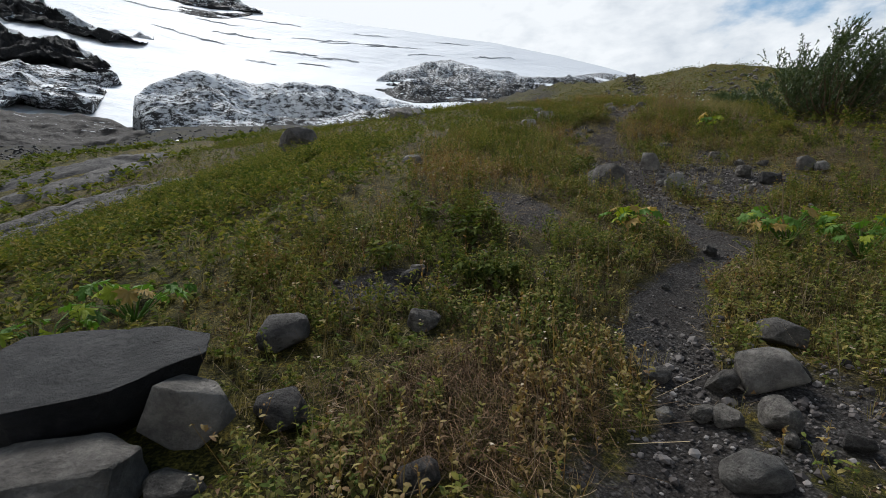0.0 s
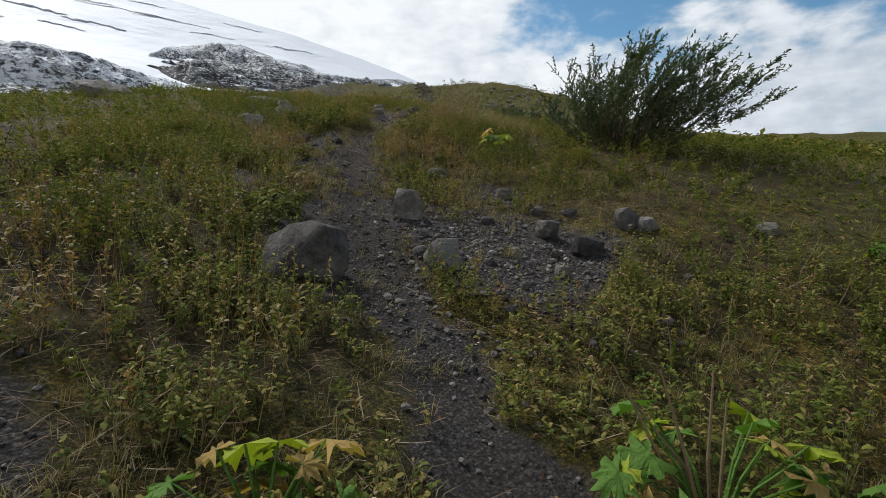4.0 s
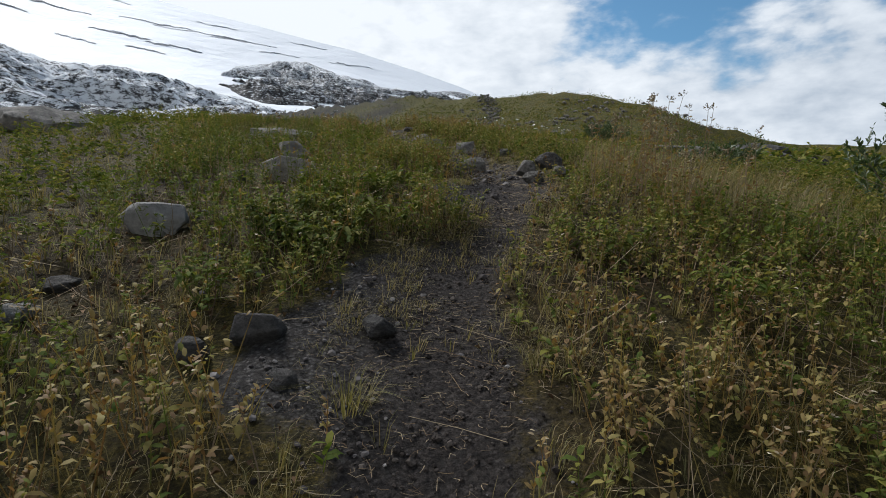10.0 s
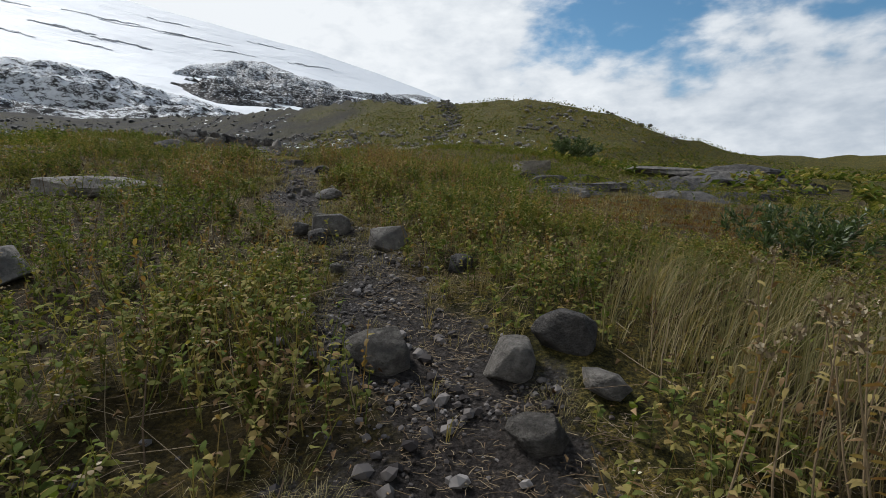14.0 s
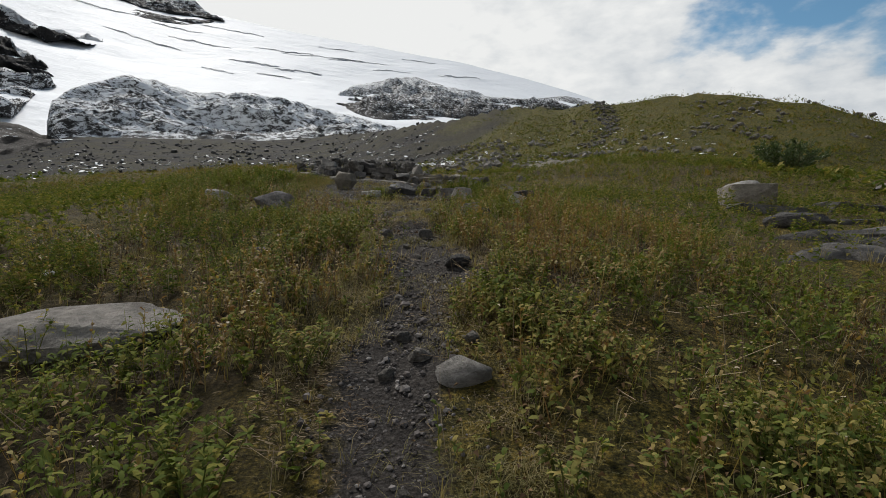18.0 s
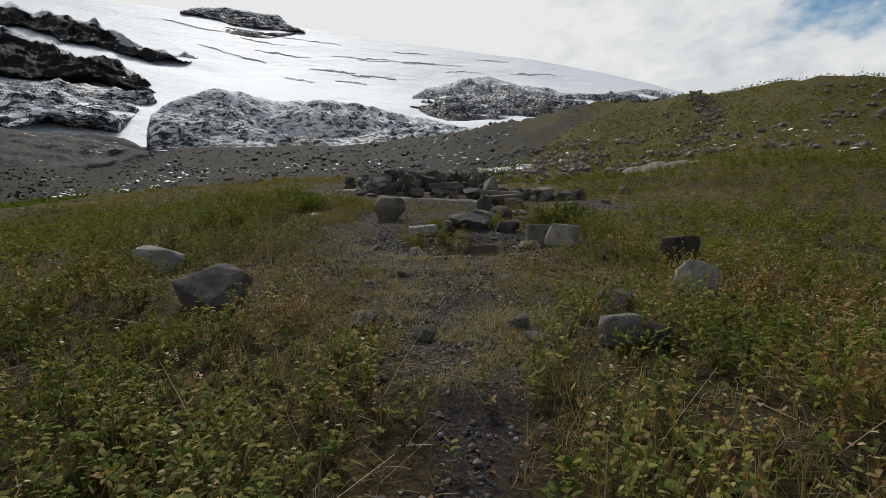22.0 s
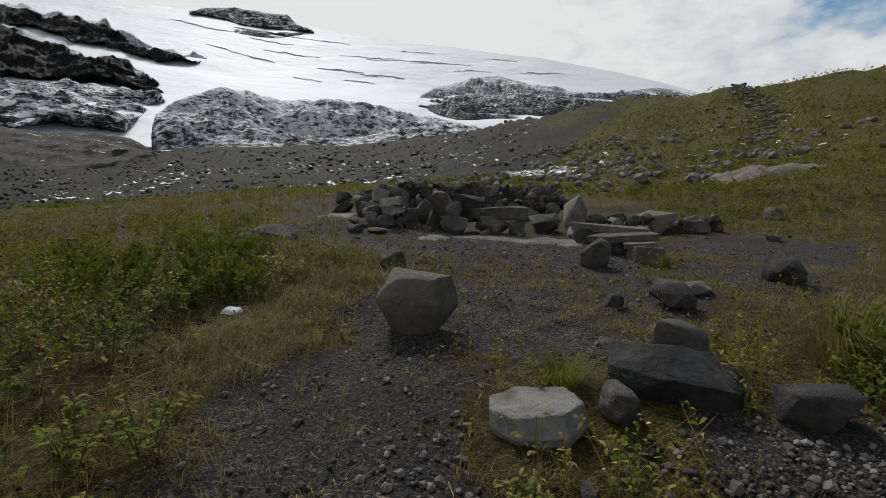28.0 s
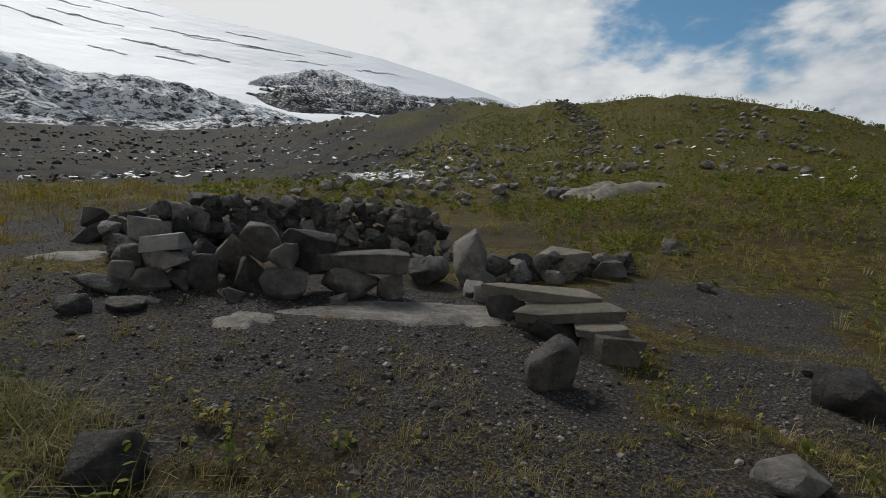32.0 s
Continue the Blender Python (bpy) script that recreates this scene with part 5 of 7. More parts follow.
def herbs(name, at, tall, count, length, width, mat, label, low=0.1, climb=(-0.2, 0.9), tops=0.0, lean=0.25, coarse=False):
    """Leafy stems, all of them one cover of plants."""
    n = len(at)
    if not n:
        return
    h = tall * rng.uniform(0.5, 1.3, n) * (1 + 0.3 * vnoise(at[:, 0] * 0.8, at[:, 1] * 0.8, 51)) * (0.62 + 0.62 * clumps(at[:, 0], at[:, 1]))
    tilt = rng.normal(0, lean, (n, 2))
    k = rng.uniform(low, 1.0, (n, count)) ** 0.75
    base = at[:, None, :] + np.concatenate([tilt[:, None, :] * (k * h[:, None])[..., None] * k[..., None], (k * h[:, None])[..., None]], -1)
    az, el = rng.uniform(0, 2 * np.pi, (n, count)), rng.uniform(*climb, (n, count))
    way = np.stack([np.cos(az) * np.cos(el), np.sin(az) * np.cos(el), np.sin(el)], -1)
    roll = rng.normal(0, 0.35, (n, count))
    side = np.stack([-np.sin(az) * np.cos(roll), np.cos(az) * np.cos(roll), np.sin(roll)], -1)
    size = rng.uniform(0.6, 1.3, (n, count)) * (1.15 - 0.4 * k)
    v, f = leaves(base.reshape(-1, 3), way.reshape(-1, 3), side.reshape(-1, 3), (length * size).ravel(), (width * size).ravel(), rng.uniform(0.0, 0.45, n * count), plain_fold=coarse)
    top = at + np.concatenate([tilt * h[:, None], h[:, None]], -1)
    v2, f2 = stems(at - [0, 0, 0.02], top, 0.006 if length < 0.12 else 0.012)
    me = mesh_from(name, np.concatenate([v, v2]), np.concatenate([f, f2 + len(v)]), mat)
    tagged(new(name, me), label, "plants", kind="stuff")
    if tops:
        pick = rng.random(n) < tops
        heads("seed_heads", top[pick], label)


def heads(name, at, label, size=0.012, count=4):
    """Small pale flower and seed heads on the tips of stems."""
    n = len(at)
    p = at[:, None, :] + rng.normal(0, 0.018, (n, count, 3))
    az = rng.uniform(0, 6.28, (n, count))
    way = np.stack([np.cos(az), np.sin(az), np.full_like(az, 0.3)], -1)
    side = np.stack([-np.sin(az), np.cos(az), 0 * az], -1)
    s = size * rng.uniform(0.6, 1.5, n * count)
    v, f = leaves(p.reshape(-1, 3), way.reshape(-1, 3), side.reshape(-1, 3), s * 1.6, s * 1.3, np.full(n * count, 0.1))
    tagged(new(name, mesh_from(name, v, f, umbel_mat)), "pale dried seed heads above the low herbs", "plants", kind="stuff")


def blades(name, at, tall, count, width, mat, label, spread=0.06, bend=0.5, wind=(0.15, -0.05)):
    """Tufts of grass: curved blades that taper to a point."""
    n = len(at)
    if not n:
        return
    az = rng.uniform(0, 2 * np.pi, (n, count))
    out = np.stack([np.cos(az), np.sin(az), 0 * az], -1)
    root = at[:, None, :] + out * (spread * rng.random((n, count)))[..., None] - np.array([0, 0, 0.02])
    h = tall * rng.uniform(0.45, 1.2, (n, count)) * rng.uniform(0.7, 1.2, (n, 1))
    b = bend * rng.uniform(0.3, 1.4, (n, count))
    drift = out * b[..., None] + np.array([wind[0], wind[1], 0])
    w = np.stack([-np.sin(az), np.cos(az), 0 * az], -1) * width / 2
    p1 = root + drift * (h * 0.30)[..., None] + np.array([0, 0, 1]) * (h * 0.55)[..., None]
    p2 = root + drift * (h * 0.95)[..., None] + np.array([0, 0, 1]) * (h * (0.95 - 0.35 * np.minimum(b, 1.4)))[..., None]
    v = np.stack([root - w, root + w, p1 - w * 0.7, p1 + w * 0.7, p2], 2).reshape(-1, 3)
    k = np.arange(n * count)[:, None] * 5
    f = np.concatenate([k + np.array([[0, 1, 3]]), k + np.array([[0, 3, 2]]), k + np.array([[2, 3, 4]])])
    tagged(new(name, mesh_from(name, v, f, mat)), label, "grass", kind="stuff")


def straws(name, at, length, width, mat, label, tilt=0.12):
    """Dead stalks lying about."""
    n = len(at)
    az, el = rng.uniform(0, 6.28, n), np.abs(rng.normal(0, tilt, n))
    way = np.stack([np.cos(az) * np.cos(el), np.sin(az) * np.cos(el), np.sin(el)], -1)
    side = np.stack([-np.sin(az), np.cos(az), 0 * az], -1)
    size = rng.uniform(0.4, 1.5, n)
    w = width * rng.uniform(0.6, 1.5, n)
    a = at + np.array([0, 0, 0.012])
    m = a + way * (length * size * 0.5)[:, None] + side * rng.normal(0, 0.012, n)[:, None]
    b = a + way * (length * size)[:, None]
    b[:, 2] = np.maximum(b[:, 2], height(b[:, 0], b[:, 1]) + 0.008)
    m[:, 2] = np.maximum(m[:, 2], height(m[:, 0], m[:, 1]) + 0.012)
    s = side * (w / 2)[:, None]
    up = np.array([0, 0, 1.0]) * (w * 0.5)[:, None]
    v = np.stack([a - s, a + s, m + s, m - s, b + s * 0.5, b - s * 0.5, a + up, m + up, b + up], 1).reshape(-1, 3)
    k = np.arange(n)[:, None] * 9
    f = np.concatenate([k + np.array([[0, 6, 7, 3]]), k + np.array([[6, 1, 2, 7]]), k + np.array([[3, 7, 8, 5]]), k + np.array([[7, 2, 4, 8]])])
    tagged(new(name, mesh_from(name, v, f, mat)), label, "dead stalks", kind="stuff")


def withered(name, at, length, mat, label):
    """Curled dead leaves, lying and hanging low."""
    n = len(at)
    az, el = rng.uniform(0, 6.28, n), rng.normal(0.15, 0.5, n)
    way = np.stack([np.cos(az) * np.cos(el), np.sin(az) * np.cos(el), np.sin(el)], -1)
    roll = rng.normal(0, 0.7, n)
    side = np.stack([-np.sin(az) * np.cos(roll), np.cos(az) * np.cos(roll), np.sin(roll)], -1)
    size = length * rng.uniform(0.5, 1.5, n)
    lift = np.abs(rng.normal(0, 0.05, n)) + 0.012
    v, f = leaves(at + lift[:, None] * np.array([0, 0, 1.0]), way, side, size, size * 0.55, rng.uniform(0, 0.6, n), 0.4, True)
    tagged(new(name, mesh_from(name, v, f, mat)), label, "leaf litter", kind="stuff")


def pebbles(name, at, size, mat, label, category, flat=0.65, sink=0.25):
    """Small angular stones, each a hull of its own shape."""
    protos = []
    for k in range(10):
        turn = random.Random(700 + k)
        spread = [(math.sqrt(1 - (0.18 * m - 0.9) ** 2) * math.cos(2.4 * m + k), math.sqrt(1 - (0.18 * m - 0.9) ** 2) * math.sin(2.4 * m + k), 0.18 * m - 0.9) for m in range(11)]
        me = rock_mesh(700 + k, (1, 0.8, flat), 0.3, 0, mat, 0, shape=[tuple(c * turn.uniform(0.72, 1.1) for c in place) for place in spread])
        co = np.empty(len(me.vertices) * 3)
        me.vertices.foreach_get("co", co)
        me.calc_loop_triangles()
        tri = np.empty(len(me.loop_triangles) * 3, int)
        me.loop_triangles.foreach_get("vertices", tri)
        protos.append((co.reshape(-1, 3), tri.reshape(-1, 3)))
        bpy.data.meshes.remove(me)
    n = len(at)
    pick, az, tip = rng.integers(0, 10, n), rng.uniform(0, 6.28, n), rng.normal(0, 0.3, n)
    vs, fs, total = [], [], 0
    for k, (co, tri) in enumerate(protos):
        m = np.nonzero(pick == k)[0]
        if not len(m):
            continue
        c, s, ct, st = np.cos(az[m])[:, None], np.sin(az[m])[:, None], np.cos(tip[m])[:, None], np.sin(tip[m])[:, None]
        X, Y, Z = co[:, 0][None], co[:, 1][None], co[:, 2][None] - flat * sink
        X, Z = X * ct - Z * st, X * st + Z * ct
        p = np.stack([X * c - Y * s, X * s + Y * c, Z], -1) * size[m][:, None, None] + at[m][:, None, :]
        vs.append(p.reshape(-1, 3))
        fs.append((tri[None] + (np.arange(len(m)) * len(co))[:, None, None] + total).reshape(-1, 3))
        total += len(m) * len(co)
    tagged(new(name, mesh_from(name, np.concatenate(vs), np.concatenate(fs), mat, smooth=False)), label, category, kind="stuff")


def patches(x, y, seed, scale=0.45, edge=0.0):
    return fade((fractal(x * scale, y * scale, 3, seed) - edge) / 0.35 + 0.5)


def lobes(x, y, *rows):
    total = 0 * x
    for cx, cy, rx, ry in rows:
        total = np.maximum(total, np.clip(2 * lobe(x, y, cx, cy, rx, ry), 0, 1))
    return total


def clumps(x, y):
    """Plants stand in clumps, with dark gaps of litter between them."""
    return patches(x, y, 91, 2.1, -0.12)


def tall_grass_zone(x, y):
    return lobes(x, y, (7.2, 17.8, 1.5, 2.2))


def lush_zone(x, y):
    return lobes(x, y, (4.7, 6, 1.7, 2.2), (-3.6, 4.2, 1.6, 1.2), (0.7, 5.9, 0.7, 0.8), (7.5, 9, 2.2, 2.4), (7, 15.5, 1.6, 1.6), (-1.7, 35.7, 1.9, 1.9), (-0.9, 32.6, 0.8, 0.7), (5.6, 27.6, 1.2, 1.2),
                 (1.6, 17.6, 2.4, 2), (2, 21.5, 2.6, 2.4), (7.6, 24, 2.4, 2.4), (4.47, 33.27, 0.88, 0.96), (8.23, 44.47, 5.6, 2.4), (-0.17, 36.47, 1.28, 1.2), (8.4, 37.6, 2.2, 2.2), (-1.2, 33.9, 2.4, 2.4), (-2.6, 38.2, 2.6, 2.0), (-1.5, 31.6, 2.2, 2.0), (5.6, 33.2, 1.5, 2.0), (7.2, 31.0, 1.6, 2.0), (13.83, 42.87, 4.8, 4))


def rust_zone(x, y):
    return lobes(x, y, (1, 2.6, 2.2, 1.7), (6.3, 25.6, 2, 2.2), (6.4, 29.3, 1.6, 1.4), (2.5, 28, 0.8, 0.7), (4.6, 14, 1, 1.6), (2.4, 14, 0.9, 1.6), (-0.4, 8.5, 1.8, 2), (3.2, 24, 0.8, 1.6))


def bog_zone(x, y):
    return lobes(x, y, (9.4, 22.9, 2.6, 3.2), (10.5, 23.5, 3.6, 4.2), (13.5, 26, 4, 2.6), (0.45, 33.7, 0.9, 2.0), (4.4, 35.6, 2.2, 1.5), (5.3, 37.6, 2.2, 1.7), (5.43, 36.31, 1.92, 1.6), (9.83, 42.07, 3.2, 2), (2.7, 2.6, 1.2, 0.9))


plain = lambda x, y: cover(x, y) * (1 - 0.85 * tall_grass_zone(x, y)) * (1 - 0.9 * bog_zone(x, y))
mixed = lambda x, y: plain(x, y) * (1 - lush_zone(x, y)) * (1 - 0.8 * rust_zone(x, y))

# close to the trail
at = scatter(72000, -4.2, 4.6, 0.6, 38, lambda x, y: mixed(x, y) * (0.40 + 0.60 * patches(x, y, 61, 1.0)) * (0.22 + 0.78 * clumps(x, y)), True)
near = np.abs(at[:, 0] - trail_x(at[:, 1])) < 1.9
herbs("herb_cover", at[near], 0.22, 10, 0.052, 0.026, herb_mat, "low olive and yellow-green herbs beside the trail", tops=0.07)
herbs("herb_cover", at[~near], 0.22, 11, 0.052, 0.025, herb_mat, "low olive and yellow-green herbs covering the slope", tops=0.07, coarse=True)
at = scatter(34000, -4.5, 5.0, 0.6, 40, lambda x, y: cover(x, y) * lush_zone(x, y) * (1 - bog_zone(x, y)) * (0.15 + 0.85 * clumps(x, y)), True)
herbs("lush_herbs", at, 0.28, 13, 0.062, 0.025, lush_mat, "lush bright green herbs in the hollows", tops=0.03)
at = scatter(30000, -4.2, 4.6, 0.6, 38, lambda x, y: plain(x, y) * np.maximum(rust_zone(x, y), 0.16) * (0.15 + 0.85 * clumps(x, y)), True)
herbs("autumn_herbs", at, 0.30, 12, 0.050, 0.022, rusty_mat, "rust-red and yellow autumn herbs", climb=(0.0, 1.2), tops=0.12)
at = scatter(6500, -3.5, 4.0, 1.0, 37, lambda x, y: cover(x, y) * (0.10 + 0.5 * patches(x, y, 63, 1.3, 0.15)), True)
herbs("broad_herbs", at, 0.15, 7, 0.080, 0.036, lush_mat, "broad-leaved green herbs close to the ground", climb=(0.0, 1.0))
at = scatter(22000, -3.8, 4.4, 0.8, 38, lambda x, y: np.clip(cover(x, y) + 0.10, 0, 1) * (0.18 + 0.8 * patches(x, y, 65, 0.8, 0.1)) * (1 - 0.5 * lush_zone(x, y)), True, 0.12)
blades("grass", at, 0.19, 9, 0.0045, grass_mat, "thin yellowing mountain grass", 0.05, 0.7)
at = scatter(3800, -0.5, 6.5, 11, 24, lambda x, y: tall_grass_zone(x, y), True)
blades("tall_grass", at, 0.50, 16, 0.0055, grass_mat, "tall straw-yellow grass leaning in the wind", 0.10, 0.45, (0.35, -0.1))
at = scatter(9000, -2.0, 14, 1, 48, lambda x, y: bog_zone(x, y) * (1 - 0.6 * grit(x, y)), False, 0.1)
blades("moss_grass", at, 0.10, 14, 0.006, moss_mat, "short orange and yellow bog grass", 0.10, 0.8)
at = scatter(5500, 6.5, 15, 19.5, 27.5, lambda x, y: lobes(x, y, (9.8, 23.2, 3.2, 3.4), (12.5, 25.2, 3.0, 2.0)), False, 0.1)
blades("bog_grass", at, 0.075, 9, 0.008, bog_mat, "rust-orange grass of the wet hollow", 0.12, 0.7)
at = scatter(7000, -3.0, 4.5, 28, 44, lambda x, y: patches(x, y, 67, 0.9, 0.08) * np.clip(grit(x, y) * 1.2, 0, 0.8), True, 0.1)
blades("low_grass", at, 0.075, 14, 0.005, moss_mat, "short yellow-green grass growing in the gravel", 0.09, 0.9)
at = scatter(36000, -3.8, 4.2, 0.8, 37, lambda x, y: np.clip(0.22 + 0.7 * patches(x, y, 69, 0.7, 0.1), 0, 1) * np.clip(1.15 - 1.1 * grit(x, y), 0.05, 1.0), True, 0.05)
straws("straw_litter", at, 0.12, 0.003, straw_mat, "dead straw-coloured stalks lying on the ground")
at = scatter(11000, -3.5, 4.2, 1.0, 34, lambda x, y: cover(x, y) * (0.2 + 0.8 * patches(x, y, 71, 0.7)), True)
straws("dry_stems", at, 0.34, 0.0045, straw_mat, "dry upright stems among the herbs", 1.1)

at = scatter(60000, -3.8, 4.2, 0.8, 37, lambda x, y: np.clip(1.1 - 1.2 * grit(x, y), 0.03, 1) * (0.25 + 0.75 * patches(x, y, 68, 1.1)), True, 0.05)
withered("leaf_litter", at, 0.032, dead_mat, "brown withered leaves fallen between the herbs")
at = scatter(22000, -0.75, 0.75, 13, 29, lambda x, y: patches(x, y, 79, 1.6, 0.1) * np.interp(y, [13, 18], [0.3, 1]), True, 0.03)
straws("trail_litter", at, 0.045, 0.0026, straw_mat, "short straw and stalk litter trodden into the trail")
at = scatter(9000, -0.7, 0.7, 8, 30, lambda x, y: patches(x, y, 80, 1.5, 0.35) * np.clip(np.abs(x - trail_x(y)) * 2.2, 0.08, 1), True, 0.05)
blades("edge_grass", at, 0.11, 11, 0.003, grass_mat, "short dry grass lying in mats on the trail edge", 0.07, 1.5)

# further to the sides
side_band = lambda x, y: np.where(np.abs(x - trail_x(y)) > 4.2, 1.0, 0.0)
at = scatter(44000, -16, 20, 0, 50, lambda x, y: side_band(x, y) * cover(x, y) * (1 - 0.85 * fade((y - 40) / 3) * fade((3 - x) / 3)) * (1 - 0.95 * bog_zone(x, y)) * (0.5 + 0.5 * patches(x, y, 73, 0.35)) * (0.4 + 0.6 * clumps(x, y)))
half = rng.random(len(at)) < 0.72
herbs("herb_cover", at[half], 0.27, 10, 0.095, 0.038, herb_mat, "olive and yellow herbs on the slope beside the trail", tops=0.02, coarse=True)
herbs("lush_herbs", at[~half], 0.27, 9, 0.10, 0.042, lush_mat, "green herbs on the slope beside the trail", coarse=True)
at = scatter(3600, -14, 20, 0, 50, lambda x, y: side_band(x, y) * cover(x, y))
blades("grass", at, 0.30, 10, 0.010, grass_mat, "yellowing grass on the slope beside the trail", 0.12, 0.6)

at = scatter(7000, 18, 70, 2, 48, lambda x, y: 0.6 * patches(x, y, 77, 0.12))
herbs("slope_heath", at, 0.40, 7, 0.42, 0.18, herb_mat, "low heath on the far slope beside the bog", coarse=True)
at = scatter(5000, -45, -15, 4, 55, lambda x, y: 0.6 * (1 - moraine(x, y)) * patches(x, y, 78, 0.15))
herbs("slope_heath", at, 0.30, 7, 0.34, 0.15, lush_mat, "green heath beside the stream bed", coarse=True)

# the hill and the valley
def far_points(n, r0, r1, a0, a1, chance):
    r, a = np.sqrt(rng.uniform(r0**2, r1**2, n)), np.radians(rng.uniform(a0, a1, n))
    x, y = VX + r * np.sin(a), VY + r * np.cos(a)
    keep = rng.random(n) < chance(x, y)
    x, y = x[keep], y[keep]
    return np.stack([x, y, height(x, y)], -1)


at = far_points(16500, 19, 80, -16, 75, lambda x, y: (1 - moraine(x, y)) * (0.25 + 0.75 * patches(x, y, 75, 0.16)))
half = rng.random(len(at)) < 0.5
herbs("hill_herbs", at[half], 0.24, 9, 0.15, 0.07, herb_mat, "low olive herbs and heath on the hill", coarse=True)
herbs("hill_herbs", at[~half], 0.24, 9, 0.15, 0.07, lush_mat, "low green herbs and heath on the hill", coarse=True)
at = far_points(3600, 14, 70, -40, 60, lambda x, y: (1 - moraine(x, y)) * 0.8)
blades("hill_grass", at, 0.35, 9, 0.030, moss_mat, "yellow-green grass on the hill", 0.3, 0.7)
at = far_points(9000, 24, 225, -70, 10, lambda x, y: moraine(x, y) * (0.12 + 0.88 * patches(x, y, 89, 0.16, 0.1)))
size = np.minimum(rng.lognormal(-1.25, 0.6, len(at)), 1.6) * np.interp(np.hypot(at[:, 0] - VX, at[:, 1] - VY), [25, 200], [0.75, 1.7])
pebbles("moraine_rubble", at, size, black_stone, "dark broken rubble of the moraine below the snow", "rubble")
at = far_points(2200, 40, 190, -48, 0, lambda x, y: moraine(x, y) * patches(x, y, 81, 0.06, 0.15))
pebbles("valley_snow", at, rng.uniform(0.3, 1.3, len(at)), snow_mat, "scraps of fresh snow between the moraine rocks", "snow", 0.12)
at = far_points(420, 30, 62, 0, 42, lambda x, y: patches(x, y, 83, 0.12, 0.1))
pebbles("hill_snow", at, rng.uniform(0.15, 0.6, len(at)), snow_mat, "scraps of fresh snow on the grassy hill", "snow", 0.18)
at = far_points(160, 33, 40, -3, 5, lambda x, y: 1 + 0 * x)
pebbles("hill_snow", at, rng.uniform(0.3, 0.9, len(at)), snow_mat, "patch of fresh snow on the grass behind the stone ring", "snow", 0.18)
at = far_points(2600, 20, 64, -8, 50, lambda x, y: patches(x, y, 85, 0.14, 0.15))
pebbles("hill_stones", at, rng.uniform(0.1, 0.85, len(at)) ** 1.6, grey_stone, "grey stones lying on the grassy hill", "rubble")

gully = lambda x, y: fade(1.2 - np.abs(np.degrees(np.arctan2(x - VX, y - VY)) - 21.5 - 1.5 * vnoise(x * 0.1, y * 0.1, 88)) / 1.6)
at = far_points(2600, 44, 76, 16, 28, gully)
pebbles("scree", at, np.minimum(rng.lognormal(-1.3, 0.5, len(at)), 0.9), dark_stone, "dark scree filling a gully on the hill", "rubble")
at = far_points(3000, 34, 90, -8, 14, lambda x, y: patches(x, y, 84, 0.10, 0.18))
pebbles("scree", at, np.minimum(rng.lognormal(-1.3, 0.5, len(at)), 0.9), grey_stone, "grey scree spread over the grassy flank", "rubble")

# gravel
at = scatter(80000, -4.0, 4.5, 0.8, 40, lambda x, y: np.clip(grit(x, y) * 1.3 - 0.15, 0, 1) * (0.35 + 0.65 * patches(x, y, 87, 1.1)) * (1 - 0.75 * soil(x, y)), True, 0.02)
pebbles("gravel", at, np.minimum(rng.lognormal(-4.0, 0.5, len(at)), 0.08), pebble_mat, "dark grey lava gravel on the trail", "gravel")
at = scatter(9000, -0.6, 0.6, 18, 30, lambda x, y: np.clip(grit(x, y) * 1.4, 0, 1) * (0.3 + 0.7 * patches(x, y, 86, 1.6)), True, 0.02)
pebbles("gravel", at, np.minimum(rng.lognormal(-3.9, 0.5, len(at)), 0.07), pebble_mat, "small stones trodden into the upper trail", "gravel")
at = scatter(22000, -7, 9, 33.5, 46, lambda x, y: grit(x, y), False, 0.02)
pebbles("gravel", at, np.minimum(rng.lognormal(-4.15, 0.5, len(at)), 0.06), pebble_mat, "dark grey gravel around the stone ring", "gravel")
at = scatter(15000, -3.5, 4.0, 0.8, 37, lambda x, y: np.clip(grit(x, y) + 0.12, 0, 1) * lobes(x, y, (4.4, 9.8, 2.2, 2.6), (2.0, 3.4, 1.6, 1.6), (3.11, 32.47, 1.44, 1.6), (5.4, 12.2, 0.9, 0.8), (-0.7, 5.0, 1.2, 1.0), (2.3, 16.6, 0.9, 1.4), (4.3, 18.4, 1.2, 1.6)), True, 0.02)
pebbles("cobbles", at, rng.uniform(0.2, 1.0, len(at)) ** 2 * 0.065 + 0.022, pebble_mat, "fist-sized grey stones on the gravel", "stones")
at = scatter(11000, -0.75, 0.75, 9.2, 18.5, lambda x, y: soil(x, y) * (0.35 + 0.65 * patches(x, y, 82, 2.2)), True, 0.02)
pebbles("soil_crumbs", at, np.minimum(rng.lognormal(-4.25, 0.4, len(at)), 0.045), earth_mat, "dark crumbled soil on the trodden trail", "soil", 0.7, 0.3)
near_rubble = lambda x, y: np.clip(1.2 * grit(x, y), 0, 1) * (1 - 0.9 * soil(x, y)) * lobes(x, y, (4.9, 9.6, 2.6, 3.0), (3.6, 10.2, 2.0, 2.6), (1.9, 3.2, 1.5, 1.7))
at = scatter(42000, 0.3, 8, 1.0, 13, near_rubble, False, 0.01)
pebbles("rubble", at, np.minimum(rng.lognormal(-3.75, 0.5, len(at)), 0.085), pebble_mat, "loose dark grey rubble beside the trail", "gravel")
at = scatter(22000, 0.8, 5.6, 30.5, 35, lambda x, y: np.clip(1.2 * grit(x, y), 0, 1) * lobes(x, y, (3.4, 32.7, 2.0, 1.9), (3.9, 33.4, 1.3, 1.2)), False, 0.01)
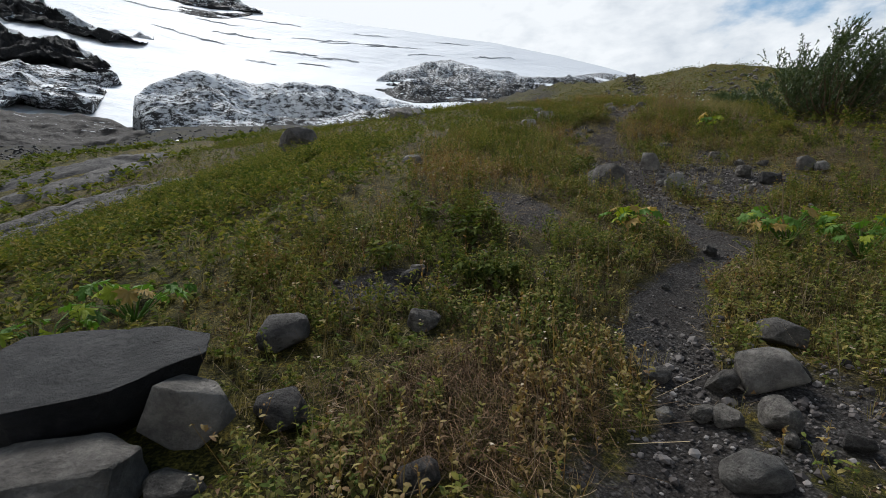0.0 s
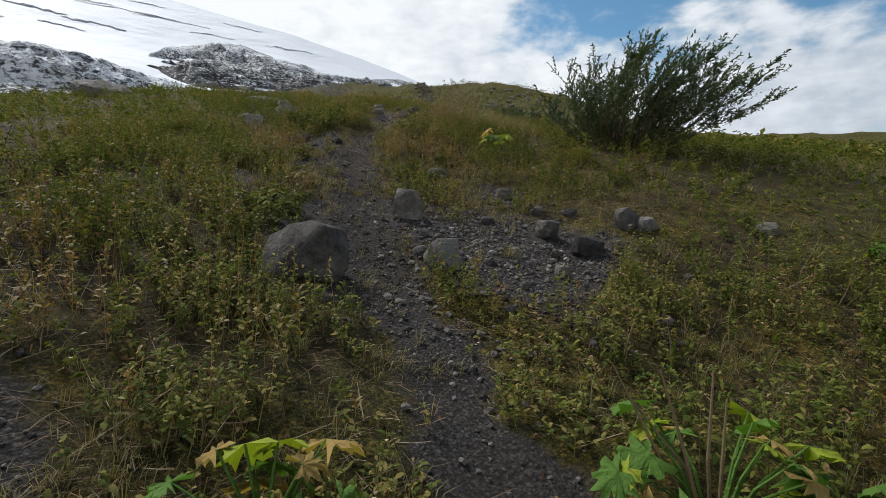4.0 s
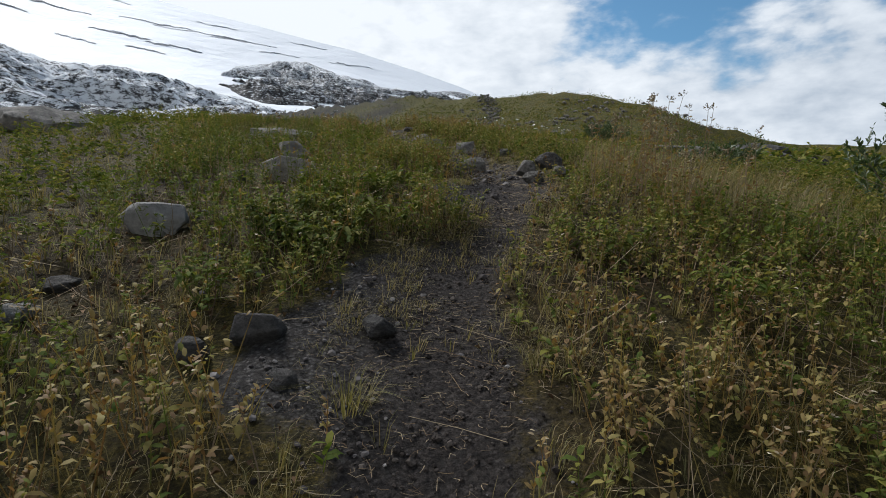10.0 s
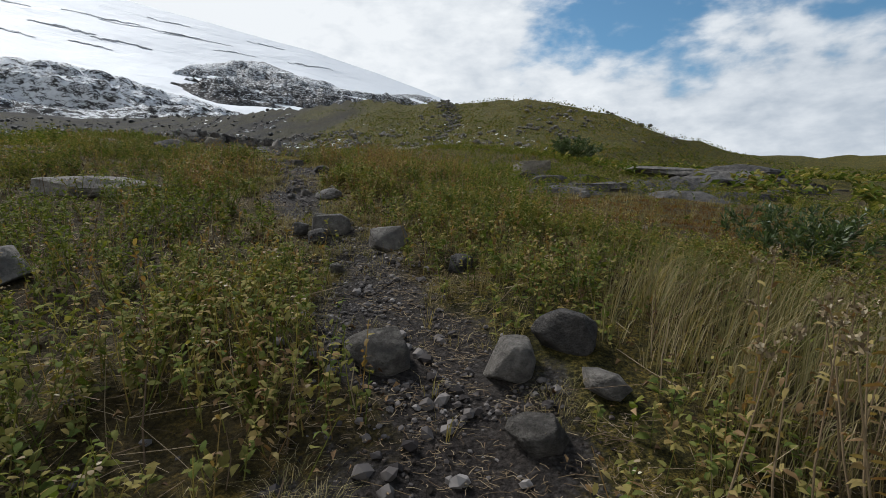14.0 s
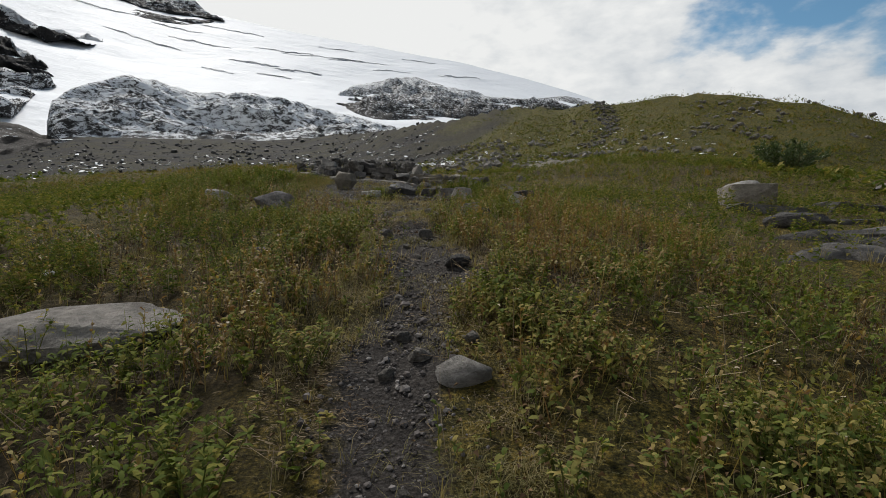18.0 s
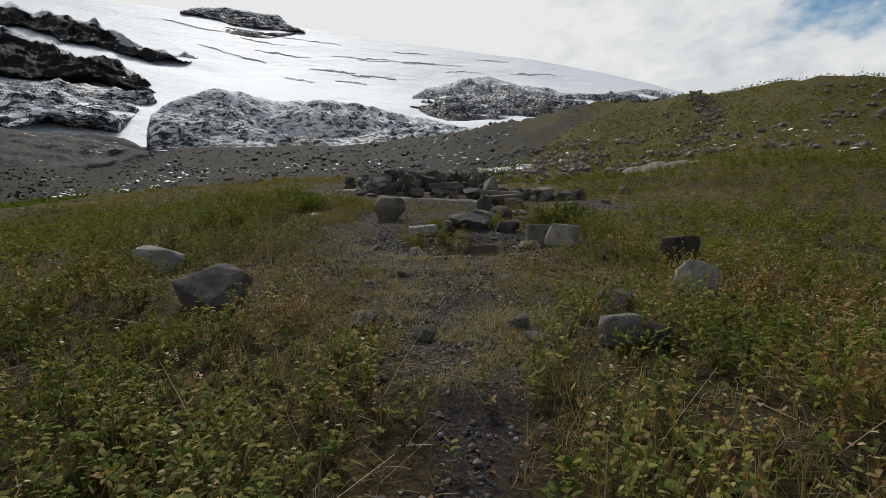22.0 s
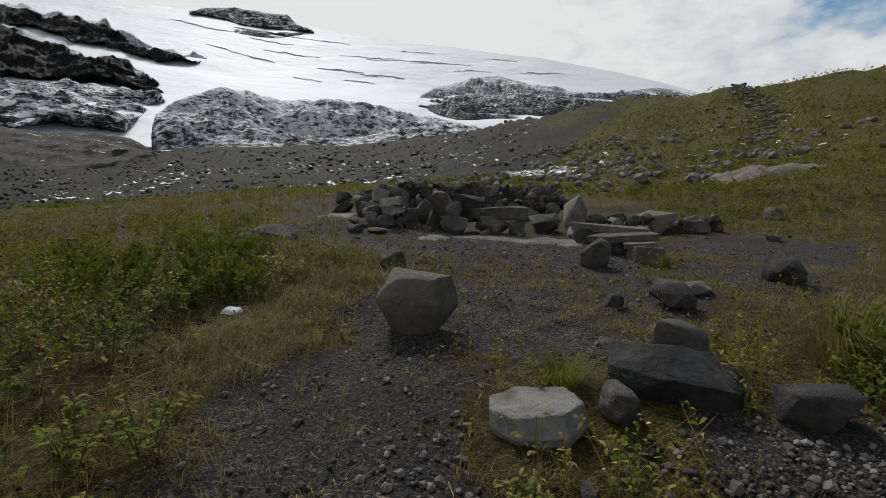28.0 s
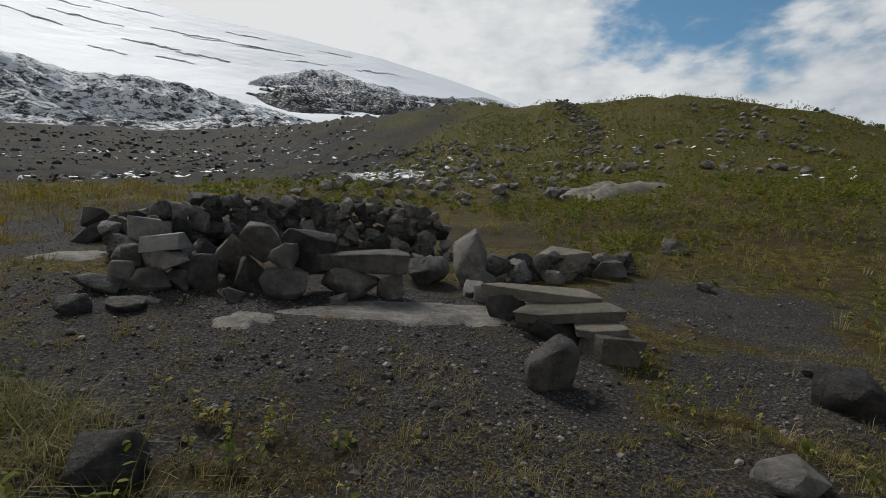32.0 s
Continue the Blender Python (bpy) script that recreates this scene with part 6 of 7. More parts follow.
pebbles("rubble", at, np.minimum(rng.lognormal(-3.9, 0.55, len(at)), 0.08), pebble_mat, "loose rubble between the boulders", "gravel")
at = scatter(19000, -12, -1.8, 0.5, 20, lambda x, y: cover(x, y) * fade(1.25 - np.hypot((x + 5.5) / 4.6, (y - 9) / 9.5) + 0.3 * fractal(x * 0.6, y * 0.6, 3, 97)) * (0.35 + 0.65 * clumps(x, y)))
herbs("slope_herbs", at, 0.24, 8, 0.092, 0.040, herb_mat, "olive and yellow herbs on the slope above the stream", coarse=True)
at = scatter(650, -0.4, 1.7, 5.9, 8.3, lambda x, y: lobes(x, y, (0.6, 7.1, 1.1, 1.3)), False, 0.03)
straws("dead_stalks", at, 0.17, 0.0035, straw_mat, "pale dead stalks fallen on the bare soil", 0.25)
at = scatter(900, -0.4, 1.7, 5.9, 8.3, lambda x, y: patches(x, y, 99, 1.6, 0.15) * lobes(x, y, (0.6, 7.1, 1.1, 1.3)), False, 0.03)
blades("dry_tufts", at, 0.13, 10, 0.004, grass_mat, "dry grass tufts on the bare soil", 0.06, 1.0)
at = scatter(9000, -0.8, 6.4, 26.8, 32.5, lambda x, y: matted(x, y) * patches(x, y, 96, 1.3, 0.05) * np.clip(0.25 + 0.9 * np.abs(x - trail_x(y)), 0, 1), False, 0.04)
blades("matted_grass", at, 0.085, 12, 0.0035, mat_mat, "short matted grass lying over the gravel", 0.09, 1.4)
at = scatter(3200, -14, -1.5, 36.5, 52, lambda x, y: (1 - grit(x, y)) * (1 - moraine(x, y)) * (0.3 + 0.7 * patches(x, y, 94, 0.5)), False, 0.04)
blades("turf_grass", at, 0.16, 12, 0.010, moss_mat, "olive grass of the turf beside the stone ring", 0.22, 1.0)
at = scatter(2600, -1.6, 1.5, 34.9, 37.6, lambda x, y: np.clip(1.6 * lobes(x, y, (-0.5, 36.8, 1.1, 0.75), (0.45, 36.2, 0.95, 0.7), (0.5, 35.3, 0.5, 0.5)), 0, 1) * (0.3 + 0.7 * patches(x, y, 91, 1.1, 0.2)), False, 0.04)
blades("fallen_grass", at, 0.27, 9, 0.005, mat_mat, "long yellowed grass lying over the edge of the gravel", 0.09, 1.5)
at = scatter(3800, -0.65, 0.65, 17.5, 29, lambda x, y: patches(x, y, 92, 1.2, 0.15), True, 0.04)
blades("straw_mats", at, 0.12, 12, 0.003, mat_mat, "bleached grass trodden flat on the trail", 0.08, 1.7)
at = scatter(2600, 2.4, 8.0, 9.0, 13.0, lambda x, y: lobes(x, y, (4.9, 11.8, 1.5, 0.8), (6.5, 10.6, 1.4, 1.4), (3.9, 12.3, 0.6, 0.6)) * patches(x, y, 93, 1.2, 0.05), False, 0.05)
blades("gravel_tufts", at, 0.085, 13, 0.0035, mat_mat, "low yellow-green grass spreading over the rubble", 0.09, 1.3)
at = scatter(3200, 0.8, 7.2, 35.0, 39.0, lambda x, y: lobes(x, y, (2.4, 36.6, 1.3, 0.9), (4.9, 36.8, 1.2, 0.9), (6.4, 38.2, 1.0, 0.9), (2.9, 35.4, 0.7, 0.6)) * patches(x, y, 95, 1.1, 0.05), False, 0.05)
blades("gravel_mats", at, 0.075, 14, 0.0035, mat_mat, "mats of short yellow-green grass on the gravel", 0.09, 1.3)
at = scatter(1500, -0.6, 1.1, 33.2, 37.4, lambda x, y: lobes(x, y, (0.45, 34.2, 0.5, 1.0), (0.35, 35.6, 0.6, 1.0), (0.1, 36.7, 0.8, 0.6)), False, 0.05)
blades("fringe_grass", at, 0.22, 16, 0.0035, mat_mat, "arching yellow grass fringing the green plants", 0.07, 1.2)
at = scatter(900, -1.4, 0.9, 2.2, 3.6, lambda x, y: lobes(x, y, (-0.3, 2.8, 0.9, 0.7), (0.2, 3.2, 0.7, 0.6)), False, 0.05)
blades("dead_grass", at, 0.20, 9, 0.004, dead_mat, "brown dead grass hanging over the bank", 0.08, 1.5, (0.0, -0.3))
at = scatter(7000, -0.5, 6.5, 27.5, 38, lambda x, y: patches(x, y, 98, 0.8, 0.12) * np.clip(grit(x, y) * 1.5 - 0.1, 0, 1), False, 0.05)
blades("gravel_grass", at, 0.085, 12, 0.004, grass_mat, "yellow-green grass lying on the gravel", 0.09, 1.2)


# ---- single shrubs and tall plants ----
def tube(points, radii, sides=5):
    bm = bmesh.new()
    rings = []
    for p, r in zip(points, radii):
        rings.append([bm.verts.new(Vector(p) + Vector((math.cos(a) * r, math.sin(a) * r, 0))) for a in [2 * math.pi * k / sides for k in range(sides)]])
    for a, b in zip(rings, rings[1:]):
        for k in range(sides):
            bm.faces.new((a[k], a[(k + 1) % sides], b[(k + 1) % sides], b[k]))
    bm.faces.new(rings[-1])
    return bm


def shrub(name, x, y, tall, wide, limbs, leaf, per_limb, mat, label, wind=0.25, seed=1):
    """A bush of many curved limbs with narrow leaves along their outer parts."""
    r = random.Random(seed)
    base = tagged(new(name), label, "shrub")
    z0 = zat(x, y)
    base.location = (x, y, z0 - 0.05)
    starts, ways = [], []
    for k in range(limbs):
        a = 2 * math.pi * k / limbs + r.uniform(-0.3, 0.3)
        out = wide * 0.5 * r.uniform(0.25, 1.0)
        top = tall * r.uniform(0.55, 1.0) * (1 - 0.35 * (out / (wide * 0.5)) ** 2)
        pts = []
        for s in range(7):
            q = s / 6
            pts.append(Vector((math.cos(a) * out * (0.3 + 0.7 * q**0.8) + wind * wide * 0.5 * q * q * 0.6 + r.gauss(0, 0.02 * wide) * q, math.sin(a) * out * (0.3 + 0.7 * q**0.8) + r.gauss(0, 0.02 * wide) * q, top * q**(0.75 + 0.5 * out / wide))))
        part("limb", tube(pts, [0.016 * (1 - 0.9 * s / 6) * tall / 2.5 + 0.002 for s in range(7)]), bark_mat, base)
        twigs = []
        for s in range(13):
            i = min(5, int(6 * r.random() ** 0.8))
            p = pts[i].lerp(pts[i + 1], r.random())
            d = (pts[i + 1] - pts[i]).normalized() * 0.7 + Vector((r.gauss(wind, 0.4), r.gauss(0, 0.4), r.uniform(0.1, 0.7)))
            twigs.append((p, d.normalized() * tall * r.uniform(0.10, 0.24)))
        twigs.append((pts[5], (pts[6] - pts[5]) * r.uniform(1.2, 2.0)))
        for p, d in twigs:
            for m in range(per_limb // 14):
                q = r.random()
                starts.append(p + d * q + Vector((0, 0, 0.10 * q * q * d.length)))
                ways.append((d.normalized() * 1.0 + Vector((r.gauss(0, 0.5), r.gauss(0, 0.5), r.gauss(0.0, 0.45)))).normalized())
    b, w = np.array(starts), np.array(ways)
    side = np.cross(w, rng.normal(0, 1, w.shape))
    side /= np.linalg.norm(side, axis=1)[:, None]
    size = rng.uniform(0.6, 1.3, len(b))
    v, f = leaves(b, w, side, leaf * size, leaf * 0.30 * size, np.full(len(b), 0.05), plain_fold=True)
    crown = new("crown", mesh_from("crown", v, f, mat))
    crown.parent = base
    tagged(crown, "dense narrow dark green leaves", kind="stuff")
    return base


shrub("willow_shrub", 9.9, 15.3, 2.35, 5.3, 120, 0.085, 450, willow_mat, "large dark green willow bush blown sideways by wind", 0.45, 3)
shrub("willow_shrub", 9.90, 20.60, 0.75, 2.2, 26, 0.08, 130, willow_mat, "low grey-green willow shrub beside the bog", 0.1, 5)
shrub("willow_shrub", 20.3, 43.9, 1.5, 3.6, 44, 0.13, 210, willow_mat, "rounded dark shrub at the foot of the hill", 0.1, 7)
shrub("willow_shrub", 5.03, 34.39, 0.65, 1.1, 18, 0.08, 110, lush_mat, "small bushy green shrub among the rocks", 0.1, 9)


for k, (x, y, tall, wide) in enumerate([(-0.55, 35.2, 0.42, 1.1), (-1.5, 34.9, 0.45, 1.3), (-1.2, 36.3, 0.5, 1.4), (-2.4, 35.8, 0.45, 1.3), (-0.9, 32.7, 0.35, 0.9)]):
    shrub("herb_bush", x, y, tall, wide, 22, 0.06, 132, lush_mat, "low dense green bush beside the gravel", 0.1, 20 + k)


def lobed_leaf(size, seed, lobes_n=7):
    """A broad leaf cut into pointed lobes, cupped along its ribs."""
    r = random.Random(seed)
    bm = bmesh.new()
    c = bm.verts.new((0, 0, 0))
    ring = []
    n = lobes_n * 4
    for k in range(n + 1):
        a = -2.3 + 4.6 * k / n
        tip = 0.5 + 0.5 * math.cos(2 * math.pi * k / 4)
        rad = size * (0.50 + 0.40 * tip * (1 - 0.25 * abs(a) / 2.3)) * r.uniform(0.82, 1.15)
        ring.append(bm.verts.new((math.cos(a) * rad + size * 0.1, math.sin(a) * rad * 0.85, 0.10 * size * tip - 0.45 * (rad / size) ** 2 * size + r.gauss(0, 0.09 * size))))
    for a, b in zip(ring, ring[1:]):
        bm.faces.new((c, a, b))
    for fc in bm.faces:
        fc.smooth = True
    return bm


def plain_leaf(name, lo, hi):
    def colour(t, p):
        return mixc(t, noise_fac(t, p, 14.0, 6.0, 0.65), mixc(t, each(t), lo, hi), mixc(t, each(t), hi, lo))
    return material(name, colour, 0.65, lambda t, p: (noise_fac(t, p, 30.0, 5.0, 0.6), 0.02), 0.12, (0.9, 1.0, 0.4))


hog_green = plain_leaf("broad green leaf", (0.055, 0.130, 0.022), (0.110, 0.190, 0.030))
hog_lime = plain_leaf("lime yellow leaf", (0.170, 0.240, 0.020), (0.270, 0.290, 0.025))
hog_yellow = plain_leaf("withered yellow leaf", (0.300, 0.210, 0.045), (0.330, 0.220, 0.090))


def hogweed(x, y, spread, tall, rows, label, seed, stalks=0, tilt=(0.2, 0.8), leaf=(0.10, 0.18)):
    """A rosette of broad lobed leaves on long stems; rows give each leaf's material."""
    r = random.Random(seed)
    z0 = zat(x, y)
    ob = tagged(new("hogweed"), label, "plant")
    ob.location = (x, y, z0)
    for k, mat in enumerate(rows):
        a = 2 * math.pi * k / len(rows) + r.uniform(-0.4, 0.4)
        d, h = spread * r.uniform(0.4, 1.0), tall * r.uniform(0.6, 1.1)
        end = Vector((math.cos(a) * d, math.sin(a) * d, h))
        part("leaf_stem", tube([(0, 0, -0.03), end * 0.5 + Vector((0, 0, 0.15 * tall)), end], [0.010, 0.008, 0.005]), hog_green, ob)
        lf = part("leaf", lobed_leaf(r.uniform(*leaf), seed * 50 + k), mat, ob, "broad lobed leaf")
        lf.location = end
        lf.rotation_euler = (r.uniform(-0.5, 0.5), r.uniform(*tilt), a)
    for k in range(stalks):
        top = Vector((r.gauss(-0.25, 0.25), r.gauss(0, 0.2), r.uniform(0.5, 0.8)))
        part("dead_stalk", tube([(r.gauss(0, 0.05), r.gauss(0, 0.05), -0.03), top * 0.5 + Vector((r.gauss(0, 0.05), 0, 0)), top], [0.010, 0.008, 0.004]), straw_mat, ob, "bleached dry stalk")
    return ob


hogweed(-3.00, 4.10, 0.5, 0.30, [hog_green] * 11 + [hog_lime] * 3 + [hog_yellow] * 2, "green hogweed with broad lobed leaves beside a boulder", 11)
hogweed(-3.50, 3.70, 0.45, 0.28, [hog_green] * 10 + [hog_lime] * 2, "green hogweed with broad lobed leaves in the turf", 12)
hogweed(3.75, 6.55, 0.5, 0.44, [hog_lime, hog_yellow, hog_green, hog_lime, hog_yellow, hog_green, hog_green, hog_lime] * 3, "yellowing hogweed with bleached stalks beside the trail", 13, 5)
hogweed(4.30, 6.10, 0.55, 0.46, [hog_green, hog_green, hog_lime, hog_green] * 5, "green hogweed beside the gravel trail", 14)
hogweed(1.95, 6.75, 0.36, 0.36, [hog_yellow, hog_yellow, hog_green, hog_lime, hog_green, hog_lime] * 3, "withering hogweed with yellow leaves beside the trail", 15)
hogweed(6.05, 14.2, 0.26, 0.55, [hog_lime, hog_lime, hog_yellow, hog_lime, hog_green, hog_lime], "bright lime hogweed leaves standing above the herbs", 16, tilt=(0.1, 0.6), leaf=(0.17, 0.24))
hogweed(8.30, 8.60, 0.5, 0.3, [hog_green, hog_lime, hog_green, hog_lime], "green hogweed on the slope", 17)


def umbel_stand(x, y, count, tall, seed, label):
    """Tall dry stalks that carry forked seed heads."""
    r = random.Random(seed)
    ob = tagged(new("umbel_plant"), label, "plant")
    ob.location = (x, y, zat(x, y) - 0.02)
    for k in range(count):
        b = Vector((r.gauss(0, 0.26), r.gauss(0, 0.22), 0))
        t = b + Vector((r.gauss(0.08, 0.10), r.gauss(0, 0.08), tall * r.uniform(0.65, 1.0)))
        stalk = part("stalk", tube([b, b.lerp(t, 0.5) + Vector((r.gauss(0, 0.02), 0, 0)), t], [0.004, 0.0035, 0.002]), straw_mat, ob, "dry brown stalk")
        starts, ways = [], []
        for m in range(7):
            d = Vector((r.gauss(0, 0.7), r.gauss(0, 0.7), r.uniform(0.2, 1.4))).normalized()
            for q in range(6):
                starts.append(t + d * r.uniform(0.01, 0.055))
                ways.append((d + Vector((r.gauss(0, 0.6), r.gauss(0, 0.6), r.gauss(0, 0.6)))).normalized())
        bb, ww = np.array(starts), np.array(ways)
        sd = np.cross(ww, rng.normal(0, 1, ww.shape))
        sd /= np.linalg.norm(sd, axis=1)[:, None]
        v, f = leaves(bb, ww, sd, np.full(len(bb), 0.017), np.full(len(bb), 0.010), np.full(len(bb), 0.1))
        hd = new("seed_head", mesh_from("seed_head", v, f, umbel_mat))
        hd.parent = stalk
        tagged(hd, kind="stuff")
        lv, lw = [], []
        for m in range(14):
            q = r.random() ** 0.7
            lv.append(b.lerp(t, q))
            lw.append(Vector((r.gauss(0, 1), r.gauss(0, 1), r.uniform(-0.2, 0.8))).normalized())
        bb, ww = np.array(lv), np.array(lw)
        sd = np.cross(ww, rng.normal(0, 1, ww.shape))
        sd /= np.linalg.norm(sd, axis=1)[:, None]
        v, f = leaves(bb, ww, sd, np.full(14, 0.055), np.full(14, 0.015), np.full(14, 0.3))
        lf = new("leaves", mesh_from("leaves", v, f, rusty_mat))
        lf.parent = stalk
        tagged(lf, kind="stuff")
    return ob


umbel_stand(5.75, 16.90, 24, 0.95, 1, "tall dry umbel plants with pale seed heads beside the trail")
umbel_stand(6.25, 17.40, 24, 1.05, 2, "tall dry umbel plants with pale seed heads in the grass")
umbel_stand(6.10, 16.20, 18, 0.8, 3, "dry brown umbel plants leaning in the grass")
umbel_stand(-0.50, 6.40, 5, 0.5, 4, "short dry flower stalks on the slope")
umbel_stand(6.30, 29.20, 9, 0.6, 5, "orange-leaved dry herb stand beside a pale stone")
umbel_stand(2.50, 27.90, 8, 0.45, 6, "orange-leaved dry herbs beside the gravel")
umbel_stand(36.00, 89.00, 6, 1.5, 7, "lone bare plant on the skyline of the hill")
umbel_stand(42.50, 89.00, 6, 1.6, 8, "lone bare plant on the skyline of the hill")
umbel_stand(7.00, 27.00, 8, 0.55, 9, "rust-coloured herb stand in the meadow")


def tussock(x, y, tall, count, mat, label, wide=0.12, bend=1.1):
    z = zat(x, y)
    before = set(bpy.data.objects)
    blades("tussock", np.array([[x, y, z]]), tall, count, 0.006 if tall > 0.3 else 0.0035, mat, label, wide, bend)
    for ob in set(bpy.data.objects) - before:
        ob["kind"] = "thing"
        del ob["kind"]
        tagged(ob, label, "grass")


tussock(2.64, 33.98, 0.27, 560, lush_mat, "dense green grass tussock behind a flat pale boulder", 0.15, 1.2)
tussock(2.40, 33.90, 0.17, 260, mat_mat, "short yellowed grass tuft beside a pale boulder", 0.16, 1.2)
tussock(2.45, 33.10, 0.17, 220, mat_mat, "short yellowed grass tuft in front of a pale boulder", 0.14, 1.1)
tussock(4.71, 34.79, 0.6, 420, mat_mat, "big yellow-green grass tussock among the stones", 0.3)
tussock(3.45, 9.45, 0.18, 120, mat_mat, "small yellow grass tuft below a pale stone")
tussock(4.35, 9.90, 0.2, 110, mat_mat, "pale grass tuft in the gravel")
tussock(3.10, 12.20, 0.2, 120, mat_mat, "pale grass tuft at the trail edge")
tussock(2.95, 14.45, 0.2, 130, mat_mat, "dry yellow grass tuft at the trail edge")
tussock(2.85, 13.10, 0.16, 130, mat_mat, "short bright grass tuft on the trail")
tussock(4.20, 12.90, 0.24, 160, mat_mat, "drooping pale grass beside the trail")


# ---- single leafy plants beside the trail: x, y, height ----
CLUMPS_LUSH = [(-0.04, 4.70, 0.35), (0.20, 5.68, 0.30), (1.23, 5.82, 0.32), (0.65, 4.79, 0.30), (-1.40, 5.36, 0.30), (3.16, 5.97, 0.40), (6.15, 9.13, 0.30), (3.54, 21.72, 0.35), (5.89, 21.97, 0.30), (2.93, 22.97, 0.35), (3.22, 23.12, 0.30), (2.49, 22.88, 0.30), (3.24, 23.99, 0.30), (5.28, 25.24, 0.30), (2.10, 26.85, 0.30), (4.76, 28.37, 0.35), (0.26, 31.46, 0.26), (0.71, 32.73, 0.26), (3.47, 33.62, 0.30), (5.09, 33.94, 0.34), (0.92, 28.32, 0.30), (4.50, 27.69, 0.30), (0.47, 32.60, 0.26), (-0.45, 34.41, 0.34), (3.87, 33.30, 0.21), (-0.22, 33.58, 0.30), (0.45, 33.93, 0.30), (-0.61, 35.38, 0.34), (4.52, 34.28, 0.26)]
CLUMPS_BROAD = [(-0.91, 6.59, 0.25), (-0.16, 6.74, 0.25), (2.26, 10.70, 0.25), (1.73, 9.84, 0.20), (2.45, 13.59, 0.22), (4.12, 13.13, 0.25), (2.85, 15.00, 0.20), (4.76, 13.55, 0.25), (5.15, 14.78, 0.30), (2.02, 13.10, 0.30), (3.53, 15.56, 0.20), (2.79, 14.94, 0.30), (2.95, 14.96, 0.25), (3.51, 15.55, 0.25), (4.90, 15.61, 0.30), (2.19, 15.31, 0.30), (3.38, 16.24, 0.25), (4.61, 15.80, 0.25), (5.25, 14.91, 0.30), (3.05, 16.19, 0.25), (3.73, 17.47, 0.30), (3.33, 17.07, 0.28), (3.63, 17.60, 0.20), (2.90, 17.58, 0.25), (2.66, 17.25, 0.30), (4.02, 23.15, 0.28), (4.85, 23.69, 0.30), (4.97, 23.26, 0.30)]
CLUMPS_ORANGE = [(1.89, 6.60, 0.30), (2.31, 11.77, 0.35), (1.85, 12.34, 0.35), (8.21, 12.67, 0.40), (4.07, 14.11, 0.30), (6.11, 15.03, 0.30), (3.81, 15.99, 0.30), (6.77, 21.69, 0.40), (7.41, 21.13, 0.35), (5.66, 23.68, 0.40), (5.86, 27.02, 0.50), (4.75, 25.27, 0.30), (5.78, 32.18, 0.34), (2.43, 28.24, 0.32), (5.48, 31.12, 0.38), (6.34, 29.16, 0.40), (3.38, 27.69, 0.25), (-0.02, 35.54, 0.30), (-1.76, 34.42, 0.34), (-2.22, 35.20, 0.38)]
CLUMPS_OLIVE = [(-1.33, 5.68, 0.30), (6.00, 9.72, 0.25), (1.96, 13.72, 0.30), (4.08, 18.20, 0.25), (7.63, 18.91, 0.50), (4.33, 17.78, 0.25), (4.97, 21.73, 0.30), (5.78, 20.87, 0.30), (3.62, 22.83, 0.30), (3.69, 22.99, 0.25), (5.16, 22.90, 0.30), (1.75, 23.11, 0.35), (3.27, 25.93, 0.30), (1.63, 26.40, 0.35), (3.25, 25.66, 0.30), (2.03, 27.84, 0.30), (2.43, 32.92, 0.17)]


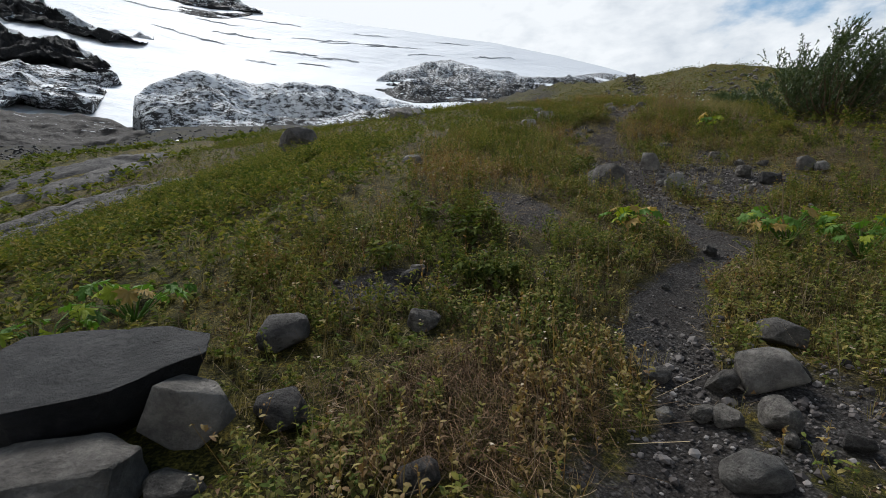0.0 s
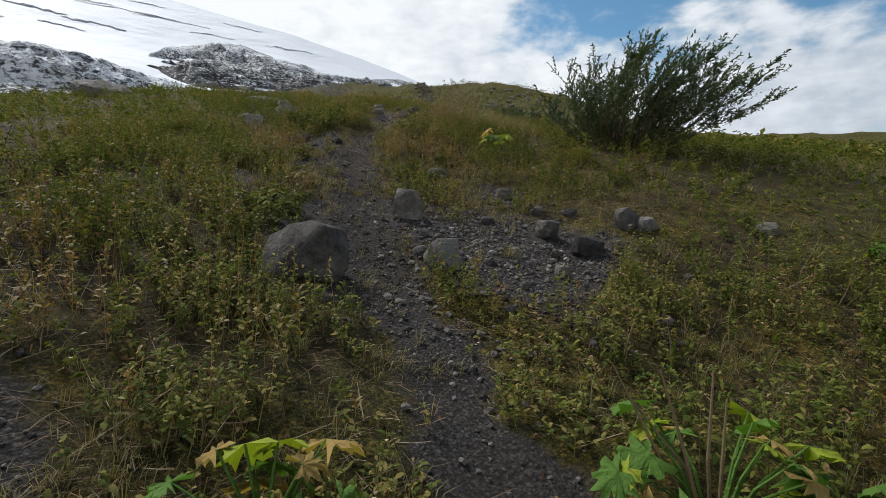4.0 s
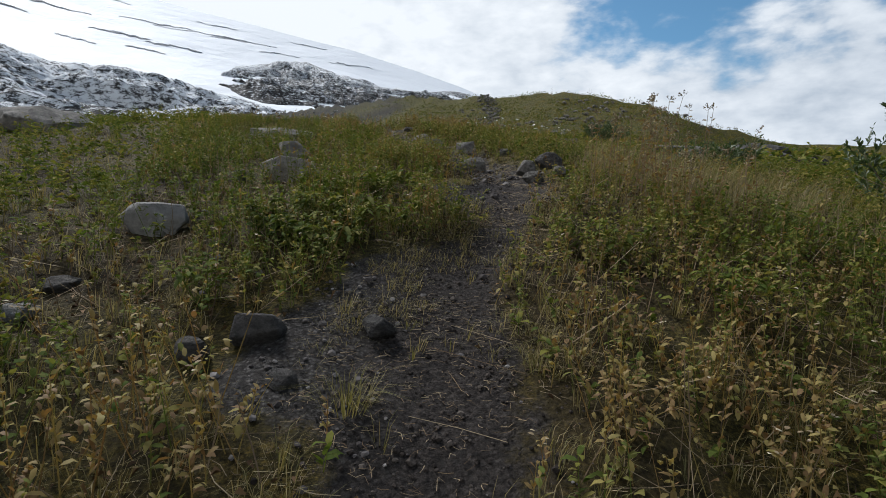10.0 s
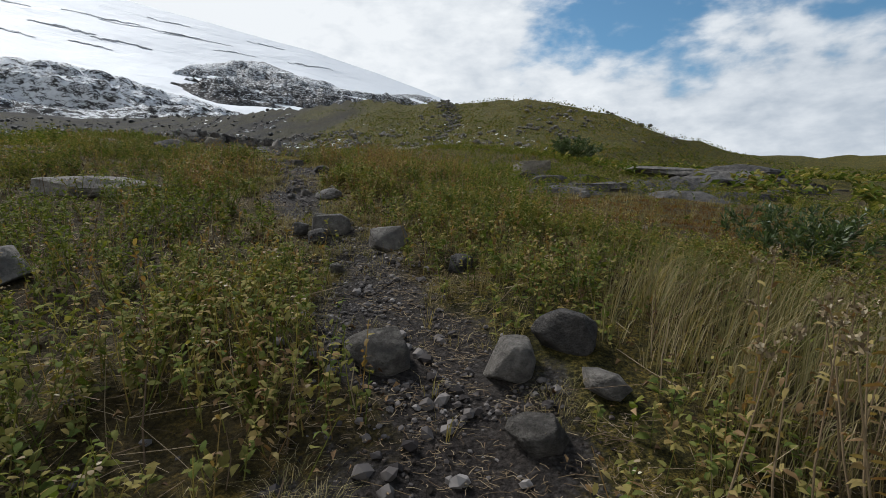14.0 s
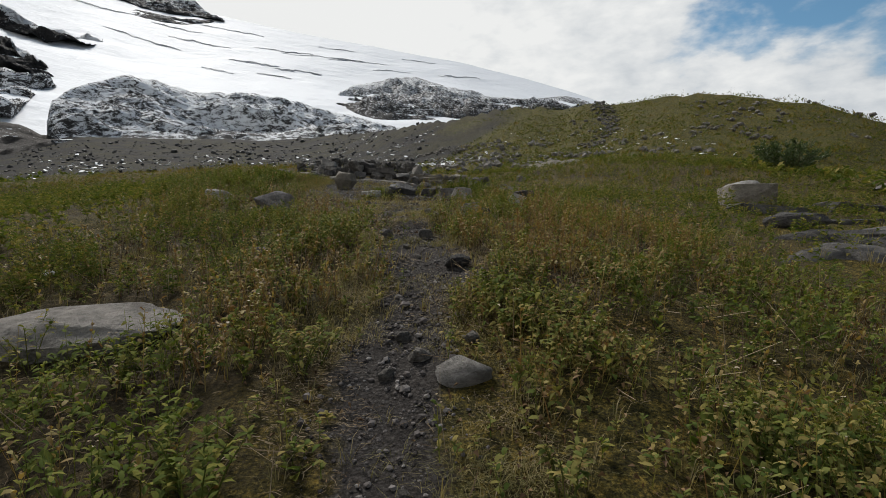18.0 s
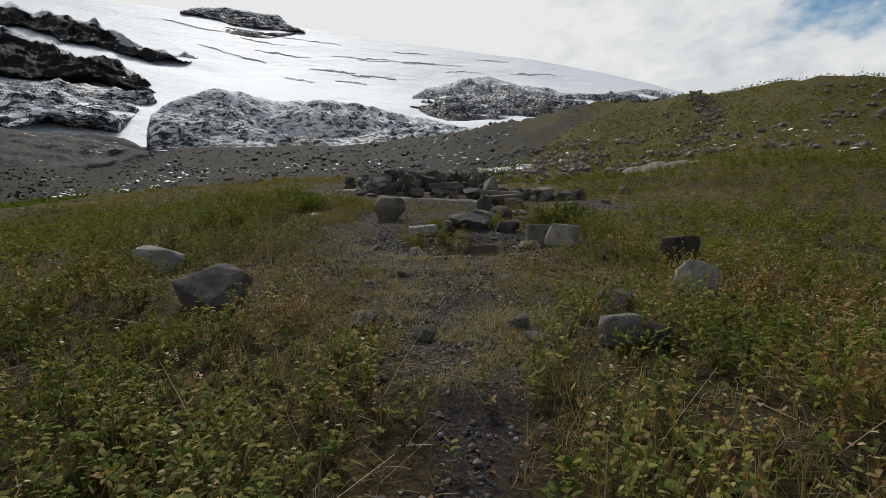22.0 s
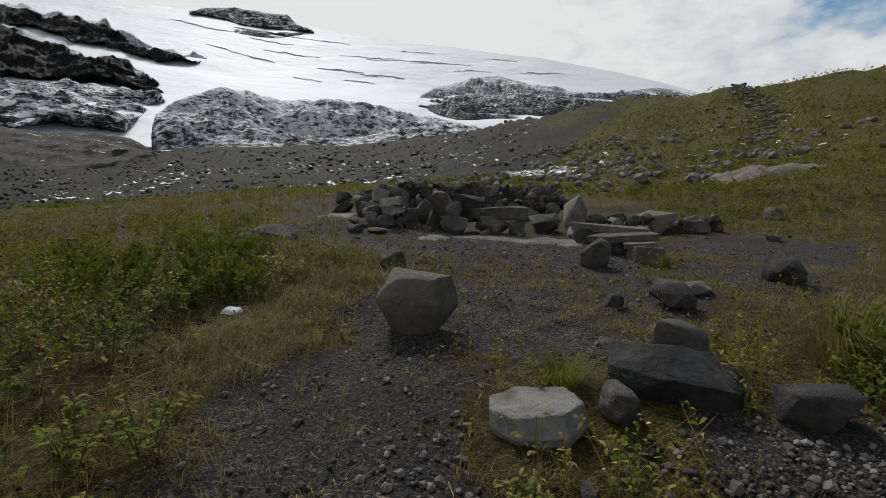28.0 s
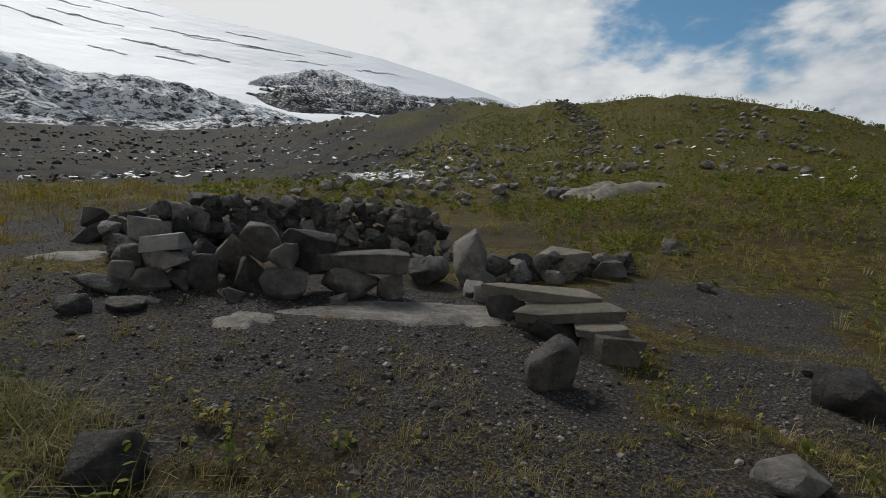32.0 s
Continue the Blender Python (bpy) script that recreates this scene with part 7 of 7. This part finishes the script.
def leafy_plant(x, y, tall, mat, leaf, label, seed, stems_n=5):
    """A clump of leafy stems, each a part with its leaves under it."""
    r = random.Random(seed)
    ob = tagged(new("leafy_plant"), label, "plant", group="leafy plants beside the trail")
    ob.location = (x, y, zat(x, y) - 0.01)
    for k in range(stems_n):
        a = 2 * math.pi * k / stems_n + r.uniform(-0.5, 0.5)
        out = tall * r.uniform(0.15, 0.75)
        b = Vector((math.cos(a) * 0.03, math.sin(a) * 0.03, 0))
        t = b + Vector((math.cos(a) * out, math.sin(a) * out, tall * r.uniform(0.7, 1.1)))
        m = b.lerp(t, 0.5) + Vector((0, 0, 0.12 * tall))
        stem = part("stem", tube([b, m, t], [0.004, 0.0035, 0.002], 4), mat, ob)
        n = 20
        q = np.array([r.random() ** 0.6 for _ in range(n)])
        base = np.array([b.lerp(m, 2 * s) if s < 0.5 else m.lerp(t, 2 * s - 1) for s in q])
        az = np.array([r.uniform(0, 6.28) for _ in range(n)])
        el = np.array([r.uniform(-0.2, 0.8) for _ in range(n)])
        way = np.stack([np.cos(az) * np.cos(el), np.sin(az) * np.cos(el), np.sin(el)], -1)
        side = np.stack([-np.sin(az), np.cos(az), 0.3 * np.sin(3 * az)], -1)
        size = leaf * np.array([r.uniform(0.6, 1.25) for _ in range(n)])
        v, f = broad_leaves(base, way, side, size, size * 0.36, np.full(n, 0.45)) if leaf > 0.07 else leaves(base, way, side, size, size * 0.38, np.full(n, 0.25))
        lf = new("foliage", mesh_from("foliage", v, f, mat))
        lf.parent = stem
        tagged(lf, kind="stuff")
    return ob


CLUMPS_BIG = [(2.02, 10.45, 0.30), (2.22, 10.80, 0.26), (1.78, 10.62, 0.30), (1.95, 11.10, 0.28), (-0.30, 5.90, 0.30), (0.02, 6.10, 0.28), (-0.62, 6.02, 0.30), (-0.10, 5.60, 0.26), (-0.06, 4.78, 0.24), (0.18, 4.74, 0.22), (-0.98, 4.95, 0.26), (2.60, 16.10, 0.26), (2.85, 15.90, 0.24), (2.35, 16.30, 0.28), (3.02, 16.35, 0.26), (2.70, 16.55, 0.24), (3.30, 17.25, 0.24)]


def rooted(rows):
    """Only the plants that stand in turf, not on bare grit."""
    return [row for row in rows if grit(np.array([row[0]]), np.array([row[1]]))[0] < 0.45]


for k, (x, y, tall) in enumerate(rooted(CLUMPS_LUSH)):
    leafy_plant(x, y, tall, lush_mat, 0.058, "bright green leafy herb clump beside the trail", 500 + k, 7)
for k, (x, y, tall) in enumerate(rooted(CLUMPS_BROAD)):
    leafy_plant(x, y, tall, lush_mat, 0.075, "broad-leaved green plant low beside the trail", 600 + k, 5)
for k, (x, y, tall) in enumerate(rooted(CLUMPS_OLIVE)):
    leafy_plant(x, y, tall, herb_mat, 0.054, "olive-yellow leafy herb clump on the slope", 700 + k, 6)
for k, (x, y, tall) in enumerate(rooted(CLUMPS_ORANGE)):
    leafy_plant(x, y, tall, rusty_mat, 0.05, "orange autumn-coloured herb clump in the turf", 800 + k, 8)
for k, (x, y, tall) in enumerate(CLUMPS_BIG):
    leafy_plant(x, y, tall, lush_mat if y < 9 else herb_mat, 0.105, "large-leaved green plant with long pointed leaves", 900 + k, 6)
